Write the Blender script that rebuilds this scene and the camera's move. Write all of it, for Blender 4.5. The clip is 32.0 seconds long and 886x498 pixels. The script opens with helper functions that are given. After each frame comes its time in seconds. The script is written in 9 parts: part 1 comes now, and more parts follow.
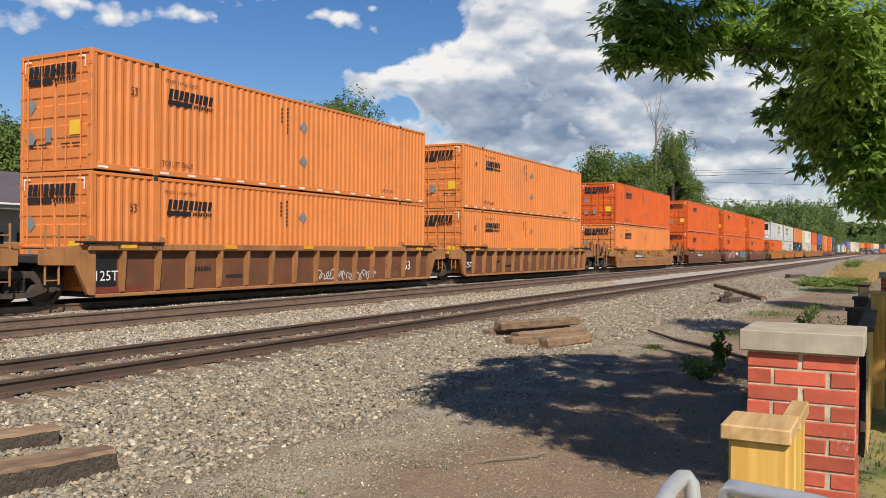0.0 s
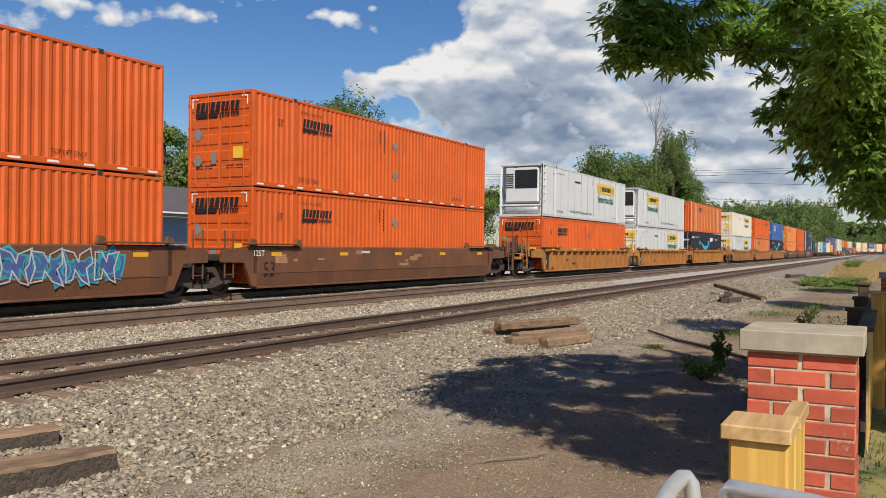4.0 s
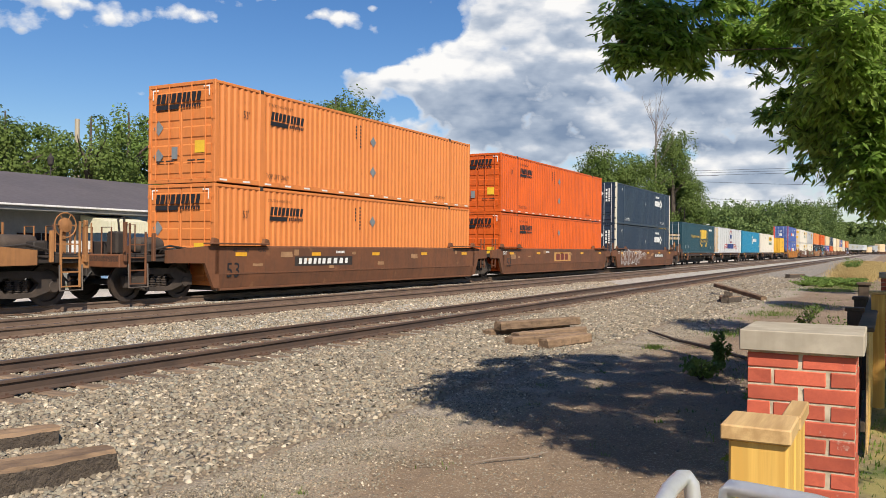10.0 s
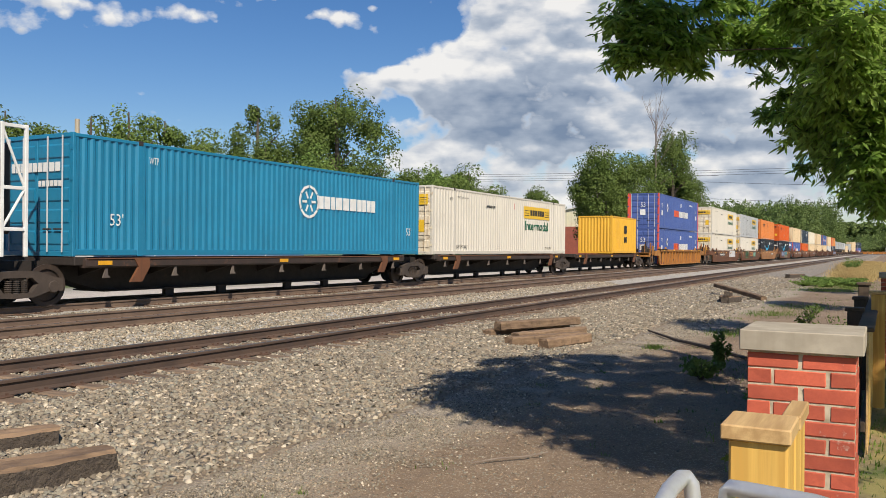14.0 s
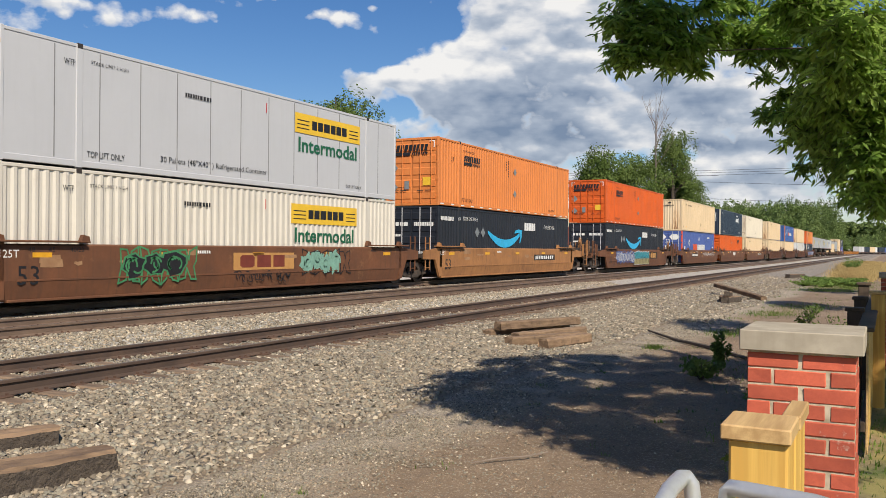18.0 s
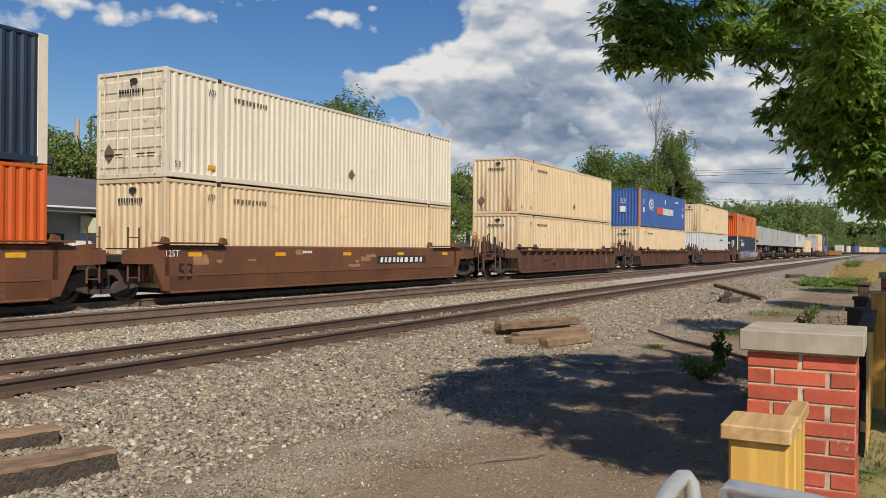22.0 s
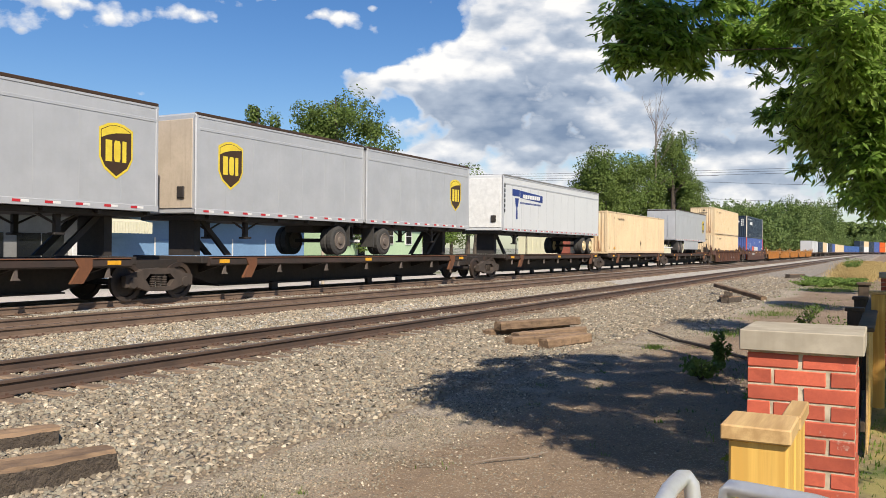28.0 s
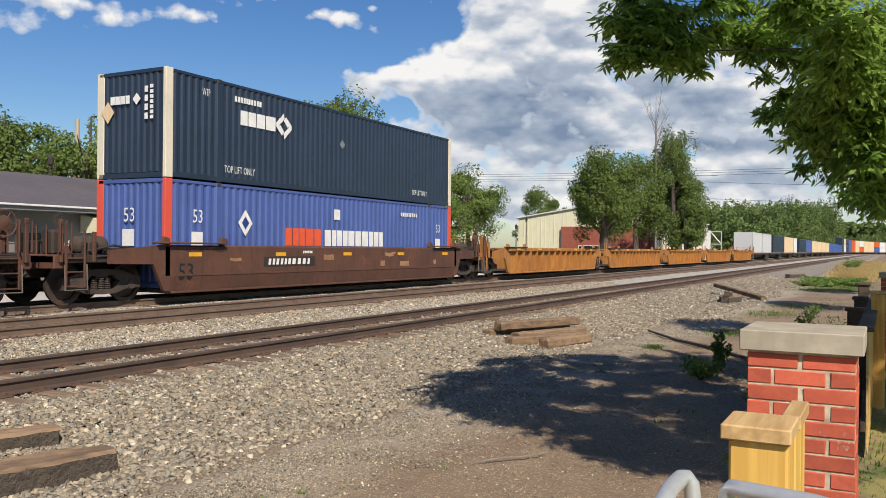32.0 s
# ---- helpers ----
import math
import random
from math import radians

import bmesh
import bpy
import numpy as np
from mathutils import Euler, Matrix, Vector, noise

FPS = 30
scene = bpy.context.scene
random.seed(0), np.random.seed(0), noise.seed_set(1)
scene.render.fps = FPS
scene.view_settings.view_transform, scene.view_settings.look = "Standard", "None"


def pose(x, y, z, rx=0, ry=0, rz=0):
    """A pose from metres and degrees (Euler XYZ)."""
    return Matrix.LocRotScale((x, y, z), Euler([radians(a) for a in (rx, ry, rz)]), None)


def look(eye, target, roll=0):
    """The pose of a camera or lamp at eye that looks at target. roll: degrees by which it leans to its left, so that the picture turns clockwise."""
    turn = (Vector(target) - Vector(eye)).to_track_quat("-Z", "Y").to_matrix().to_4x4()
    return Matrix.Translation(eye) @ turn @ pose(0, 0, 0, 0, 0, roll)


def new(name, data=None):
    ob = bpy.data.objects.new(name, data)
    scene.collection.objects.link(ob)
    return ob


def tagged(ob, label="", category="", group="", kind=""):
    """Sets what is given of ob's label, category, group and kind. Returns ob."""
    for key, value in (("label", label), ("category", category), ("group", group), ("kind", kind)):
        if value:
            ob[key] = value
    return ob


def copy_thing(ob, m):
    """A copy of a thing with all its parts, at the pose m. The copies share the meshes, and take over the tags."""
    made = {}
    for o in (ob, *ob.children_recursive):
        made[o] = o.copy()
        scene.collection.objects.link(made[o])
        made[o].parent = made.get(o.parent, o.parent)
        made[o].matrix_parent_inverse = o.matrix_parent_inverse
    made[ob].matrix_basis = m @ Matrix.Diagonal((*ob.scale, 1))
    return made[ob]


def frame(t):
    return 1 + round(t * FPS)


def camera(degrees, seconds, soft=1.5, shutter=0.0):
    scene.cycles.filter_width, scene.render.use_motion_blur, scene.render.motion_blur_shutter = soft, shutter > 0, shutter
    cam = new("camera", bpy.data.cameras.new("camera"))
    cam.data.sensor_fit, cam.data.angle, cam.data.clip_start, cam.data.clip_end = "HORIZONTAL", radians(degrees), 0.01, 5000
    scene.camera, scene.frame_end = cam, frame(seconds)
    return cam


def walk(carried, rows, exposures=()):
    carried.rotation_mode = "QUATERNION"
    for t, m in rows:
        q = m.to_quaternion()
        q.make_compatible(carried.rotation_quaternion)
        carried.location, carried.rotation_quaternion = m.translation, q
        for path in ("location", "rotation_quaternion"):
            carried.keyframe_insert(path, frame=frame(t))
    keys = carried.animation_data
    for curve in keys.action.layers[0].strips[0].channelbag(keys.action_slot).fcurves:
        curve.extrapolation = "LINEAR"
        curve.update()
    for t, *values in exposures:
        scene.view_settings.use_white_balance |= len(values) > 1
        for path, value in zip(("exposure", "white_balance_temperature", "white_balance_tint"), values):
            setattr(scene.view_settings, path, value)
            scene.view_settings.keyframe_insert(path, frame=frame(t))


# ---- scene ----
# World: x runs along the tracks, y away from the camera across them, z up; z = 0 is the main line's rail top.
cam = camera(55.9, 32.0, 0.65)
EYE = look((0, 0, 1.42), (0.88246, 0.47039, 1.42 - 0.00157), 0.55)
walk(cam, [(0, EYE), (32, EYE)], exposures=[(0, 0.06), (2, 0.0), (3, -0.02), (6, -0.02), (7, 0.1), (8, 0.03), (9, 0.1), (10, 0.2), (11, 0.08), (12, 0.14), (13, 0.15), (14, 0.04), (17, 0.06), (18, 0.06), (20, 0.12), (21, 0.03), (22, -0.16), (23, 0.04), (25, 0.14), (28, 0.25), (29, 0.1), (30, 0.12), (31, 0.2), (32, 0.1)])

SUN_TO = Vector((-0.62, -0.63, 0.81)).normalized()
SHADE_X, SHADE_Y = -SUN_TO.x / SUN_TO.z, -SUN_TO.y / SUN_TO.z   # how far a shadow falls for each metre of height
TRACK_Y = 17.98          # centre line of the train's track
MID_Y = 13.83
NEAR_Y = 9.70
NEAR_Z = -0.15           # rail top of the siding

# ---- light ----
def sun_and_sky():
    lamp = bpy.data.lights.new("sun", "SUN")
    lamp.energy, lamp.angle, lamp.color = 5.9, radians(0.55), (1.0, 0.90, 0.76)
    ob = new("sun", lamp)
    ob.matrix_world = look((0, 0, 60), Vector((0, 0, 60)) - SUN_TO)
    world = bpy.data.worlds.new("sky")
    scene.world = world
    world.use_nodes = True
    nt = world.node_tree
    nt.nodes.clear()
    N, L = nt.nodes.new, nt.links.new
    out = N("ShaderNodeOutputWorld")
    sky = N("ShaderNodeTexSky")
    sky.sky_type, sky.sun_disc = "NISHITA", False
    sky.sun_elevation = math.asin(SUN_TO.z)
    sky.sun_rotation = math.atan2(SUN_TO.x, SUN_TO.y)
    sky.air_density, sky.dust_density, sky.ozone_density = 1.0, 0.5, 3.0
    back = N("ShaderNodeBackground")
    back.inputs["Strength"].default_value = 0.094
    rich = N("ShaderNodeHueSaturation")
    rich.inputs["Hue"].default_value = 0.509
    rich.inputs["Saturation"].default_value = 1.28
    L(sky.outputs[0], rich.inputs["Color"])
    L(rich.outputs[0], back.inputs["Color"])
    # clouds: banks in azimuth and height above the horizon, broken up by noise
    geo = N("ShaderNodeTexCoord")
    sep = N("ShaderNodeSeparateXYZ")
    L(geo.outputs["Generated"], sep.inputs[0])

    def op(kind, a, b=None, c=None, clamp=False):
        n = N("ShaderNodeMath")
        n.operation, n.use_clamp = kind, clamp
        for i, v in enumerate((a, b, c)):
            if v is None:
                continue
            if isinstance(v, (int, float)):
                n.inputs[i].default_value = v
            else:
                L(v, n.inputs[i])
        return n.outputs[0]
    az = op("ARCTAN2", sep.outputs[1], sep.outputs[0])
    el = op("ARCSINE", sep.outputs[2])

    def noise_of(scale, detail, rough, zs, off):
        m = N("ShaderNodeMapping")
        m.inputs["Scale"].default_value = (1, 1, zs)
        m.inputs["Location"].default_value = off
        L(geo.outputs["Generated"], m.inputs[0])
        n = N("ShaderNodeTexNoise")
        n.inputs["Scale"].default_value, n.inputs["Detail"].default_value, n.inputs["Roughness"].default_value = scale, detail, rough
        L(m.outputs[0], n.inputs["Vector"])
        return n.outputs[0]
    def puffs(scale, lift):
        m = N("ShaderNodeMapping")
        m.inputs["Scale"].default_value = (1, 1, 1.25)
        m.inputs["Location"].default_value = (0.31, 0.17, 0.05 + lift)
        wob = N("ShaderNodeTexNoise")
        wob.inputs["Scale"].default_value, wob.inputs["Detail"].default_value = scale * 0.7, 4
        L(geo.outputs["Generated"], wob.inputs["Vector"])
        add = N("ShaderNodeMix")
        add.data_type, add.blend_type = "RGBA", "LINEAR_LIGHT"
        add.inputs["Factor"].default_value = 0.35 / scale
        L(geo.outputs["Generated"], add.inputs["A"])
        L(wob.outputs["Color"], add.inputs["B"])
        L(add.outputs["Result"], m.inputs[0])
        v = N("ShaderNodeTexVoronoi")
        v.feature = "SMOOTH_F1"
        v.inputs["Scale"].default_value, v.inputs["Smoothness"].default_value = scale, 0.35
        L(m.outputs[0], v.inputs["Vector"])
        return v.outputs["Distance"]
    n1 = noise_of(9, 7, 0.55, 1.9, (0.3, 0.1, 0.2))
    n2 = noise_of(34, 5, 0.6, 1.6, (1.3, 0.7, 0.2))
    n3 = noise_of(85, 6, 0.65, 1.5, (0.4, 2.7, 1.2))
    # round heads at two sizes; the same heads shifted up tell which side faces the light
    b1, b2 = puffs(24, 0), puffs(62, 0)
    b1u, b2u = puffs(24, 0.012), puffs(62, 0.006)
    shade = noise_of(8, 7, 0.56, 3.4, (2.1, 0.4, 1.2))
    # (azimuth, elevation, half width, half height, weight) of the cloud banks, degrees
    banks = CLOUDS
    total = height = None
    for a, e, w, h, k in banks:
        dx = op("MULTIPLY", op("SUBTRACT", az, radians(a)), 1 / radians(w))
        dy = op("MULTIPLY", op("SUBTRACT", el, radians(e)), 1 / radians(h))
        r2 = op("ADD", op("MULTIPLY", dx, dx), op("MULTIPLY", dy, dy))
        g = op("MULTIPLY", op("POWER", 2.0, op("MULTIPLY", r2, -1.0)), k)
        gh = op("MULTIPLY", g, dy)
        total = g if total is None else op("ADD", total, g)
        height = gh if height is None else op("ADD", height, gh)
    height = op("DIVIDE", height, op("ADD", total, 0.05))
    wild = op("MULTIPLY", op("GREATER_THAN", op("ABSOLUTE", op("SUBTRACT", az, radians(28))), radians(34)), -0.06)
    total = op("MINIMUM", op("ADD", total, wild), 1.2)
    body = op("ADD", total, op("ADD", op("MULTIPLY", op("SUBTRACT", 0.45, b1), 0.85), op("MULTIPLY", op("SUBTRACT", 0.45, b2), 0.45)))
    body = op("ADD", body, op("ADD", op("MULTIPLY", op("SUBTRACT", n1, 0.5), 1.1), op("MULTIPLY", op("SUBTRACT", n2, 0.5), 0.60)))
    body = op("ADD", body, op("MULTIPLY", op("SUBTRACT", n3, 0.5), 0.26))
    cover = op("MULTIPLY", op("SUBTRACT", body, 0.47), 2.9, clamp=True)
    thick = op("MULTIPLY", op("SUBTRACT", body, 0.52), 2.6, clamp=True)
    ramp = N("ShaderNodeValToRGB")
    e0, e1 = ramp.color_ramp.elements
    e0.position, e0.color = 0.0, (0.24, 0.32, 0.46, 1)
    e1.position, e1.color = 0.95, (1.10, 1.08, 1.05, 1)
    em = ramp.color_ramp.elements.new(0.50)
    em.color = (0.52, 0.59, 0.70, 1)
    eh = ramp.color_ramp.elements.new(0.74)
    eh.color = (0.84, 0.86, 0.90, 1)
    lit = op("ADD", op("MULTIPLY", op("SUBTRACT", b1u, b1), 0.8), op("MULTIPLY", op("SUBTRACT", b2u, b2), 0.22))
    lit = op("ADD", lit, op("MULTIPLY", height, 0.36))
    lit = op("ADD", lit, op("MULTIPLY", op("SUBTRACT", shade, 0.5), 1.55))
    lit = op("ADD", lit, op("ADD", op("MULTIPLY", op("SUBTRACT", n2, 0.5), 0.26), op("MULTIPLY", op("SUBTRACT", n3, 0.5), 0.10)))
    for a, e, w, h, k in BASES:
        dx = op("MULTIPLY", op("SUBTRACT", az, radians(a)), 1 / radians(w))
        dy = op("MULTIPLY", op("SUBTRACT", el, radians(e)), 1 / radians(h))
        r2 = op("ADD", op("MULTIPLY", dx, dx), op("MULTIPLY", dy, dy))
        lit = op("SUBTRACT", lit, op("MULTIPLY", op("POWER", 2.0, op("MULTIPLY", r2, -1.0)), k))
    L(op("ADD", lit, 0.74), ramp.inputs[0])
    mixc = N("ShaderNodeMix")
    mixc.data_type = "RGBA"
    mixc.inputs["A"].default_value = (0.98, 0.99, 1.0, 1)
    L(thick, mixc.inputs["Factor"])
    L(ramp.outputs[0], mixc.inputs["B"])
    cloud = N("ShaderNodeBackground")
    cloud.inputs["Strength"].default_value = 0.80
    L(mixc.outputs["Result"], cloud.inputs["Color"])
    mix = N("ShaderNodeMixShader")
    L(op("MULTIPLY", cover, 0.97), mix.inputs[0])
    L(back.outputs[0], mix.inputs[1])
    L(cloud.outputs[0], mix.inputs[2])
    L(mix.outputs[0], out.inputs[0])


CLOUDS = [(10.0, 1.8, 16.0, 1.5, 0.85), (22.0, 2.6, 8.0, 1.0, 0.6), (26.5, 5.4, 5.0, 1.0, 0.7), (20.0, 3.9, 6.5, 1.0, 0.7), (14.0, 3.2, 6.0, 1.0, 0.7), (25.0, 3.2, 5.0, 0.8, 0.6), (19.9, 15.2, 4.0, 2.2, 1), (23.7, 14.3, 2.4, 1.7, 0.9), (25.2, 12.9, 2.3, 1.3, 0.8), (28.5, 11.3, 2.7, 1.2, 0.95), (25.6, 11.1, 3.5, 1.4, 0.9), (21.4, 11.8, 5.0, 2.1, 0.95),
          (22.5, 9.6, 5.8, 1.4, 0.85), (26.8, 9.4, 2.3, 0.8, 0.6), (15.0, 12.3, 4.4, 2.3, 0.9), (16.1, 9.5, 5.6, 1.4, 0.9), (10.6, 8.4, 5.3, 1.3, 0.85), (25.2, 7.7, 4.3, 0.9, 0.75), (29.1, 6.4, 2.9, 0.8, 0.7), (23.6, 6.2, 5.8, 0.9, 0.75),
          (17.6, 7.3, 4.5, 0.9, 0.7), (8.9, 6.0, 4.1, 0.9, 0.75), (13.1, 4.6, 5.4, 0.8, 0.75), (7.1, 3.6, 4.4, 0.9, 0.7), (21.3, 4.5, 2.7, 0.6, 0.7), (3.9, 6.9, 4.8, 2.0, 0.8), (5.5, 11.1, 5.3, 2.4, 0.8), (31.4, 8.2, 0.8, 0.6, 0.5),
          (35.7, 15.3, 1.3, 0.45, 0.65), (33.2, 14.3, 1.1, 0.6, 0.65), (36.4, 13.2, 0.6, 0.35, 0.55), (33.1, 15.9, 0.4, 0.2, 0.53), (33.9, 11.1, 1.6, 0.8, 0.95), (31.6, 11.3, 0.7, 0.35, 0.63), (31.3, 12.0, 0.4, 0.2, 0.53), (30.0, 8.2, 0.7, 0.4, 0.53),
          (55.3, 14.4, 2.6, 0.7, 0.59), (53.2, 15.0, 3.2, 0.5, 0.55), (55.8, 13.0, 1.6, 0.6, 0.53), (50.2, 13.6, 1.6, 0.6, 0.57), (47.6, 14.2, 2.2, 0.7, 0.63), (45.0, 14.9, 1.8, 0.5, 0.61), (42.5, 15.6, 1.8, 0.4, 0.55), (39.5, 15.1, 1.2, 0.25, 0.45), (39.8, 16.3, 2.6, 0.3, 0.53),
          (19.9, 18.5, 6.1, 2.4, 0.9)]
# flat grey bases below the heads
BASES = [(22.5, 9.9, 4.6, 1.0, 0.42), (27.5, 7.9, 3.1, 0.7, 0.35), (23.6, 7.9, 3.5, 0.6, 0.35), (19.1, 11.0, 2.3, 1.6, 0.4), (20.2, 7.8, 2.3, 0.7, 0.4), (9.3, 9.9, 2.1, 0.6, 0.5), (10.3, 6.9, 2.1, 0.4, 0.45),
         (7.8, 6.5, 3.1, 0.4, 0.4), (19.8, 5.8, 3.4, 0.5, 0.45), (29.1, 9.9, 1.9, 0.4, 0.3), (13.2, 10.5, 2.2, 0.8, 0.35), (7.5, 4.5, 4.1, 0.4, 0.3), (19.1, 13.6, 1.5, 0.6, 0.2),
         (19.0, 4.6, 9.0, 0.6, 0.22), (25.6, 6.9, 2.6, 0.6, 0.2), (14.9, 5.1, 3.0, 0.5, 0.3), (13.4, 11.4, 2.6, 0.9, 0.3)]
sun_and_sky()

# ---- materials ----
MATS = {}


def surf(name, c1, c2=None, scale=3.0, rough=0.6, bump=0.0, bump_scale=60.0, metal=0.0, streak=None, spots=None, coat=0.0,
         rand=0.0, island=0.0, stretch=(1, 1, 1), translucent=0.0, contrast=(0.35, 0.65), grain=0.5):
    """A procedural surface: two tones by a large noise, fine grain, optional streaks that run down, rust spots and relief."""
    mat = bpy.data.materials.new(name)
    mat.use_nodes = True
    nt = mat.node_tree
    bsdf = nt.nodes["Principled BSDF"]
    N, L = nt.nodes.new, nt.links.new
    c2 = c2 or tuple(c * 0.8 for c in c1)
    tc = N("ShaderNodeTexCoord")
    info = N("ShaderNodeObjectInfo")
    shift = N("ShaderNodeVectorMath")
    shift.operation = "MULTIPLY"
    L(info.outputs["Random"], shift.inputs[0])
    shift.inputs[1].default_value = (37, 19, 11)
    add = N("ShaderNodeVectorMath")
    L(tc.outputs["Object"], add.inputs[0])
    L(shift.outputs[0], add.inputs[1])
    base = add.outputs[0]

    def noise_at(sc, detail=6, st=(1, 1, 1), rgh=0.6):
        m = N("ShaderNodeMapping")
        m.inputs["Scale"].default_value = st
        L(base, m.inputs[0])
        n = N("ShaderNodeTexNoise")
        n.inputs["Scale"].default_value, n.inputs["Detail"].default_value, n.inputs["Roughness"].default_value = sc, detail, rgh
        L(m.outputs[0], n.inputs["Vector"])
        return n.outputs[0]

    def ramp(fac, lo, hi):
        r = N("ShaderNodeMapRange")
        r.inputs["From Min"].default_value, r.inputs["From Max"].default_value = lo, hi
        L(fac, r.inputs["Value"])
        return r.outputs[0]

    def mixed(fac, a, b):
        m = N("ShaderNodeMix")
        m.data_type = "RGBA"
        L(fac, m.inputs["Factor"])
        for key, v in (("A", a), ("B", b)):
            if isinstance(v, tuple):
                m.inputs[key].default_value = (*v, 1)
            else:
                L(v, m.inputs[key])
        return m.outputs["Result"]

    def times(fac, k):
        m = N("ShaderNodeMath")
        m.operation = "MULTIPLY"
        L(fac, m.inputs[0])
        m.inputs[1].default_value = k
        return m.outputs[0]
    col = mixed(ramp(noise_at(scale, 5, stretch), *contrast), c1, c2)
    fine = noise_at(scale * 9, 6, stretch)
    col = mixed(times(ramp(fine, 0.45, 0.8), grain), col, tuple(c * 0.72 for c in c1))
    if streak:
        sc, amount, lo, hi = (*streak, 0.5, 0.78)[:4]
        col = mixed(times(ramp(noise_at(2.2, 5, (3.2, 3.2, 0.22)), lo, hi), amount), col, sc)
    if spots:
        sc, amount, at = spots
        col = mixed(times(ramp(noise_at(at, 8, (1, 1, 1), 0.7), 0.60, 0.68), amount), col, sc)
    if rand or island:
        hsv = N("ShaderNodeHueSaturation")
        src = info.outputs["Random"]
        if island:
            src = N("ShaderNodeNewGeometry").outputs["Random Per Island"]
        m = N("ShaderNodeMapRange")
        k = rand or island
        m.inputs["To Min"].default_value, m.inputs["To Max"].default_value = 1 - k, 1 + k
        L(src, m.inputs["Value"])
        L(m.outputs[0], hsv.inputs["Value"])
        L(col, hsv.inputs["Color"])
        col = hsv.outputs[0]
    L(col, bsdf.inputs["Base Color"])
    rr = N("ShaderNodeMapRange")
    rr.inputs["To Min"].default_value, rr.inputs["To Max"].default_value = max(0.03, rough - 0.12), min(1, rough + 0.12)
    L(fine, rr.inputs["Value"])
    L(rr.outputs[0], bsdf.inputs["Roughness"])
    bsdf.inputs["Metallic"].default_value = metal
    if translucent:
        bsdf.inputs["Specular IOR Level"].default_value = 0.2
    if coat:
        bsdf.inputs["Coat Weight"].default_value = coat
    if bump:
        b = N("ShaderNodeBump")
        b.inputs["Strength"].default_value, b.inputs["Distance"].default_value = min(1, bump * 10), bump
        L(noise_at(bump_scale / max(stretch), 6, stretch), b.inputs["Height"])
        L(b.outputs[0], bsdf.inputs["Normal"])
    if translucent:
        tr = N("ShaderNodeBsdfTranslucent")
        L(col, tr.inputs[0])
        mx = N("ShaderNodeMixShader")
        mx.inputs[0].default_value = translucent
        L(bsdf.outputs[0], mx.inputs[1])
        L(tr.outputs[0], mx.inputs[2])
        L(mx.outputs[0], nt.nodes["Material Output"].inputs[0])
    MATS[name] = mat
    return mat


GRIME = (0.10, 0.07, 0.05)
RUST = (0.16, 0.055, 0.02)


def paint(name, c, fade=1.12, rough=0.45, grime=0.25, rust=0.25, grain=0.3):
    return surf(name, c, tuple(min(1, v * fade) for v in c), 0.7, rough, 0.004, 9, streak=(tuple(v * 0.45 + g * 0.4 for v, g in zip(c, GRIME)), grime), spots=(RUST, rust, 2.2), grain=grain)


ORANGE = paint("orange_paint", (0.48, 0.080, 0.007), 1.22, 0.5, 0.35)
FADED = paint("faded_orange_paint", (0.55, 0.178, 0.043), 1.12, 0.55, 0.35)
RED = paint("red_paint", (0.42, 0.045, 0.018))
REDPOST = paint("red_post_paint", (0.58, 0.075, 0.045))
WHITE = paint("white_paint", (0.535, 0.50, 0.43), 1.08, 0.5, 0.2, 0.10, 0.12)
REEFER = paint("white_panel_paint", (0.555, 0.565, 0.57), 1.05, 0.4, 0.09, 0.0, 0.06)
GREYP = paint("grey_panel_paint", (0.45, 0.455, 0.47), 1.04, 0.38, 0.08, 0.0, 0.06)
IVORY = paint("ivory_paint", (0.60, 0.545, 0.435), 1.08, 0.5, 0.25, 0.12)
CREAM = paint("cream_paint", (0.575, 0.44, 0.275), 1.12, 0.5, 0.45, 0.35)
NAVY = paint("navy_paint", (0.014, 0.025, 0.046), 1.25, 0.4, 0.2, 0.08)
BLACKBLUE = paint("blue_black_paint", (0.0085, 0.011, 0.017), 1.4, 0.5, 0.2, 0.05)
BLUE = paint("blue_paint", (0.034, 0.085, 0.255), 1.2, 0.5, 0.3, 0.08)
PACER = paint("violet_blue_paint", (0.052, 0.088, 0.26), 1.2, 0.5, 0.3, 0.1)
TEALD = paint("dark_teal_paint", (0.012, 0.043, 0.060), 1.25, 0.45, 0.3, 0.08)
TEAL = paint("teal_paint", (0.012, 0.165, 0.29), 1.15, 0.42, 0.2, 0.08)
YELLOW = paint("yellow_paint", (0.62, 0.34, 0.03), 1.1, 0.5, 0.35, 0.25)
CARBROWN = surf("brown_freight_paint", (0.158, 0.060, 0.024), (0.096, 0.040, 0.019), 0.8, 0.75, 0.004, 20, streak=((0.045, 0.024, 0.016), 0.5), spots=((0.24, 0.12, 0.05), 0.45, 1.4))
CARMAROON = surf("maroon_freight_paint", (0.112, 0.046, 0.027), (0.066, 0.030, 0.020), 0.8, 0.75, 0.004, 20, streak=((0.03, 0.018, 0.014), 0.6), spots=((0.20, 0.09, 0.05), 0.4, 1.4))
CAROCHRE = surf("ochre_freight_paint", (0.40, 0.175, 0.035), (0.28, 0.115, 0.028), 0.8, 0.7, 0.004, 20, streak=((0.075, 0.035, 0.016), 0.7), spots=((0.12, 0.05, 0.02), 0.6, 1.4))
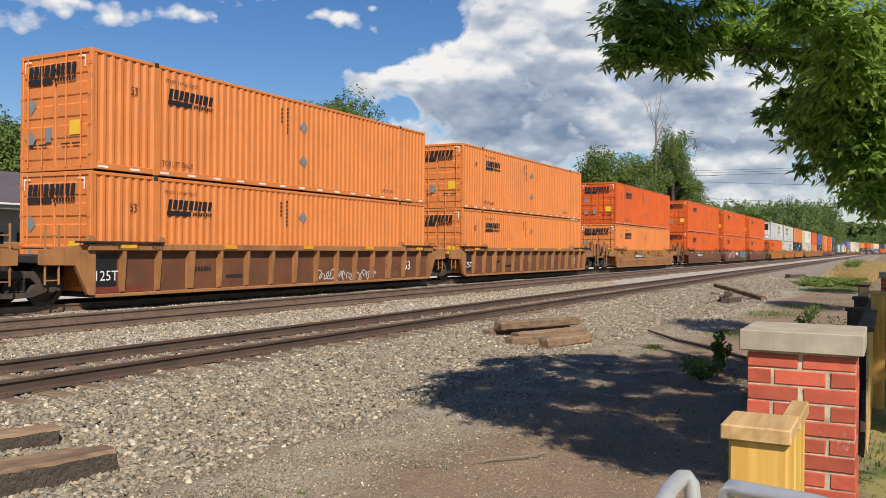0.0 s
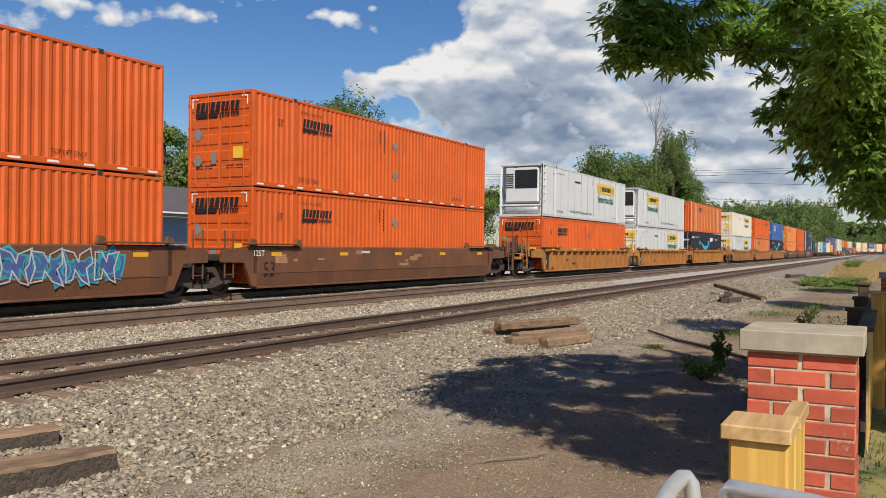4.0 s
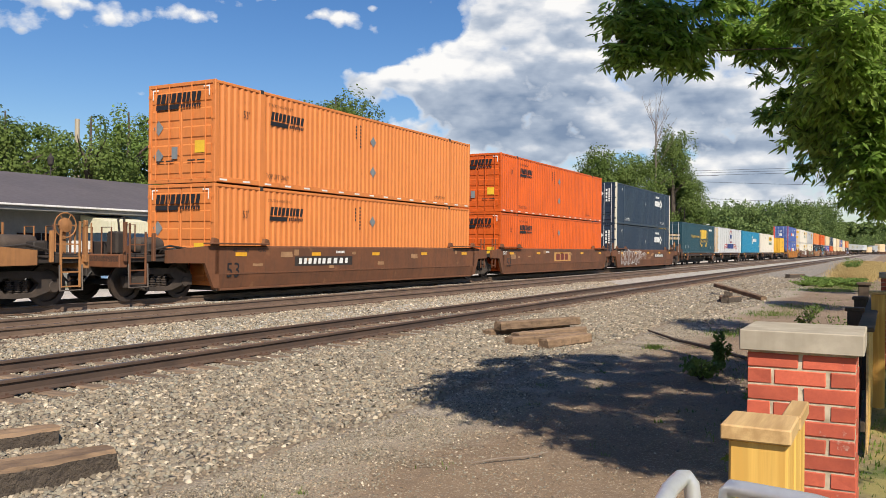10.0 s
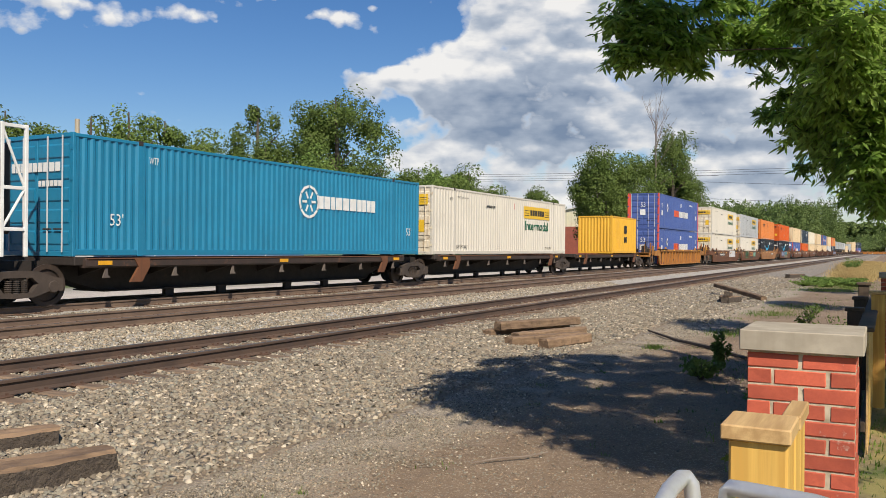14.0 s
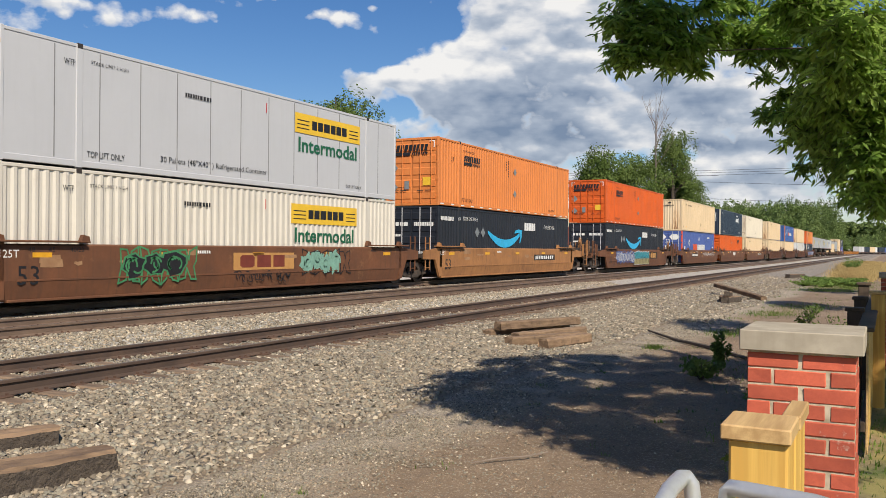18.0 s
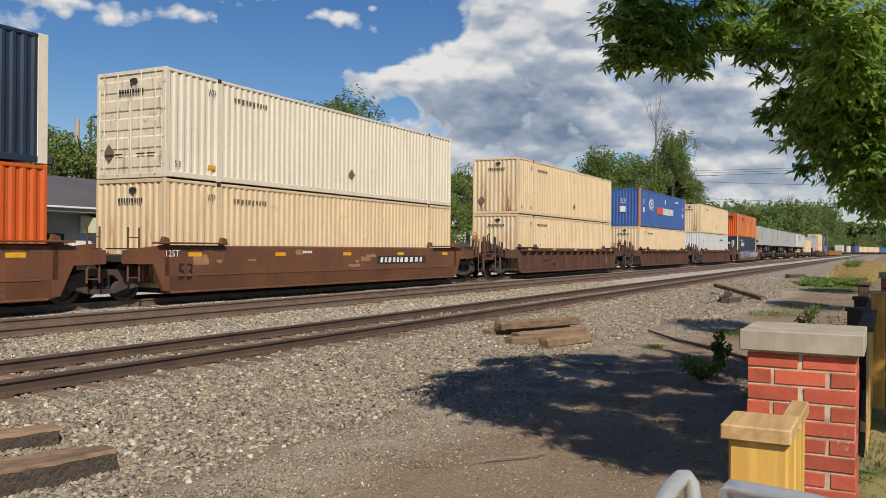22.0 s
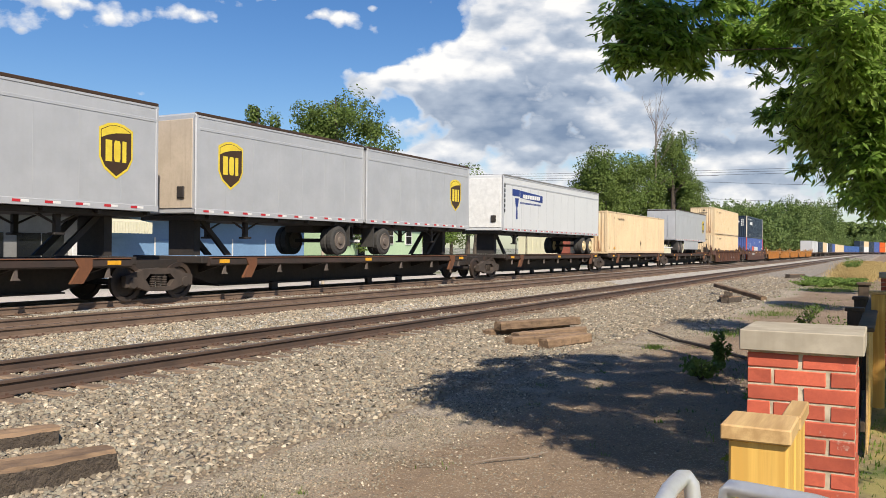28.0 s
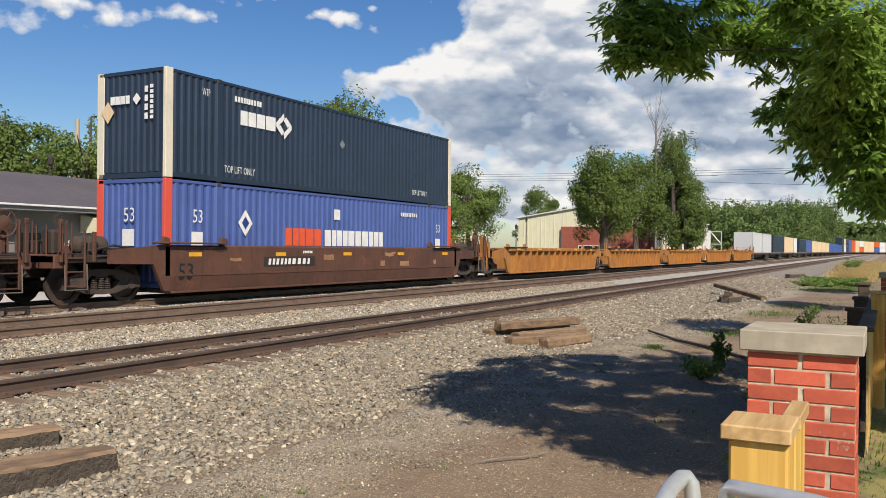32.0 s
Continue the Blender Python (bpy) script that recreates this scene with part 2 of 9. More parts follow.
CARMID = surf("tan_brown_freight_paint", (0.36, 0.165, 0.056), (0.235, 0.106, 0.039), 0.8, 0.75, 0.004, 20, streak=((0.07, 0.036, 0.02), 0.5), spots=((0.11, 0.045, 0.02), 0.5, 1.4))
SPINE = surf("black_rust_steel", (0.020, 0.016, 0.014), (0.036, 0.025, 0.019), 1.2, 0.8, 0.004, 20, spots=((0.075, 0.036, 0.022), 0.5, 1.5))
SPINESIDE = surf("dark_brown_channel_paint", (0.050, 0.030, 0.023), (0.024, 0.018, 0.015), 0.9, 0.75, 0.004, 20, spots=((0.16, 0.07, 0.035), 0.55, 1.6))
TRUCKM = surf("dusty_cast_steel", (0.066, 0.048, 0.037), (0.034, 0.026, 0.021), 2.5, 0.85, 0.004, 30)
DARKSTEEL = surf("dark_oily_steel", (0.022, 0.019, 0.017), (0.036, 0.028, 0.024), 3, 0.7, 0.003, 30)
WHEELM = surf("worn_wheel_steel", (0.040, 0.030, 0.025), (0.075, 0.05, 0.037), 3, 0.6, 0.003, 30, metal=0.3)
STEEL = surf("galvanised_steel", (0.62, 0.63, 0.64), (0.50, 0.51, 0.52), 6, 0.42, 0.001, 60, metal=0.55)
ALU = surf("brushed_aluminium", (0.44, 0.45, 0.47), (0.39, 0.40, 0.42), 1.2, 0.42, 0.002, 30, metal=0.15, streak=((0.36, 0.35, 0.34), 0.2), grain=0.1)
RIM = surf("cream_wheel_paint", (0.62, 0.50, 0.28), (0.50, 0.40, 0.22), 4, 0.5)
BADGETAN = surf("tan_brand_panel", (0.50, 0.27, 0.085), (0.40, 0.20, 0.06), 2, 0.7, spots=((0.24, 0.10, 0.04), 0.5, 3))
BADGERED = surf("dark_red_marking", (0.17, 0.035, 0.02), None, 4, 0.6)
RUBBER = surf("tyre_rubber", (0.028, 0.027, 0.026), (0.05, 0.047, 0.043), 3, 0.85, 0.003, 50)
INK = surf("black_marking", (0.012, 0.012, 0.014), None, 5, 0.5)
INKW = surf("white_marking", (0.74, 0.74, 0.72), (0.62, 0.62, 0.60), 4, 0.5)
INKY = surf("yellow_marking", (0.74, 0.47, 0.03), (0.66, 0.41, 0.03), 4, 0.5)
INKG = surf("green_marking", (0.010, 0.115, 0.055), None, 5, 0.5)
INKB = surf("blue_marking", (0.018, 0.042, 0.21), None, 5, 0.5)
INKC = surf("sky_blue_marking", (0.03, 0.42, 0.72), None, 5, 0.5)
INKO = surf("orange_red_marking", (0.72, 0.10, 0.03), None, 5, 0.5)
INKR = surf("red_marking", (0.50, 0.02, 0.03), None, 5, 0.5)
INKS = surf("grey_marking", (0.20, 0.22, 0.23), None, 5, 0.5)
SIGNY = surf("amber_reflector", (0.72, 0.36, 0.02), None, 6, 0.4)
EDGEY = paint("yellow_edged_paint", (0.66, 0.36, 0.10), 1.1, 0.55)
PINKO = paint("pale_salmon_paint", (0.62, 0.26, 0.13), 1.1, 0.55)
SEAM = surf("dark_panel_seam", (0.20, 0.20, 0.20), None, 3, 0.6)


def rust_run_end(name, base, pale):
    """Cream end wall with two rust runs that widen towards the foot."""
    mat = surf(name, base, pale, 0.8, 0.6, 0.004, 9, streak=((0.42, 0.24, 0.10), 0.3, 0.52, 0.74), grain=0.25)
    nt = mat.node_tree
    N, L = nt.nodes.new, nt.links.new
    bsdf = nt.nodes["Principled BSDF"]
    under = bsdf.inputs["Base Color"].links[0].from_socket
    tc, sep, noise_n = N("ShaderNodeTexCoord"), N("ShaderNodeSeparateXYZ"), N("ShaderNodeTexNoise")
    stretch = N("ShaderNodeMapping")
    stretch.inputs["Scale"].default_value = (1, 5, .7)
    L(tc.outputs["Object"], sep.inputs[0])
    L(tc.outputs["Object"], stretch.inputs[0])
    L(stretch.outputs[0], noise_n.inputs["Vector"])
    noise_n.inputs["Scale"].default_value, noise_n.inputs["Detail"].default_value = 2.2, 6

    def op(kind, a, b):
        n = N("ShaderNodeMath")
        n.operation = kind
        for i, v in enumerate((a, b)):
            if isinstance(v, (int, float)):
                n.inputs[i].default_value = v
            else:
                L(v, n.inputs[i])
        return n.outputs[0]

    def ramp(v, lo, hi):
        r = N("ShaderNodeMapRange")
        r.inputs["From Min"].default_value, r.inputs["From Max"].default_value = lo, hi
        L(v, r.inputs["Value"])
        return r.outputs[0]
    total = None
    for at, wide in ((0.62, .34), (2.02, .26)):
        d = op("DIVIDE", op("SUBTRACT", sep.outputs[1], at), wide)
        g = op("POWER", 2.0, op("MULTIPLY", op("MULTIPLY", d, d), -1.6))
        total = g if total is None else op("ADD", total, g)
    low = ramp(sep.outputs[2], 2.45, 0.35)
    amount = op("MULTIPLY", op("MULTIPLY", total, low), ramp(noise_n.outputs[0], .30, .62))
    tint = N("ShaderNodeValToRGB")
    tint.color_ramp.elements[0].color = (0.50, 0.24, 0.075, 1)
    tint.color_ramp.elements[1].color = (0.13, 0.050, 0.022, 1)
    L(amount, tint.inputs[0])
    mx = N("ShaderNodeMix")
    mx.data_type = "RGBA"
    L(op("MULTIPLY", amount, 1.15), mx.inputs["Factor"])
    mx.clamp_factor = True
    L(under, mx.inputs["A"])
    L(tint.outputs[0], mx.inputs["B"])
    L(mx.outputs["Result"], bsdf.inputs["Base Color"])
    return mat


CREAM_END = rust_run_end("rust_streaked_cream", (0.60, 0.47, 0.30), (0.64, 0.52, 0.35))
IVORY_END = surf("rust_streaked_ivory", (0.62, 0.55, 0.43), (0.66, 0.59, 0.46), 0.8, 0.6, 0.004, 9, streak=((0.30, 0.17, 0.08), 0.8, 0.53, 0.70), spots=((0.12, 0.065, 0.035), 0.6, 1.4))
PATCH = surf("tan_repaint_patch", (0.34, 0.20, 0.10), (0.24, 0.125, 0.06), 2.5, 0.8, 0.002, 20, spots=((0.14, 0.06, 0.03), 0.6, 3))
UPSBROWN = surf("dark_brown_marking", (0.055, 0.028, 0.012), None, 5, 0.5)

# ---- mesh building ----
class Mesh:
    """Collects vertices and faces of one part."""
    def __init__(self):
        self.v, self.f = [], []

    def add(self, verts, faces):
        n = len(self.v)
        self.v += [tuple(p) for p in verts]
        self.f += [tuple(i + n for i in f) for f in faces]
        return self

    def box(self, a, b, bev=0.0):
        (x0, y0, z0), (x1, y1, z1) = a, b
        if bev <= 0:
            return self.add([(x, y, z) for x in (x0, x1) for y in (y0, y1) for z in (z0, z1)],
                            [(0, 1, 3, 2), (4, 6, 7, 5), (0, 4, 5, 1), (2, 3, 7, 6), (0, 2, 6, 4), (1, 5, 7, 3)])
        c, h = [(p + q) / 2 for p, q in zip(a, b)], [abs(q - p) / 2 for p, q in zip(a, b)]
        k = min(bev, *[v * 0.9 for v in h])
        ids, vs = {}, []
        for sx in (-1, 1):
            for sy in (-1, 1):
                for sz in (-1, 1):
                    s = (sx, sy, sz)
                    for ax in range(3):
                        ids[(s, ax)] = len(vs)
                        vs.append([c[i] + s[i] * (h[i] if i == ax else h[i] - k) for i in range(3)])
        fs = []
        for ax in range(3):
            u, w = [i for i in range(3) if i != ax]
            for sg in (-1, 1):
                def corner(su, sw):
                    s = [0, 0, 0]
                    s[ax], s[u], s[w] = sg, su, sw
                    return tuple(s)
                fs.append([ids[(corner(*q), ax)] for q in ((-1, -1), (1, -1), (1, 1), (-1, 1))])
        for ax in range(3):
            u, w = [i for i in range(3) if i != ax]
            for su in (-1, 1):
                for sw in (-1, 1):
                    p, q = [0, 0, 0], [0, 0, 0]
                    p[ax], p[u], p[w] = -1, su, sw
                    q[ax], q[u], q[w] = 1, su, sw
                    p, q = tuple(p), tuple(q)
                    fs.append([ids[(p, u)], ids[(q, u)], ids[(q, w)], ids[(p, w)]])
        for sx in (-1, 1):
            for sy in (-1, 1):
                for sz in (-1, 1):
                    fs.append([ids[((sx, sy, sz), i)] for i in range(3)])
        return self.add(vs, fs)

    def prism(self, pts, axis, a, b):
        """A polygon pushed along an axis: axis 'x' takes (y, z) points, 'y' (x, z), 'z' (x, y)."""
        def at(p, t):
            return {"x": (t, p[0], p[1]), "y": (p[0], t, p[1]), "z": (p[0], p[1], t)}[axis]
        n = len(pts)
        fs = [tuple(range(n)), tuple(range(2 * n - 1, n - 1, -1))]
        fs += [(i, (i + 1) % n, n + (i + 1) % n, n + i) for i in range(n)]
        return self.add([at(p, a) for p in pts] + [at(p, b) for p in pts], fs)

    def tube(self, points, r, n=8, caps=True):
        """A round bar along points; r a number or one a point."""
        pts = [Vector(p) for p in points]
        rs = r if isinstance(r, (list, tuple)) else [r] * len(pts)
        vs, fs = [], []
        u = None
        for i, p in enumerate(pts):
            d = (pts[min(i + 1, len(pts) - 1)] - pts[max(i - 1, 0)]).normalized()
            if u is None:
                u = d.orthogonal().normalized()
            u = (u - d * u.dot(d)).normalized()
            w = d.cross(u)
            vs += [p + (u * math.cos(k * 2 * math.pi / n) + w * math.sin(k * 2 * math.pi / n)) * rs[i] for k in range(n)]
        for i in range(len(pts) - 1):
            fs += [(i * n + k, i * n + (k + 1) % n, (i + 1) * n + (k + 1) % n, (i + 1) * n + k) for k in range(n)]
        if caps:
            fs += [tuple(range(n))[::-1], tuple((len(pts) - 1) * n + k for k in range(n))]
        return self.add(vs, fs)

    def lathe(self, profile, centre, axis="y", n=20):
        """(radius, offset) points turned about an axis through centre."""
        cx, cy, cz = centre
        vs, fs = [], []
        for r, o in profile:
            for k in range(n):
                a = 2 * math.pi * k / n
                c, s = r * math.cos(a), r * math.sin(a)
                vs.append({"y": (cx + c, cy + o, cz + s), "z": (cx + c, cy + s, cz + o), "x": (cx + o, cy + c, cz + s)}[axis])
        m = len(profile)
        for i in range(m - 1):
            fs += [(i * n + k, i * n + (k + 1) % n, (i + 1) * n + (k + 1) % n, (i + 1) * n + k) for k in range(n)]
        fs += [tuple(range(n))[::-1], tuple((m - 1) * n + k for k in range(n))]
        return self.add(vs, fs)

    def flat(self, pts, y):
        """A painted shape in the x-z plane, 3 mm thick, its face towards -y."""
        return self.prism(pts, "y", y - 0.003, y)

    def data(self, name):
        me = bpy.data.meshes.new(name)
        me.from_pydata(self.v, [], self.f)
        bm = bmesh.new()
        bm.from_mesh(me)
        bmesh.ops.recalc_face_normals(bm, faces=bm.faces)
        bm.to_mesh(me)
        bm.free()
        return me


def part(name, mesh, material, parent=None, label="", at=None, smooth=False):
    """One mesh object, under a thing or a part."""
    me = mesh.data(name) if isinstance(mesh, Mesh) else mesh
    if material and not me.materials:
        me.materials.append(material)
    if smooth:
        me.polygons.foreach_set("use_smooth", [True] * len(me.polygons))
    ob = new(name, me)
    ob.parent = parent
    if at is not None:
        ob.matrix_basis = at
    if label:
        ob["label"] = label
    if name in ("serial_number", "end_markings", "stencil_marks", "figures", "slogan", "fleet_number"):
        ob["kind"] = "stuff"
    return ob


def thing(name, label, category, group="", kind="", at=None):
    ob = new(name)
    ob.empty_display_size = 0.2
    if at is not None:
        ob.matrix_basis = at
    return tagged(ob, label, category, group, kind)


def shape_mesh(name, pts, faces, material, smooth=False):
    """A mesh from numpy arrays: points (n, 3), faces (m, k)."""
    pts, faces = np.asarray(pts, "f4"), np.asarray(faces, "i4")
    me = bpy.data.meshes.new(name)
    me.vertices.add(len(pts))
    me.vertices.foreach_set("co", pts.ravel())
    k = faces.shape[1]
    me.loops.add(faces.size)
    me.loops.foreach_set("vertex_index", faces.ravel())
    me.polygons.add(len(faces))
    me.polygons.foreach_set("loop_start", np.arange(0, faces.size, k, dtype="i4"))
    if smooth:
        me.polygons.foreach_set("use_smooth", np.ones(len(faces), bool))
    me.update(calc_edges=True)
    me.materials.append(material)
    return me


LETTERS = {}


def lettering(text, height, width=None, y=-0.004, x=0.0, z=0.0, shear=0.0, stack=False, bold=0.0):
    """A mesh of words in the built-in font, in the x-z plane facing -y, its lower left corner at (x, z)."""
    key = (text, stack, bold)
    if key not in LETTERS:
        cu = bpy.data.curves.new("words", "FONT")
        cu.body = text
        cu.align_x = "CENTER" if stack else "LEFT"
        if stack:
            cu.space_line = 0.8
        cu.resolution_u = 2
        cu.offset = bold
        ob = bpy.data.objects.new("words", cu)
        scene.collection.objects.link(ob)
        bpy.context.view_layer.update()
        me = bpy.data.meshes.new_from_object(ob.evaluated_get(bpy.context.evaluated_depsgraph_get()))
        co = [tuple(v.co) for v in me.vertices]
        fs = [tuple(p.vertices) for p in me.polygons]
        bpy.data.objects.remove(ob)
        bpy.data.meshes.remove(me)
        LETTERS[key] = (co, fs)
    co, fs = LETTERS[key]
    xs, zs = [c[0] for c in co], [c[1] for c in co]
    sz = height / (max(zs) - min(zs))
    sx = width / (max(xs) - min(xs)) if width else sz
    m = Mesh()
    m.add([(x + (a - min(xs)) * sx + shear * (b - min(zs)) * sz, y, z + (b - min(zs)) * sz) for a, b, _ in co], fs)
    return m


def bars(n, x, z, w, h, y=-0.004, slant=0.0, gap=0.16, seed=1, mesh=None, upright=False):
    """Plain bars in place of a brand name or a number: n blocks of about a letter's size in a row, or upright one above another."""
    rng = random.Random(seed)
    m = mesh or Mesh()
    ws = [rng.uniform(0.75, 1.25) for _ in range(n)]
    if upright:
        k = h / n
        for i in range(n):
            a = z + h - (i + 1) * k
            m.flat([(x, a), (x + w, a), (x + w, a + k * (1 - gap)), (x, a + k * (1 - gap))], y)
        return m
    k = w / sum(ws)
    for v in ws:
        a, b = x, x + v * k * (1 - gap)
        hi = h
        w_ = b - a
        form = rng.choice(((0, 0, 1, 1), (.3, .3, 1, 1), (.25, 0, 1, .75))) if n <= 3 else (0, 0, 1, 1)
        c = form[0] * .5
        ring = [(c, 0), (1 - c, 0), (1, c), (1, 1 - c), (1 - c, 1), (c, 1), (0, 1 - c), (0, c)] if c else [(0, 0), (1, 0), (1 - form[1], 1), (form[1] * .6, 1)]
        m.flat([(a + p * w_ + slant * q * hi, z + q * hi) for p, q in ring], y)
        x += v * k
    return m


def disc(cx, cz, r, n=14, squash=1.0):
    return [(cx + r * math.cos(2 * math.pi * k / n), cz + r * squash * math.sin(2 * math.pi * k / n)) for k in range(n)]


def arc(cx, cz, r, t, a0, a1, y, m, n=14, squash=1.0):
    """A curved stroke of width t."""
    for k in range(n):
        p, q = [radians(a0 + (a1 - a0) * (k + j) / n) for j in (0, 1)]
        m.flat([(cx + (r - t / 2) * math.cos(p), cz + squash * (r - t / 2) * math.sin(p)), (cx + (r + t / 2) * math.cos(p), cz + squash * (r + t / 2) * math.sin(p)),
                (cx + (r + t / 2) * math.cos(q), cz + squash * (r + t / 2) * math.sin(q)), (cx + (r - t / 2) * math.cos(q), cz + squash * (r - t / 2) * math.sin(q))], y)
    return m

# ---- the train: containers ----
LEN, HIGH, WIDE = 16.154, 2.896, 2.591
MOVING = []              # (thing, x at the start, y, z)


def corrugated(m, a0, a1, z0, z1, pitch, depth, along="x", flatline=0.0):
    """A ribbed wall: along x it faces -y at y = flatline, along y it faces -x at x = flatline."""
    n = max(1, round((a1 - a0) / pitch))
    p = (a1 - a0) / n
    prof = []
    for i in range(n):
        s = a0 + i * p
        prof += [(s, 0), (s + p * .28, 0), (s + p * .50, depth), (s + p * .78, depth)]
    prof.append((a1, 0))
    vs = []
    for s, d in prof:
        for z in (z0, z1):
            vs.append((s, flatline + d, z) if along == "x" else (flatline + d, s, z))
    m.add(vs, [(2 * i, 2 * i + 2, 2 * i + 3, 2 * i + 1) for i in range(len(prof) - 1)])
    return m


def doors(root, H, W, paint_m, rods=True, ribs=5):
    """Two door leaves on the end that faces -x, with lock rods, hinges and handles."""
    gap = 0.012
    for side in (0, 1):
        y0, y1 = (0.09, W / 2 - gap) if side == 0 else (W / 2 + gap, W - 0.09)
        m = Mesh().box((0.03, y0, 0.13), (0.075, y1, H - 0.1), 0.01)
        step = (H - 0.35) / ribs
        for i in range(ribs):
            z = 0.2 + i * step
            m.prism([(0.03, z + 0.06), (0.005, z + 0.10), (0.005, z + step - 0.14), (0.03, z + step - 0.10)], "y", y0 + 0.06, y1 - 0.06)
        leaf = part("door", m, paint_m, root)
        for i in range(4):
            z = 0.35 + i * (H - 0.75) / 3
            y = 0.045 if side == 0 else W - 0.045
            part("hinge", Mesh().box((-0.012, y - 0.05, z), (0.03, y + 0.05, z + 0.09)), paint_m, leaf)
        if rods:
            for f in (0.36, 0.80):
                y = y0 + (y1 - y0) * (f if side else 1 - f)
                part("lock_rod", Mesh().tube([(-0.03, y, 0.1), (-0.03, y, H - 0.06)], 0.020, 6), paint_m if paint_m in (ORANGE, FADED, IVORY_END) else GREYP, leaf)
            h = Mesh()
            for f in (0.30, 0.62):
                y = y0 + (y1 - y0) * f
                h.box((-0.055, y - 0.13, 0.62), (-0.03, y + 0.16, 0.66), 0.005)
            part("door_handle", h, DARKSTEEL, leaf)


def front_end(root, W, H, paint_m, slats):
    m = Mesh().box((0.05, 0.09, 0.13), (0.08, W - 0.09, H - 0.1))
    if slats == "slats":
        for i in range(8):
            z = 0.25 + i * 0.31
            m.prism([(0.05, z), (0.012, z + 0.05), (0.012, z + 0.2), (0.05, z + 0.25)], "y", 0.14, W - 0.14)
    elif slats == "ribs":
        corrugated(m, 0.1, W - 0.1, 0.16, H - 0.12, 0.23, 0.035, "y", 0.012)
    part("end_wall", m, paint_m, root)


def reefer_end(root, W, H):
    """Cooling unit in an open post frame on the end that faces -x."""
    part("end_wall", Mesh().box((0.42, 0.05, 0.05), (0.46, W - 0.05, H - 0.05)), REEFER, root)
    unit = part("cooling_unit", Mesh().box((0.06, 0.3, 0.75), (0.42, W - 0.3, H - 0.12), 0.08), REEFER, root, "white cooling unit with a black hood")
    part("hood", Mesh().box((0.03, 0.35, 1.55), (0.08, W - 0.9, H - 0.32), 0.04), INK, unit)
    g = Mesh()
    for i in range(7):
        g.box((0.02, W - 0.82, 1.6 + i * 0.12), (0.07, W - 0.38, 1.65 + i * 0.12), 0.006)
    part("grille", g, DARKSTEEL, unit)
    part("fuel_tank", Mesh().lathe([(0.26, 0), (0.28, 0.03), (0.28, 1.9), (0.26, 1.93)], (0.28, 0.33, 0.36), "y", 14), STEEL, root, smooth=True)
    fr = Mesh()
    for y in (0.06, W - 0.06):
        fr.box((0, y - 0.05, 0), (0.1, y + 0.05, H), 0.01)
    for z in (0.05, 0.62, H - 0.08):
        fr.box((0.01, 0.1, z - 0.04), (0.07, W - 0.1, z + 0.04), 0.01)
    for z in (0.9, 1.3, 1.7, 2.1, 2.45):
        fr.box((0.05, 0.02, z - 0.03), (0.44, 0.06, z + 0.03), 0.008)
    part("post_frame", fr, INKW, root)


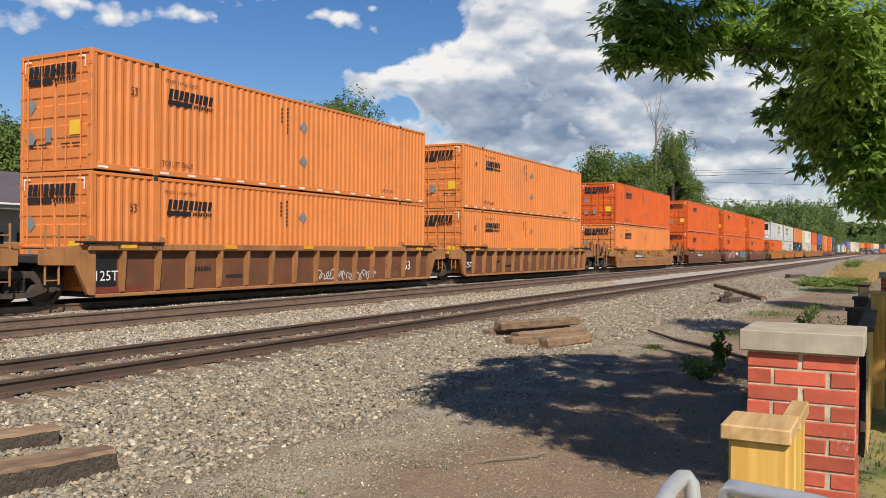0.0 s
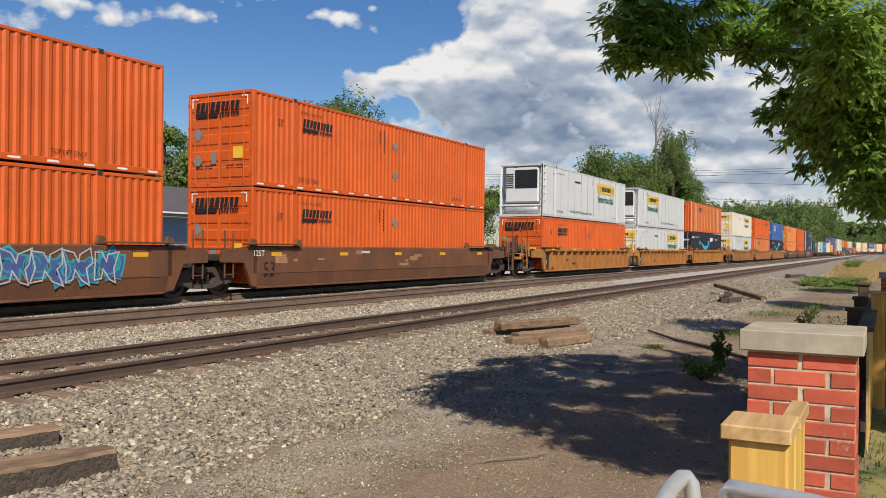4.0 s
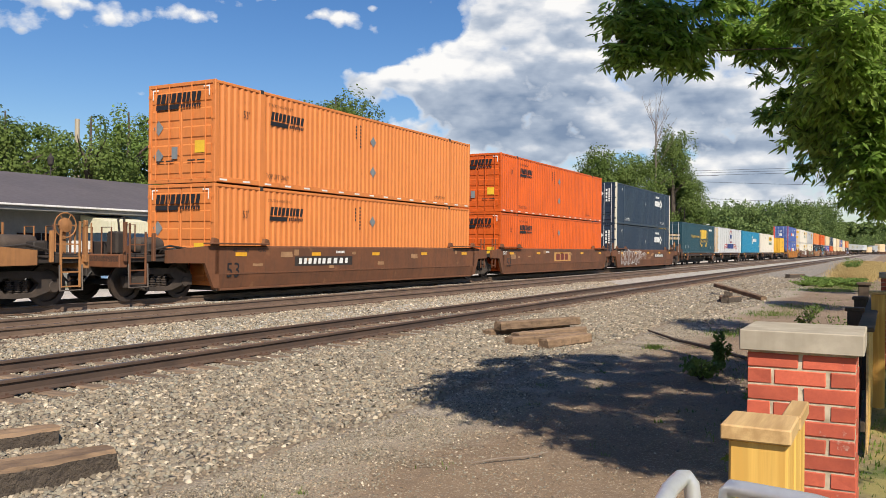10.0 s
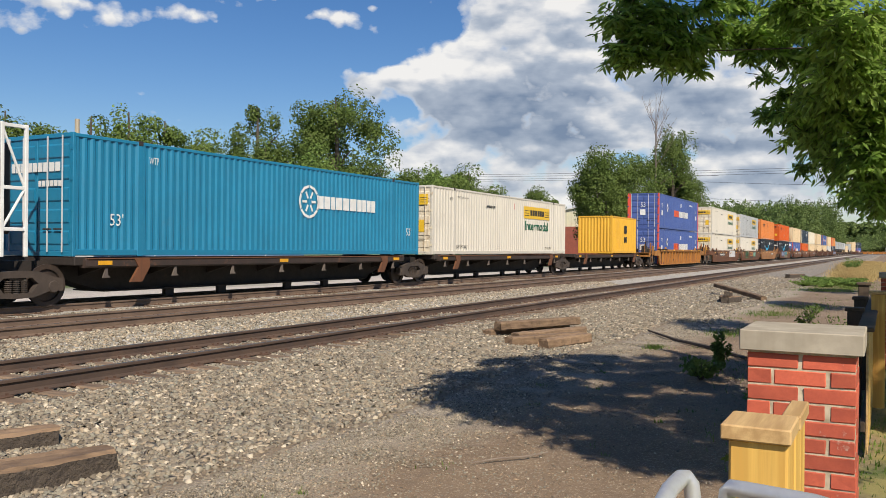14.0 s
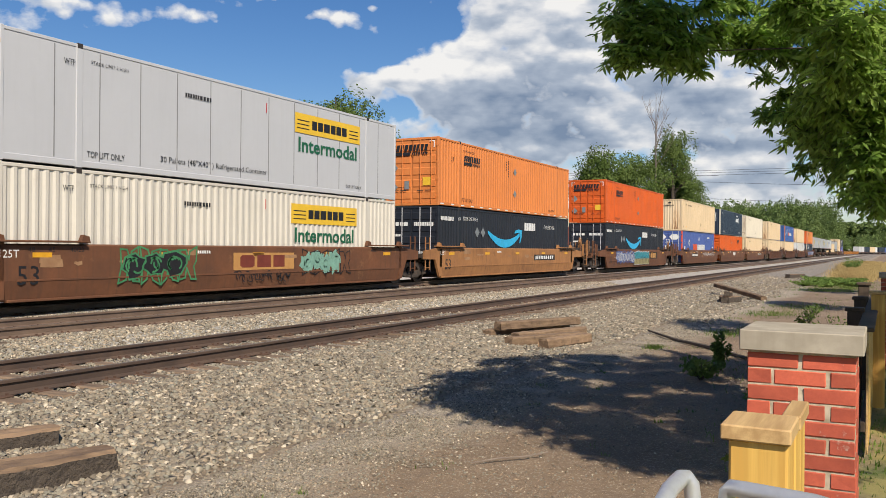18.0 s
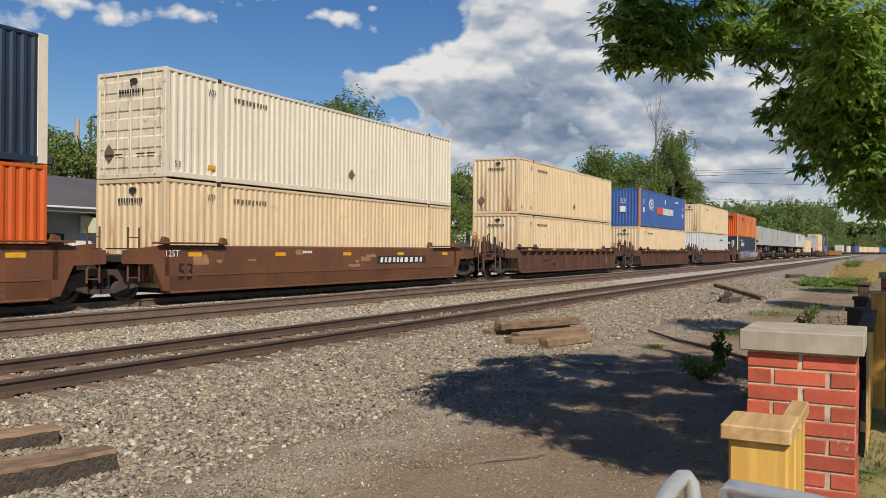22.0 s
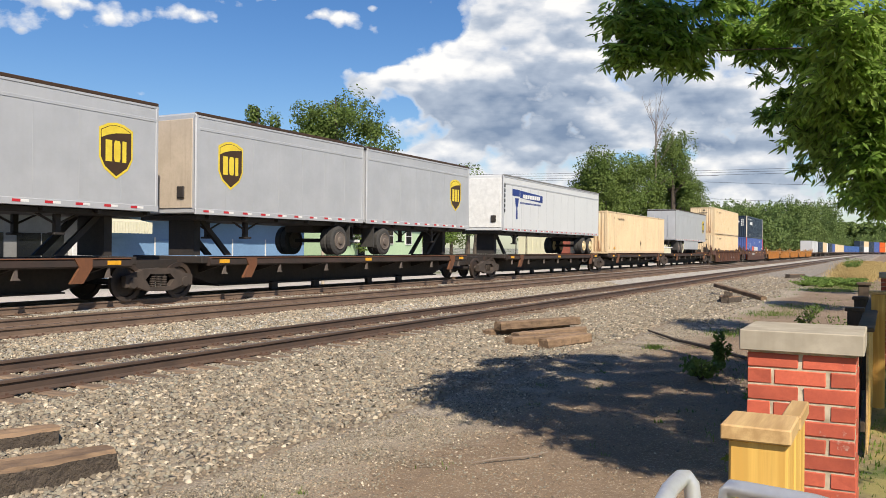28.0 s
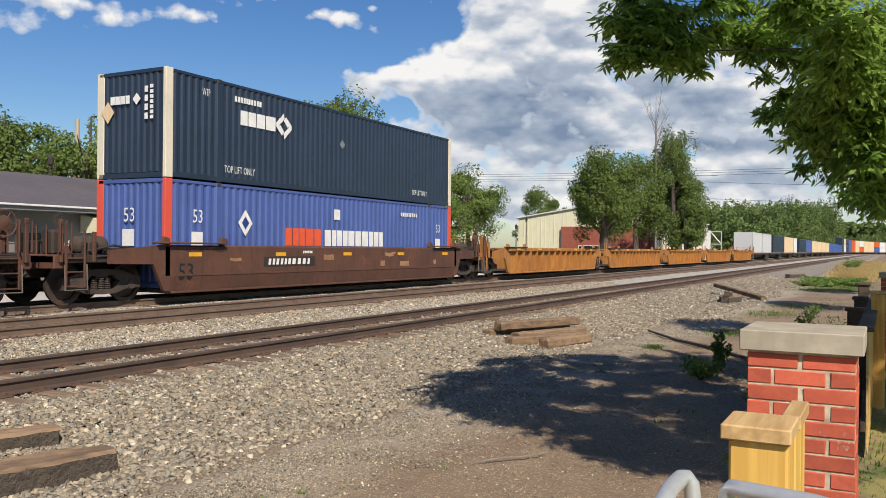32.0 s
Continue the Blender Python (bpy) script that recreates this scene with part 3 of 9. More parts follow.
def container(name, label, body, posts=None, side="ribs", end="doors", pitch=0.262, end_mat=None, L=LEN, H=HIGH, W=WIDE, rail=None, tape=True, stripes=None, group="containers on the train"):
    """A steel box: origin at the lower near corner of the end that faces -x; the near wall faces -y."""
    root = thing(name, label, "shipping container", group)
    posts, rail = posts or body, rail or body
    inset = (L - 12.19) / 2 if L > 13 else 0
    x0 = 0.46 if end == "reefer" else 0.09
    if side == "flat":
        x0 = max(x0, 0.09)
    shell = Mesh().box((x0 - 0.01, 0.056, 0.06), (L - 0.06, W, H - 0.035))
    if side == "ribs" or side == "strips":
        cuts = [(x0, inset - 0.09), (inset + 0.09, L - inset - 0.09), (L - inset + 0.09, L - 0.09)] if inset else [(x0, L - 0.09)]
        for a, b in cuts:
            if side == "ribs":
                corrugated(shell, a, b, 0.16, H - 0.10, pitch, 0.038)
            else:
                shell.box((a, 0.012, 0.16), (b, 0.055, H - 0.1))
    else:
        shell.box((x0, 0.012, 0.16), (L - 0.09, 0.055, H - 0.1))
    part("shell", shell, body, root)
    if side == "strips":
        n = 15
        for i in range(n):
            x = inset + 0.35 + i * (L - 2 * inset - 0.7) / (n - 1)
            part("side_post", Mesh().box((x - 0.03, -0.012, 0.18), (x + 0.03, 0.012, H - 0.12), 0.006), stripes or body, root)
    if side == "flat":
        s = Mesh()
        n = round((L - 1) / 1.17)
        for i in range(1, n):
            s.box((x0 + i * (L - x0) / n - 0.012, 0.006, 0.2), (x0 + i * (L - x0) / n + 0.012, 0.013, H - 0.13))
        part("panel_seams", s, SEAM, root)
    for x in (0, L - 0.09):
        w = 0.26 if posts is not body else 0.09
        part("corner_post", Mesh().box((x if x == 0 else L - w, -0.008, 0.0), (w if x == 0 else L, 0.10, H), 0.012), posts, root)
    if end != "reefer":
        w = 0.26 if posts is not body else 0.09
        part("corner_post", Mesh().box((0, W - w, 0), (0.09, W + 0.008, H), 0.012), posts, root)
    if inset:
        for x in (inset, L - inset):
            part("lifting_post", Mesh().box((x - 0.09, -0.014, 0.0), (x + 0.09, 0.05, H - 0.01), 0.012), body, root)
            part("lifting_fitting", Mesh().box((x - 0.08, -0.022, H - 0.12), (x + 0.08, 0.15, H + 0.004), 0.012), DARKSTEEL, root)
    part("top_rail", Mesh().box((0.02, -0.004, H - 0.10), (L - 0.02, 0.06, H - 0.015), 0.012), rail, root)
    part("bottom_rail", Mesh().box((0.02, -0.006, 0.02), (L - 0.02, 0.06, 0.17), 0.012), rail, root)
    part("roof", Mesh().box((0.05, 0.05, H - 0.04), (L - 0.05, W - 0.02, H - 0.008), 0.01), body, root)
    part("end_header", Mesh().box((0.0, 0.08, H - 0.11), (0.09, W - 0.08, H - 0.005), 0.01), rail, root)
    part("end_sill", Mesh().box((0.0, 0.08, 0.0), (0.09, W - 0.08, 0.13), 0.01), rail, root)
    if tape:
        k = round((L - 0.6) / 0.92)
        for i in range(k):
            x = 0.35 + i * (L - 0.7) / (k - 1)
            part("reflective_tape", Mesh().box((x - 0.15, -0.010, 0.065), (x + 0.15, -0.005, 0.115)), INKW, root)
    if end == "doors":
        doors(root, H, W, end_mat or body)
    elif end == "reefer":
        reefer_end(root, W, H)
    else:
        front_end(root, W, H, end_mat or body, end)
    return root


def rotated_to_end(m):
    """Turns marks made on the x-z plane (facing -y) so that they lie on the -x end: x becomes the distance from the far side."""
    m.v = [(y - 0.032, WIDE - x, z) for x, y, z in m.v]
    return m


def small_words(root, mat, L=LEN, top=True, low=True, words="STACK LIMIT 3 HIGH"):
    if top:
        part("lettering", lettering(words, 0.085, None, -0.006, 2.3, 2.48), mat, root)
    if low:
        part("lettering", lettering("TOP LIFT ONLY", 0.15, 1.1, -0.006, 2.2, 0.27), mat, root)
        part("lettering", lettering("TOP LIFT ONLY", 0.11, 0.95, -0.006, L - 3.3, 0.27), mat, root)


def diamond(root, x, z, mat=INKS, s=0.17):
    part("placard_holder", Mesh().flat([(x - s, z), (x, z - s), (x + s, z), (x, z + s)], -0.004), mat, root)


def brand_slanted(root, x, z, w, mat=INK, end=False):
    """Nine slanted letter blocks over a bar."""
    h = w * 0.17
    m = bars(9, x, z, w, h * .92, -0.005, 0.2, 0.26, 3)
    m.flat([(x - 0.03, z - h * 0.62), (x + w * .50, z - h * 0.62), (x + w * .52, z - h * .16), (x - 0.01, z - h * .16)], -0.005)
    bars(8, x + w * .55, z - h * .55, w * .45, h * .34, -0.005, 0.2, 0.3, 5, m)
    part("brand_mark", rotated_to_end(m) if end else m, mat, root)


def orange_box(mat, label, end="doors"):
    c = container("shipping_container", label, mat, end=end)
    if end == "doors":
        brand_slanted(c, 2.4, 2.08, 1.62)
        part("lettering", lettering("53'", 0.22, 0.26, -0.006, 1.17, 1.95), INK, c)
    else:
        brand_slanted(c, 12.0, 2.2, 1.6)
    diamond(c, 8.14, 2.05, INKS, .2)
    diamond(c, 8.14, 0.95, INKS, .2)
    small_words(c, INK, words="STACK 2 HIGH ONLY")
    part("serial_number", bars(4, 7.0, 2.05, 0.075, 0.5, -0.006, 0, 0.4, 8, None, True), INK, c)
    part("serial_number", bars(7, 7.28, 1.75, 0.075, 0.85, -0.006, 0, 0.4, 9, None, True), INK, c)
    brand_slanted(c, 0.35, 2.32, 1.75, end=True)
    if end == "doors":
        for a, b in ((.18, .42), (2.17, 2.41)):
            t = Mesh().flat([(a, 2.70), (b, 2.70), (b, 2.74), (a, 2.74)], .018)
            o = a if a < 1 else b - .04
            t.flat([(o, 2.45), (o + .04, 2.45), (o + .04, 2.70), (o, 2.70)], .018)
            part("corner_tape", rotated_to_end(t), INKW, c)
    e = Mesh()
    for x, z in ((0.42, 1.62), (0.42, 0.8)):
        e.flat([(x - .2, z), (x, z - .22), (x + .2, z), (x, z + .22)], 0.02)
    e.flat([(0.95, .7), (1.18, .7), (1.18, 1.05), (0.95, 1.05)], 0.02)
    part("placard_holder", rotated_to_end(e), INKS, c)
    part("warning_label", rotated_to_end(Mesh().flat([(1.85, .85), (2.25, .85), (2.25, 1.2), (1.85, 1.2)], 0.02)), INKY, c)
    return c


def hunt_panel(c, x, z, w, end=False, green=True):
    h = w * 0.172 if not end else w * 0.2
    y = -0.005
    p = Mesh().flat([(x, z), (x + w, z), (x + w, z + h), (x, z + h)], y)
    panel = part("brand_panel", rotated_to_end(p) if end else p, INKY, c, "yellow panel with a black name")
    m = bars(6, x + w * .24, z + h * .26, w * .55, h * .46, y - 0.004, 0, 0.16, 11)
    for a, b in ((0.03, 0.2), (0.82, 0.97)):
        for k in range(3):
            m.flat([(x + w * a, z + h * (.22 + .2 * k)), (x + w * b, z + h * (.22 + .2 * k)), (x + w * b, z + h * (.27 + .2 * k)), (x + w * a, z + h * (.27 + .2 * k))], y - 0.004)
    part("brand_mark", rotated_to_end(m) if end else m, INK, panel)
    if green:
        part("lettering", lettering("Intermodal", w * 0.13, w * 0.90, y, x + w * .05, z - w * .165, bold=.022), INKG, c, "green word Intermodal")


def hunt_box(body, label, side="ribs", end="doors", logo_x=12.0, words=False, low=True):
    c = container("refrigerated_container" if end == "reefer" else "shipping_container", label, body, side=side, end=end, tape=False, rail=GREYP if side == "flat" else None, end_mat=IVORY_END if end == "doors" else None)
    hunt_panel(c, logo_x, 1.86, 3.68)
    small_words(c, INK)
    part("weight_mark", lettering("WTP", 0.13, 0.3, -0.016, 1.55, 2.36), INK, c)
    if words:
        part("lettering", lettering('30 Pallets (48"X40" ) Refrigerated Container', 0.2, 5.2 if logo_x < 8 else 4.2, -0.006, 7.4 if logo_x < 8 else 4.45, 0.33), INK, c)
    if end == "doors":
        hunt_panel(c, 0.2, 2.08, 2.2, True, False)
        part("warning_label", rotated_to_end(Mesh().flat([(1.9, .95), (2.25, .95), (2.25, 1.45), (1.9, 1.45)], 0.02)), INKY, c)
    part("serial_number", bars(10, 5.3, 2.2, 1.0, 0.11, -0.006, 0, 0.3, 4), INK, c)
    part("height_mark", Mesh().flat([(8.6, 2.25), (8.63, 2.25), (8.63, 2.55), (8.6, 2.55)], -0.006), INKR, c)
    return c


def prime_box(label):
    c = container("shipping_container", label, BLACKBLUE, tape=False, pitch=0.262)
    m = Mesh()
    n = 26
    def edge(t):
        x = 4.95 + 3.85 * t
        mid = 1.36 + .52 * ((x - 6.95) / 1.95) ** 2
        return x, mid, .05 + .15 * math.sin(math.pi * min(1, t * .95 + .02)) ** .7
    for k in range(n):
        (a, ma, wa), (b, mb, wb) = edge(k / n), edge((k + 1) / n)
        m.flat([(a, ma - wa), (b, mb - wb), (b, mb + wb), (a, ma + wa)], -0.005)
    m.flat([(8.15, 1.88), (8.2, 2.02), (8.7, 2.10), (9.12, 2.06), (9.0, 1.90), (8.6, 1.93)], -0.0054)
    m.flat([(8.85, 1.92), (9.12, 2.06), (9.08, 1.72), (8.86, 1.38), (8.78, 1.42), (8.9, 1.72)], -0.0057)
    part("brand_mark", m, INKC, c, "pale blue curved arrow")
    part("brand_name", bars(5, 9.45, 2.06, 1.5, 0.4, -0.005, 0, 0.14, 21), INKW, c)
    part("lettering", lettering("STACK LIMIT 3 HIGH", 0.17, 1.5, -0.006, 2.35, 2.35), INKW, c)
    part("lettering", lettering("STACK LIMIT 3 HIGH", 0.2, 1.6, -0.006, 12.2, 2.2), INKW, c)
    part("serial_number", bars(10, 0.25, 2.3, 1.2, 0.17, -0.006, 0, 0.3, 7), INKW, c)
    part("weight_mark", lettering("WTP", 0.16, 0.3, -0.016, 1.8, 2.3), INKW, c)
    diamond(c, 3.8, 1.85, INKS, 0.24)
    diamond(c, 4.42, 1.85, INKS, 0.24)
    e = bars(4, 0.3, 2.05, 0.9, 0.16, 0.02, 0, 0.25, 9)
    bars(6, 0.3, 1.6, 0.5, 0.1, 0.02, 0, 0.25, 10, e)
    bars(11, 1.45, 2.05, 0.95, 0.16, 0.02, 0, 0.25, 14, e)
    bars(6, 1.5, 0.5, 0.6, 0.5, 0.02, 0, 0.5, 15, e, True)
    part("end_markings", rotated_to_end(e), INKW, c)
    return c


def umax_box(label, posts=True, end="doors", logo_x=10.85):
    c = container("shipping_container", label, NAVY, IVORY if posts else None, end=end, tape=False, pitch=0.262)
    m = bars(4, logo_x, 1.74, 1.62, 0.42, -0.005, 0, 0.1, 31)
    cx, cz = logo_x + 1.98, 1.95
    for a in range(4):
        ca, sa = math.cos(a * math.pi / 2), math.sin(a * math.pi / 2)
        q = [(0.10, 0.30), (0.30, 0.10), (0.18, -0.02), (-0.02, 0.18)]
        q = [(0.04, 0.40), (0.22, 0.22), (0.12, 0.12), (-0.06, 0.30)] if a % 2 else q
        m.flat([(cx + p * ca - r * sa, cz + p * sa + r * ca) for p, r in q], -0.005)
        m.flat([(cx + 0.40 * ca - 0.02 * sa, cz + 0.40 * sa + 0.02 * ca), (cx + 0.20 * ca - 0.22 * sa, cz + 0.20 * sa + 0.22 * ca), (cx + 0.10 * ca - 0.12 * sa, cz + 0.10 * sa + 0.12 * ca), (cx + 0.24 * ca + 0.02 * sa, cz + 0.24 * sa - 0.02 * ca)], -0.008)
    part("brand_mark", m, INKW, c)
    diamond(c, 8.0, 1.75, INKS, 0.16)
    part("lettering", lettering("TOP LIFT ONLY", 0.2, 1.3, -0.006, 2.2, 0.3), INKW, c)
    part("lettering", lettering("TOP LIFT ONLY", 0.2, 1.2, -0.006, 12.8, 0.3), INKW, c)
    part("weight_mark", lettering("WTP", 0.2, 0.3, -0.016, 1.3, 2.35), INKW, c)
    part("serial_number", bars(10, logo_x + .3 if logo_x > 8 else 2.6, 2.38, 1.2, 0.16, -0.006, 0, 0.3, 6), INKW, c)
    e = bars(4, 0.55, 2.0, 0.75, 0.22, 0.004, 0, 0.1, 33)
    e.flat([(1.4, 2.11), (1.55, 1.95), (1.7, 2.11), (1.55, 2.27)], 0.004)
    bars(4, 1.85, 1.55, 0.12, 0.95, 0.004, 0, 0.3, 3, e, True)
    bars(7, 2.05, 1.55, 0.12, 0.95, 0.004, 0, 0.3, 4, e, True)
    part("end_markings", rotated_to_end(e), INKW, c)
    part("placard_holder", rotated_to_end(Mesh().flat([(0.2, 1.8), (0.45, 1.5), (0.7, 1.8), (0.45, 2.1)], 0.002)), CREAM, c)
    return c


def stack_box(label, posts=None, logo_x=4.9, big=False, end="ribs"):
    """Violet-blue box with a two-part name."""
    c = container("shipping_container", label, PACER if not big else BLUE, posts or REDPOST, end=end, tape=False, pitch=0.285)
    k = 1.12
    part("brand_mark", bars(5, logo_x, 1.15, 1.7 * k, 0.5 * k, -0.005, 0, 0.12, 41), INKO, c, "orange-red letter blocks")
    part("brand_name", bars(10, logo_x + 1.85 * k, 1.15, 3.3 * k, 0.48 * k, -0.005, 0, 0.16, 42), INKW, c)
    part("lettering", lettering("53", 0.36, 0.36, -0.006, 1.0, 1.75), INKW, c)
    part("lettering", lettering("53", 0.34, 0.34, -0.006, LEN - 1.35, 1.75), INKW, c)
    m = Mesh()
    for x in (0.95, LEN - 1.4):
        m.flat([(x, 1.12), (x + .42, 1.12), (x + .42, 1.5), (x, 1.5)], -0.006)
    m.flat([(logo_x + 2.6, 2.05), (logo_x + 2.95, 2.05), (logo_x + 2.95, 2.4), (logo_x + 2.6, 2.4)], -0.005)
    part("data_panel", m, INKW, c)
    s = Mesh()
    k = 1.0 if big else .78
    s.flat([(3.1 - .4 * k, 1.8), (3.1, 1.8 - .5 * k), (3.1 + .4 * k, 1.8), (3.1, 1.8 + .5 * k)], -0.006)
    e = part("emblem", s, INKW, c, "white striped diamond emblem")
    for i in range(9 if big else 0):
        part("emblem_stripe", Mesh().flat([(3.4, 1.35 + i * .11), (4.3 - abs(4 - i) * .06, 1.35 + i * .11), (4.3 - abs(4 - i) * .06, 1.40 + i * .11), (3.4, 1.40 + i * .11)], -0.005), INKW, e)
    part("emblem_centre", Mesh().flat([(3.1 - .2 * k, 1.8), (3.1, 1.8 - .25 * k), (3.1 + .2 * k, 1.8), (3.1, 1.8 + .25 * k)], -0.010), INKB, e)
    part("serial_number", bars(9, LEN - 4.2, 2.33, 1.3, 0.15, -0.006, 0, 0.3, 6), INKW, c)
    w = lettering("53", 0.38, 0.4, 0.004, 1.1, 1.75)
    w.flat([(1.05, 1.1), (1.5, 1.1), (1.5, 1.55), (1.05, 1.55)], 0.004)
    part("end_markings", rotated_to_end(w), INKW, c)
    return c


def cream_box(body, label, end="ribs", pitch=0.25):
    c = container("shipping_container", label, body, end=end, tape=False, pitch=pitch, end_mat=IVORY_END if end == "doors" else CREAM_END)
    part("serial_number", bars(10, 2.6, 2.36, 1.5, 0.12, -0.006, 0, 0.42, 17), surf_grey_brown, c)
    part("weight_mark", lettering("WTP", 0.2, 0.3, -0.016, 1.55, 2.35), INK, c)
    part("lettering", lettering("53", 0.16, 0.2, -0.006, 0.35, 0.3), INK, c)
    diamond(c, 8.6, 0.75, surf_grey_brown, 0.2)
    part("data_label", Mesh().flat([(1.55, .33), (1.85, .33), (1.85, .45), (1.55, .45)], -0.012), SIGNY, c)
    e = bars(10, 0.9, 2.27, 0.95, 0.11, 0.004, 0, 0.42, 19)
    part("end_markings", rotated_to_end(e), INK, c)
    part("placard_holder", rotated_to_end(Mesh().flat([(0.3, .7), (.52, .45), (.74, .7), (.52, .95)], 0.002)), surf_grey_brown, c)
    part("lifting_shackle", rotated_to_end(Mesh().flat(disc(1.45, 2.60, 0.15, 12, 0.5), 0.002)), DARKSTEEL, c)
    return c


surf_grey_brown = surf("weathered_metal_plate", (0.16, 0.12, 0.075), None, 6, 0.7)

# ---- the train: wheels and trucks ----
def truck(parent, x):
    """A two-axle truck on the track's centre line, rail top at z = 0."""
    root = part("truck", Mesh().box((x - .2, -1.05, .60), (x + .2, 1.05, .78), .03), TRUCKM, parent, "dusty cast steel truck")
    for s in (-1, 1):
        frame_m = Mesh()
        y0, y1 = (0.92, 1.08) if s > 0 else (-1.08, -0.92)
        for sx in (-1, 1):
            frame_m.prism([(x + sx * 1.14, .62), (x + sx * 1.14, .34), (x + sx * .78, .34), (x + sx * .40, .22), (x, .20), (x, .31), (x + sx * .34, .33), (x + sx * .50, .52), (x + sx * .34, .66), (x, .66), (x, .82), (x + sx * .50, .80), (x + sx * .92, .66)], "y", y0, y1)
            frame_m.lathe([(.13, 0), (.15, .03), (.15, .16), (.11, .2)], (x + sx * .89, y0 - 0.02 if s < 0 else y1 - 0.18, .44), "y", 12)
        part("side_frame", frame_m, TRUCKM, root)
    wheel_prof = [(0.10, -.09), (.14, -.05), (.36, -.04), (.38, -.075), (.455, -.07), (.46, .03), (.495, .045), (.495, .075), (.38, .07), (.36, .02), (.14, .03), (.10, .09)]
    for sx in (-1, 1):
        for s in (-1, 1):
            w = Mesh().lathe([(r, o * -s * -1) for r, o in wheel_prof] if s < 0 else [(r, -o) for r, o in wheel_prof], (x + sx * .89, s * .755, .46), "y", 24)
            part("wheel", w, WHEELM, root, smooth=False)
        part("axle", Mesh().tube([(x + sx * .89, -.9, .46), (x + sx * .89, .9, .46)], .08, 10), DARKSTEEL, root)
    for dx in (-.19, 0, .19):
        prof = [(.05, .30)]
        for k in range(7):
            z = .30 + k * .045
            prof += [(.06, z), (.085, z + .010), (.085, z + .022), (.06, z + .032)]
        part("spring", Mesh().lathe(prof, (x + dx, -1.0, 0), "z", 10), TRUCKM, root)
    return root


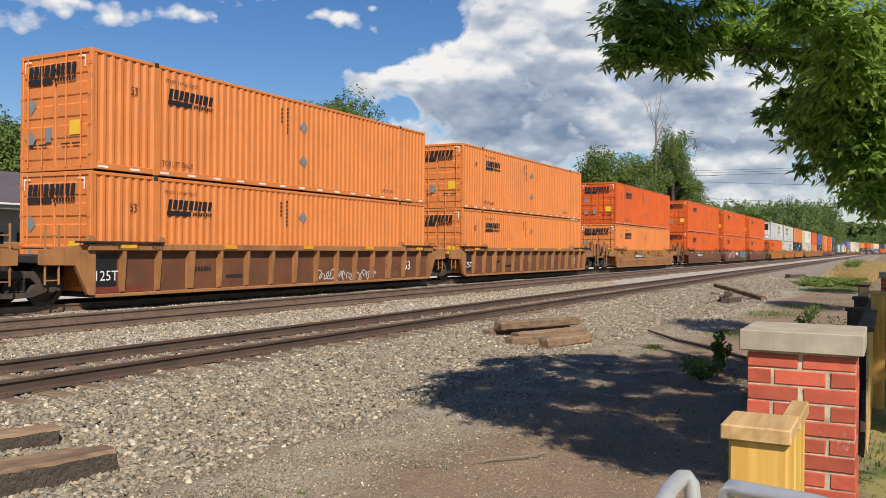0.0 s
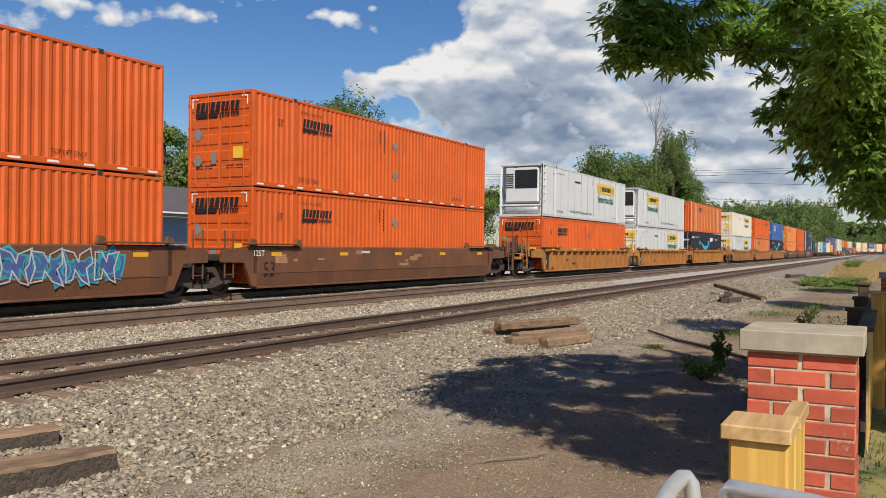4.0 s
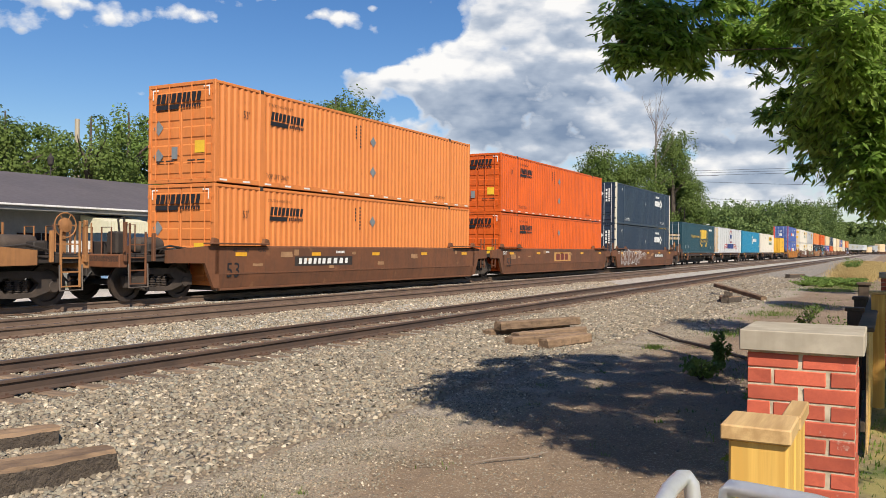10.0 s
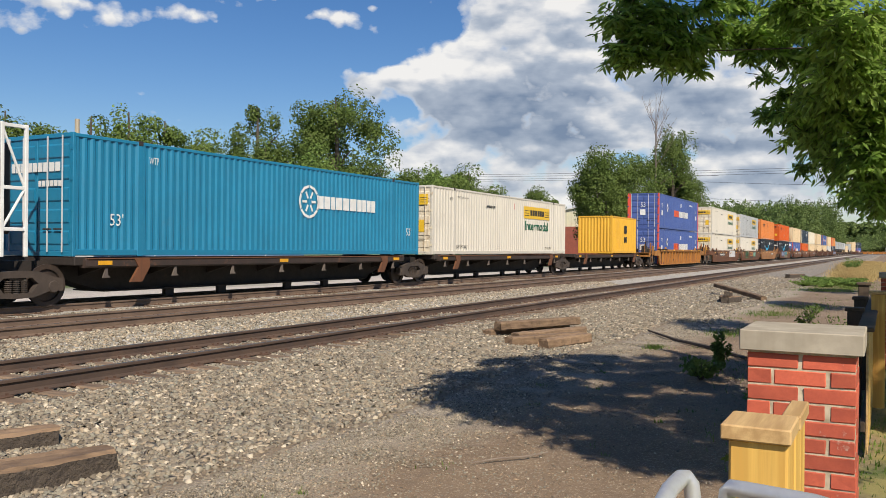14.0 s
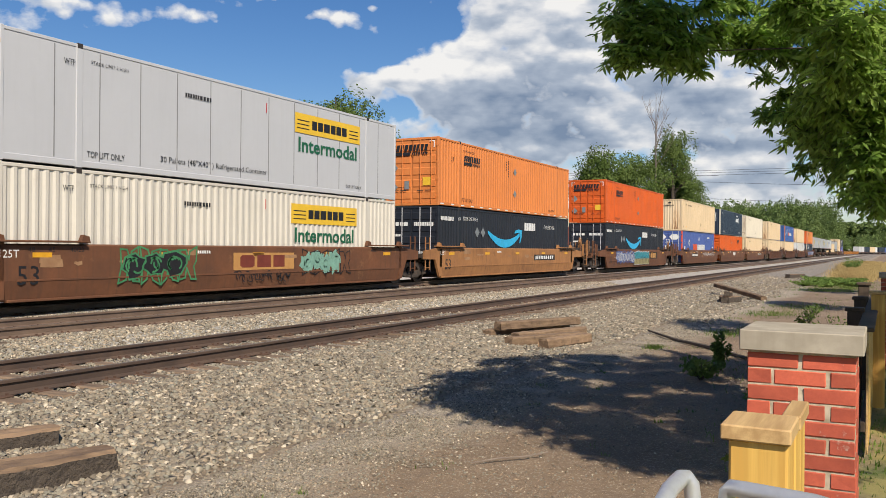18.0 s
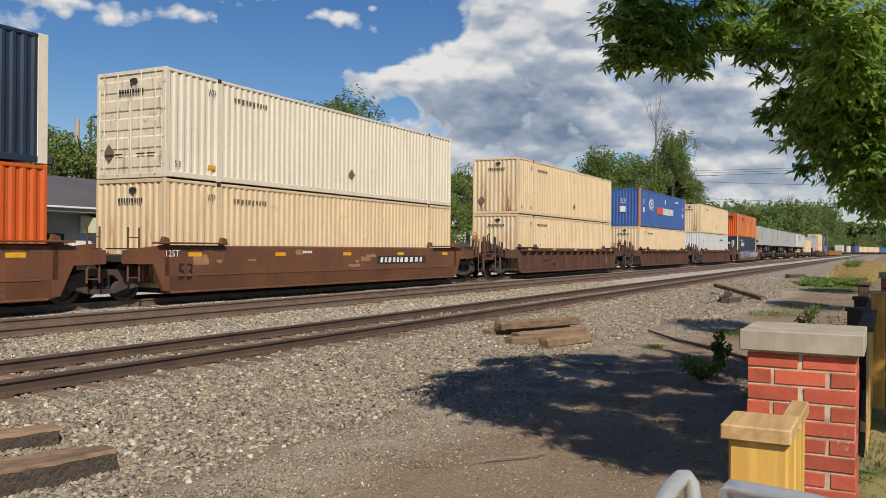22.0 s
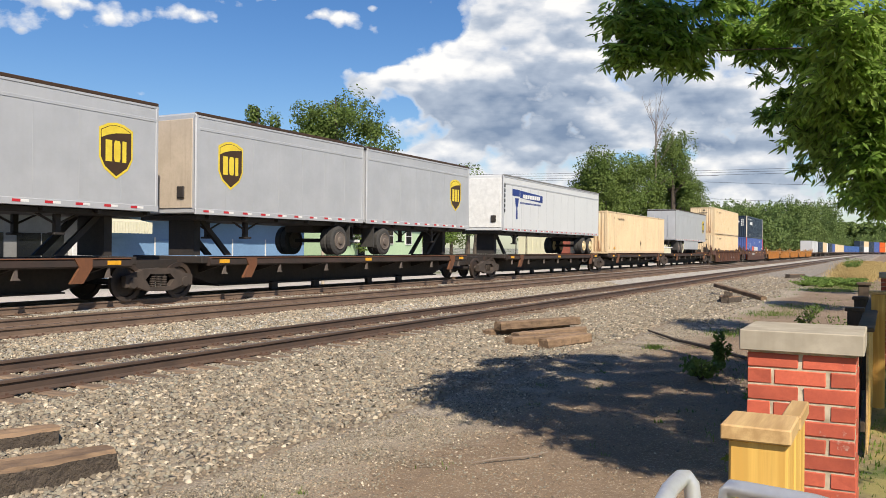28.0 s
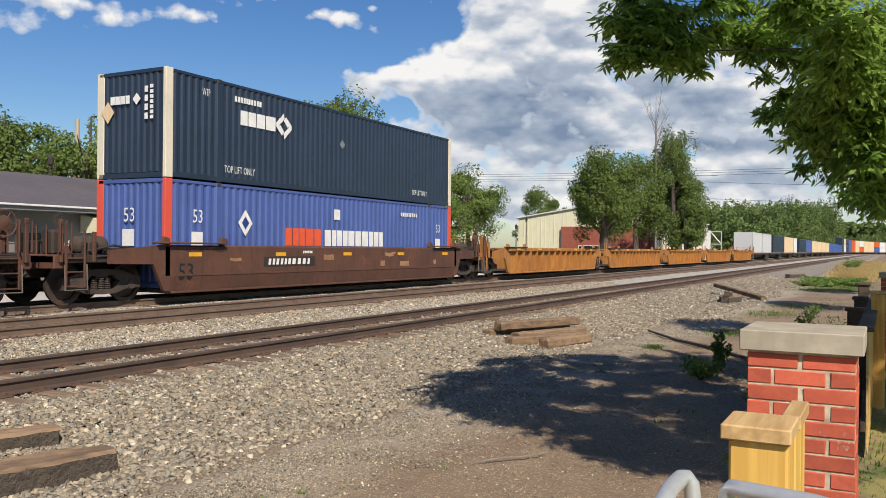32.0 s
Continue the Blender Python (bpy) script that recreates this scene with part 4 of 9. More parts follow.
def end_platform(car, x, out, body, coup):
    """The end over the truck: x is the well's end, out is -1 or 1 along the car."""
    reach = 3.35 if coup else 1.45
    e = lambda d: x + out * d
    # tapering upper chord and sloped side plate
    for s in (-1, 1):
        y0, y1 = (-1.50, -1.40) if s < 0 else (1.40, 1.50)
        part("end_side_plate", Mesh().prism([(e(0), .22), (e(0), 1.44), (e(min(reach, 1.9)), 1.28), (e(min(reach, 1.9)), .95), (e(.55), .93), (e(.20), .24)], "y", y0, y1), body, car)
    part("end_deck", Mesh().box((min(e(-.2), e(reach)), -1.38, .98), (max(e(-.2), e(reach)), 1.38, 1.16), .02), SPINE, car)
    part("draft_sill", Mesh().box((min(e(0), e(reach + .1)), -.34, .62), (max(e(0), e(reach + .1)), .34, .98), .02), DARKSTEEL, car)
    # top grating walkway
    g = Mesh()
    for k in range(5):
        g.box((min(e(.1), e(min(reach, 2.1))), -1.35 + k * .12, 1.30), (max(e(.1), e(min(reach, 2.1))), -1.30 + k * .12, 1.335))
    part("walkway", g, SPINE, car)
    if coup:
        # steps, handrails, brake gear and coupler
        for s in (-1, 1):
            lad = Mesh()
            for dx in (2.55, 3.05):
                lad.box((e(dx) - .025, s * 1.42 - .02, .42), (e(dx) + .025, s * 1.42 + .02, 1.95 if dx > 3 else 1.75), .005)
            for z in (.45, .78, 1.1, 1.42):
                lad.box((min(e(2.55), e(3.05)), s * 1.42 - .015, z - .015), (max(e(2.55), e(3.05)), s * 1.42 + .015, z + .015))
            part("ladder", lad, body, car)
        part("end_sill", Mesh().box((min(e(3.1), e(3.35)), -1.4, .85), (max(e(3.1), e(3.35)), 1.4, 1.18), .02), body, car)
        for y in (-1.0, -.3, .5):
            part("handrail", Mesh().tube([(e(3.25), y, 1.15), (e(3.25), y, 1.85), (e(3.25), y + .35, 1.85), (e(3.25), y + .35, 1.15)], .02, 6), body, car)
        bx, by, bz = e(2.95), -1.05, 1.86
        bw = Mesh().tube([(bx + .29 * math.cos(k * math.pi / 9), by, bz + .29 * math.sin(k * math.pi / 9)) for k in range(19)], .017, 6)
        for k in range(6):
            a = k * math.pi / 3
            bw.tube([(bx, by, bz), (bx + .29 * math.cos(a), by, bz + .29 * math.sin(a))], .013, 5)
        bw.lathe([(.04, -.05), (.17, -.02), (.18, .04)], (bx, by, bz), "y", 12)
        if out > 0:
            part("brake_wheel", bw, CARMID if body is not CARMAROON else body, car, "spoked brake wheel")
            part("wheel_stand", Mesh().box((bx - .06, by + .05, 1.16), (bx + .06, by + .15, bz), .01), body, car)
        else:
            part("control_valve", Mesh().box((bx - .22, -1.1, 1.17), (bx + .1, -.7, 1.75), .05), SPINE, car)
            part("valve_arm", Mesh().tube([(bx - .05, -1.0, 1.7), (bx - .1, -1.0, 2.05), (bx + .08, -1.0, 2.12), (bx + .12, -1.0, 1.75)], .03, 6), SPINE, car)
        part("air_reservoir", Mesh().lathe([(.10, 0), (.21, .05), (.23, .12), (.23, .78), (.21, .85), (.10, .90)], (e(1.9) - .45, -.75, 1.40), "x", 14), TRUCKM, car, smooth=True)
        for dx in (2.3, 3.2):
            part("stanchion", Mesh().box((e(dx) - .045, -1.47, 1.0), (e(dx) + .045, -1.39, 1.98 if dx > 3 else 1.72), .012), body, car)
        part("stirrup_step", Mesh().tube([(e(2.5), -1.44, .95), (e(2.5), -1.46, .36), (e(3.1), -1.46, .36), (e(3.1), -1.44, .95)], .020, 6), GREYB, car)
        part("brake_rigging", Mesh().box((e(1.3) - .35, -1.30, 1.17), (e(1.3) + .35, -.75, 1.30), .03).box((e(2.15) - .16, -1.25, 1.17), (e(2.15) + .14, -.95, 1.48), .03).tube([(e(1.0), -1.32, 1.32), (e(1.7), -1.36, 1.40), (e(2.4), -1.30, 1.25), (e(2.9), -1.36, 1.0)], .03, 6), DARKSTEEL, car)
        part("grab_iron", Mesh().tube([(e(3.28), -1.47, 1.25), (e(3.28), -1.52, 1.25), (e(3.28), -1.52, 1.92), (e(2.98), -1.52, 1.92), (e(2.98), -1.52, 1.25)], .017, 6), body, car)
        part("brake_pipe", Mesh().tube([(e(.2), -1.30, 1.20), (e(1.2), -1.42, 1.22), (e(2.2), -1.40, 1.12), (e(3.2), -1.1, .98)], .022, 6), SPINE, car)
        part("cross_walk", Mesh().box((min(e(2.35), e(3.05)), -1.36, 1.165), (max(e(2.35), e(3.05)), 1.36, 1.20), .006), SPINE, car)
        part("brake_stand", Mesh().box((e(2.85) - .12, -.4, 1.16), (e(2.85) + .12, .05, 1.5), .02), SPINE, car)
        part("coupler", Mesh().box((min(e(3.3), e(3.75)), -.12, .72), (max(e(3.3), e(3.75)), .12, .95), .03), SPINE, car)
        part("air_hose", Mesh().tube([(e(3.3), -.35, .75), (e(3.55), -.38, .5), (e(3.72), -.36, .55)], .025, 6), RUBBER, car)
    else:
        lad = Mesh()
        for dx in (.95, 1.3):
            lad.box((e(dx) - .02, -1.46, .5), (e(dx) + .02, -1.42, 1.85), .005)
        for z in (.6, .95, 1.3, 1.6):
            lad.box((min(e(.95), e(1.3)), -1.455, z - .014), (max(e(.95), e(1.3)), -1.425, z + .014))
        part("ladder", lad, body, car)


def well_car(style, body, left, right, L=LEN, label=""):
    """A container well unit, origin where the box's -x end sits, on the track's centre line."""
    car = thing("well_car", label, "railway car", "railway cars of the train")
    part("well_floor", Mesh().box((0, -1.3, .16), (L, 1.3, .27), .02), SPINE, car)
    for s in (-1, 1):
        near = s < 0
        if style == "ribbed":
            y0, y1 = (-1.58, -1.36) if near else (1.36, 1.58)
            edge = body
            part("top_chord", Mesh().box((-.25, y0, 1.27), (L + .25, y1, 1.45), .02), edge, car)
            yy = (-1.40, -1.36) if near else (1.36, 1.40)
            # tan cars: dirt and shade between the ribs put into a darker web colour
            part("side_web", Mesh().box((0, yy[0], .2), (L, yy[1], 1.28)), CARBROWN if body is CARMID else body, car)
            part("bottom_chord", Mesh().box((0, y0, .16), (L, y1, .24), .012), body, car)
            if near:
                n = 14 if L > 13 else 11
                for i in range(n):
                    x = .80 + i * (L - 1.6) / (n - 1)
                    w = .10 if i not in (2, n - 3) else .20
                    part("rib", Mesh().prism([(-1.40, .24), (-1.50, .28), (-1.57, 1.10), (-1.57, 1.27), (-1.40, 1.27)], "x", x - w / 2, x + w / 2), edge, car)
        else:
            prof = [(-1.36, .18), (-1.42, .18), (-1.50, .62), (-1.50, 1.38), (-1.44, 1.42), (-1.36, 1.42)]
            prof = prof if near else [(-a, b) for a, b in prof]
            part("side_plate", Mesh().prism(prof, "x", -.15, L + .15), body, car)
            part("bottom_chord", Mesh().box((.1, -1.46 if near else 1.34, .15), (L - .1, -1.34 if near else 1.46, .21), .01), body, car)
    # corner guides that stand above the sides
    for x in (-.10, 2.05, L - 2.05, L + .10):
        part("box_guide", Mesh().prism([(x - .14, 1.44), (x + .14, 1.44), (x + .10, 1.60), (x - .06, 1.64)], "y", -1.48, -1.36), body, car)
    for a, b in ((-.5, 2.0), (L - 2.0, L + .5)):
        part("side_step", Mesh().box((a, -1.64, 1.452), (b, -1.38, 1.50), .012), body if style == "smooth" else SPINE, car)
    end_platform(car, 0, -1, body, left == "coupler")
    end_platform(car, L, 1, body, right == "coupler")
    truck(car, -1.75)
    if right == "coupler":
        truck(car, L + 1.75)
    # capacity marks at the ends and repainted patches on the plain sides
    y = -1.586 if style == "ribbed" else -1.5045
    z = 1.30 if style == "ribbed" else 1.24
    for dx, words, w in ((1.62, "40/20", .36), (1.05, "45", .17), (.55, "48", .17)):
        for x in (dx, L - dx - w):
            part("capacity_mark", lettering(words, .11, w, y, x, z), INK, car)
    if style == "smooth":
        rng = random.Random(len(label) * 7 + len(left))
        for k in range(9):
            x, z = rng.uniform(.8, L - 1.6), rng.uniform(.66, 1.16)
            w, h = rng.uniform(.2, .75), rng.uniform(.07, .2)
            c = rng.uniform(.0, .05)
            part("repaint_patch", Mesh().flat([(x, z + c), (x + w * .5, z), (x + w, z + c * .6), (x + w * .95, z + h), (x + w * .4, z + h - c * .5), (x + .02, z + h)], -1.5025 - k * .0002), PATCH, car)
        part("side_seam", Mesh().box((.3, -1.509, .60), (L - .3, -1.497, .645), .004), body, car)
    # amber reflectors along the side
    for i in range(5):
        x = .9 + i * (L - 1.8) / 4
        y = -1.595 if style == "ribbed" else -1.503
        z = 1.33 if style == "ribbed" else 1.12
        part("reflector", Mesh().box((x - .24, y - .004, z), (x + .24, y + .03, z + .11)), SIGNY, car, "amber reflector")
    return car


GREYB = surf("dusty_grey_brown_steel", (0.14, 0.115, 0.095), (0.09, 0.07, 0.06), 2, .8)


def spine_unit(L, left, right, label):
    """A skeleton flat unit: one centre sill with narrow outriggers; origin at its -x end."""
    car = thing("spine_car", label, "railway car", "railway cars of the train")
    part("centre_sill", Mesh().prism([(-.6, 1.02), (-.6, .62), (1.6, .56), (2.6, .27), (L - 2.6, .27), (L - 1.6, .56), (L + .6, .62), (L + .6, 1.02)], "y", -.42, .42), SPINE, car)
    part("sill_flange", Mesh().box((2.6, -.6, .23), (L - 2.6, .6, .27), .01), SPINE, car)
    for s in (-1, 1):
        y0, y1 = (-1.40, -1.25) if s < 0 else (1.25, 1.40)
        part("side_channel", Mesh().prism([(y0, .86), (y1, .86), (y1, 1.08), (y0, 1.08), (y0 - .05 * (s < 0), 1.04), (y0 - .05 * (s < 0), .90)], "x", 1.35, L - 1.35), SPINESIDE, car)
        if s < 0:
            part("deck_edge", Mesh().box((1.4, -1.475, 1.065), (L - 1.4, -1.24, 1.092), .008), CARBROWN, car, "worn brown deck edge")
    part("deck_plate", Mesh().box((1.3, -1.26, 1.035), (L - 1.3, 1.26, 1.062)), SPINE, car)
    n = 7
    for i in range(n):
        x = 2.0 + i * (L - 4) / (n - 1)
        part("outrigger", Mesh().prism([(-1.25, .98), (-.3, .98), (-.3, .60), (-1.25, .86)], "x", x - .05, x + .05), SPINE, car)
        part("bracket", Mesh().prism([(x - .02, .88), (x + .02, .88), (x + .03, .68), (x + .10, .62), (x - .12, .62)], "y", -1.40, -1.36), GREYB, car)
    for x in (L * .28, L * .40, L * .58, L * .70):
        part("hanger", Mesh().box((x - .16, -.55, .02), (x + .16, -.40, .30), .02), SPINE, car)
    for x in (2.9, L - 2.9):
        part("hitch_step", Mesh().prism([(x - .15, 1.10), (x + .35, 1.10), (x + .35, .86), (x + .1, .50), (x - .25, .50), (x, .86)], "y", -1.48, -1.40), CARBROWN, car)
    for x in (1.3, L - 1.3):
        part("cross_bearer", Mesh().box((x - .18, -1.35, .92), (x + .18, 1.35, 1.12), .02), SPINE, car)
    for i in range(3):
        x = 1.9 + i * (L - 3.8) / 2
        part("reflector", Mesh().box((x - .2, -1.462, .93), (x + .2, -1.44, 1.03)), SIGNY, car)
    truck(car, -.1)
    if left == "coupler":
        lad = Mesh()
        for dx in (.5, .95):
            lad.box((dx - .02, -1.4, .5), (dx + .02, -1.36, 1.5), .005)
        for z in (.6, .9, 1.2):
            lad.box((.5, -1.395, z - .014), (.95, -1.365, z + .014))
        part("ladder", lad, CARMAROON, car)
    if right == "coupler":
        truck(car, L - .1)
        part("coupler", Mesh().box((L + .5, -.12, .72), (L + 1.2, .12, .95), .03), SPINE, car)
    return car


NOSE = surf("beige_nose_paint", (0.50, 0.42, 0.33), (0.42, 0.35, 0.27), 1.2, .55, streak=((.24, .19, .14), .4))
SHIELDY = surf("golden_yellow_marking", (0.72, 0.56, 0.05), (0.62, 0.46, 0.04), 4, .5)


def trailer(L, body, label, rear_left, logo, H=2.75, tandem=False, skirt=False):
    """A road trailer: origin under its lower near corner at the -x end, at deck height."""
    t = thing("road_trailer", label, "trailer", "road trailers on the train")
    z0, W = 1.16, 2.59
    m = Mesh().box((0, 0, z0), (L, W, z0 + H), .03)
    n = round(L / 1.2)
    part("box_body", m, body, t)
    s = Mesh()
    for i in range(1, n):
        s.box((i * L / n - .008, -.004, z0 + .2), (i * L / n + .008, .004, z0 + H - .5))
    part("panel_seams", s, ALU, t)
    part("roof", Mesh().box((.04, .05, z0 + H - .005), (L - .04, W - .05, z0 + H + .02), .008), ALU, t)
    part("top_rail", Mesh().box((0, -.015, z0 + H - .12), (L, .03, z0 + H - .055), .01), ALU, t)
    part("roof_edge", Mesh().box((.02, -.018, z0 + H - .055), (L - .02, .05, z0 + H + .03), .012), UPSBROWN if body is ALU else SEAM, t, "dark weathered roof edge")
    part("side_groove", Mesh().box((.15, -.012, z0 + H - .46), (L - .05, .01, z0 + H - .38), .006), ALU, t)
    part("bottom_rail", Mesh().box((0, -.015, z0 - .02), (L, .04, z0 + .14), .01), ALU, t)
    for x in (0, L - .12):
        part("corner_post", Mesh().box((x, -.014, z0), (x + .12, .08, z0 + H), .03), ALU, t)
    for i in range(round(L / .8)):
        x = .3 + i * .8
        if x + .5 < L:
            tape = part("reflective_tape", Mesh().box((x, -.020, z0 + .045), (x + .2, -.014, z0 + .105)), INKR, t)
            part("white_segment", Mesh().box((x + .2, -.020, z0 + .045), (x + .4, -.014, z0 + .105)), INKW, tape)
    if rear_left:
        for a, b in ((.10, W / 2 - .01), (W / 2 + .01, W - .10)):
            d = part("door", Mesh().box((-.03, a, z0 + .1), (.0, b, z0 + H - .12), .008), body, t)
            part("lock_rod", Mesh().tube([(-.05, (a + b) / 2, z0 + .1), (-.05, (a + b) / 2, z0 + H - .15)], .016, 6), STEEL, d)
        part("rear_frame", Mesh().box((-.035, 0, z0 + H - .12), (.02, W, z0 + H), .01), DARKSTEEL, t)
        part("under_ride_bar", Mesh().box((-.02, .3, .45), (.06, W - .3, .55), .01), INKW, t)
        for y in (.6, W - .7):
            part("bar_upright", Mesh().box((0, y, .5), (.05, y + .1, z0)), DARKSTEEL, t)
    else:
        part("nose_panel", Mesh().box((-.03, .1, z0 + .15), (0, W - .1, z0 + H - .15), .01), NOSE if body is ALU else INKW, t, "beige nose panel" if body is ALU else "")
        part("hose_box", Mesh().box((-.09, .35, z0 + .42), (-.03, .62, z0 + .75), .02), DARKSTEEL, t)
    # running gear: wheels at one end, stand and landing legs at the other
    wx = [1.35] if rear_left else [L - 1.35]
    if tandem:
        wx = [1.5, 2.75] if rear_left else [L - 1.5, L - 2.75]
    for x in wx:
        for y in (.06, W - .58):
            w = part("tyre", Mesh().lathe([(.30, 0), (.42, -.0), (.50, .04), (.50, .20), (.47, .25), (.50, .30), (.50, .48), (.42, .52), (.30, .52)], (x, y, .50), "y", 24), RUBBER, t)
            part("rim", Mesh().lathe([(.31, -.004), (.295, -.035), (.255, -.012), (.14, -.016), (.12, -.055), (.07, -.065)], (x, y, .50), "y", 20), RIM if logo == "panel" else GREYB, w)
        part("axle", Mesh().tube([(x, .1, .5), (x, W - .1, .5)], .07, 8), DARKSTEEL, t)
        if rear_left or not tandem:
            part("mud_flap", Mesh().box((x - .72 if rear_left else x + .62, .08, .30), (x - .68 if rear_left else x + .66, .62, 1.1)), RUBBER, t)
    part("slider_frame", Mesh().box((min(wx) - .7, .7, .78), (max(wx) + .7, W - .7, z0), .02), DARKSTEEL, t)
    under = Mesh().box((.25, .22, z0 - .16), (L - .25, W - .22, z0 - .02), .02)
    for k in range(round(L / 1.5)):
        under.box((.6 + k * 1.5, .06, z0 - .12), (.7 + k * 1.5, W - .06, z0 - .021), .01)
    part("underframe", under, DARKSTEEL, t)
    lx = L - 2.6 if rear_left else 2.6
    for y in (.45, W - .6):
        leg = part("landing_leg", Mesh().box((lx - .07, y, .55), (lx + .07, y + .13, z0), .01), DARKSTEEL, t)
        part("foot", Mesh().box((lx - .15, y - .06, .50), (lx + .15, y + .19, .56), .01), DARKSTEEL, leg)
        for d in (-.9, .9):
            part("brace", Mesh().tube([(lx, y + .06, .75), (lx + d, y + .06, z0)], .03, 6), DARKSTEEL, leg)
    hx = L - .9 if rear_left else .9
    stand = part("hitch_stand", Mesh().prism([(hx - .35, z0), (hx + .35, z0), (hx + .12, z0 - .1), (hx + .12, 0), (hx - .12, 0), (hx - .12, z0 - .1)], "y", W / 2 - .5, W / 2 + .5), DARKSTEEL, t)
    sg = 1 if not rear_left else -1
    for y in (W / 2 - .45, W / 2 + .35):
        part("strut", Mesh().prism([(hx + sg * .1, z0 - .1), (hx + sg * .3, z0 - .1), (hx + sg * 1.5, 0), (hx + sg * 1.25, 0)], "y", y, y + .1), DARKSTEEL, stand)
    if skirt:
        part("side_skirt", Mesh().box((max(wx) + .8, .02, .35), (lx - 1.0, .05, z0), .01), ALU, t)
    if logo == "shield":
        x = L - 1.35 if rear_left else 1.38
        shield_mark(t, x, z0 + 1.45)
    elif logo == "panel":
        p = part("brand_panel", Mesh().flat([(1.15, z0 + 1.78), (2.1, z0 + 1.78), (2.1, z0 + 2.12), (1.15, z0 + 2.12)], -.004), INKB, t, "dark blue brand panel")
        part("brand_band", Mesh().flat([(2.15, z0 + 1.72), (5.3, z0 + 1.60), (5.3, z0 + 1.98), (2.15, z0 + 2.10)], -.004), INKB, p)
        part("brand_name", bars(8, 2.5, z0 + 1.72, 2.4, .2, -.010, .2, .14, 5), INKW, p)
        m = Mesh()
        for q in ([(1.62, z0 + .62), (1.84, z0 + .62), (1.80, z0 + 1.25), (1.66, z0 + 1.25)], [(1.58, z0 + 1.25), (1.88, z0 + 1.25), (1.98, z0 + 1.68), (1.48, z0 + 1.68)]):
            m.flat(q, -.004)
        part("emblem", m, INKB, t)
        part("slogan", bars(28, 2.15, z0 + 1.42, 2.9, .09, -.004, 0, .3, 6), INKB, t)
        part("fleet_number", bars(6, .12, z0 + .9, .13, 1.5, -.018, 0, .3, 7, None, True), INK, t)
    return t


def shield_mark(t, x, z):
    def sh(k):
        k *= 1.2
        return [(x - .42 * k, z + .42 * k), (x - .2 * k, z + .52 * k), (x, z + .55 * k), (x + .2 * k, z + .52 * k), (x + .42 * k, z + .42 * k), (x + .42 * k, z - .18 * k), (x + .3 * k, z - .40 * k), (x, z - .60 * k), (x - .3 * k, z - .40 * k), (x - .42 * k, z - .18 * k)]
    a = part("shield_border", Mesh().flat(sh(1.0), -.004), SHIELDY, t, "golden shield emblem")
    part("shield_field", Mesh().flat(sh(.9), -.008), UPSBROWN, a)
    part("shield_top", Mesh().flat([(x - .44, z + .26), (x - .44, z + .44), (x - .2, z + .55), (x, z + .58), (x + .2, z + .55), (x + .44, z + .44), (x + .3, z + .43), (x, z + .40), (x - .25, z + .34)], -.012), SHIELDY, a)
    part("shield_device", bars(3, x - .32, z - .30, .66, .52, -.012, 0, .24, 2), SHIELDY, a)

# ---- ground and tracks ----
def ground_z(x, y):
    """Height of the ground sheet: dirt by the fence, ballast under the tracks, lower ground beyond."""
    pts = ((-400, -.42), (-1.5, -.42), (3.5, -.44), (6.0, -.44), (8.1, -.345), (11.4, -.335), (12.1, -.185), (19.6, -.175), (20.6, -.36), (22.0, -.62), (600, -.62), (3000, -.62))
    for (a, za), (b, zb) in zip(pts, pts[1:]):
        if y <= b:
            return za + (zb - za) * max(0, (y - a) / (b - a))
    return pts[-1][1]


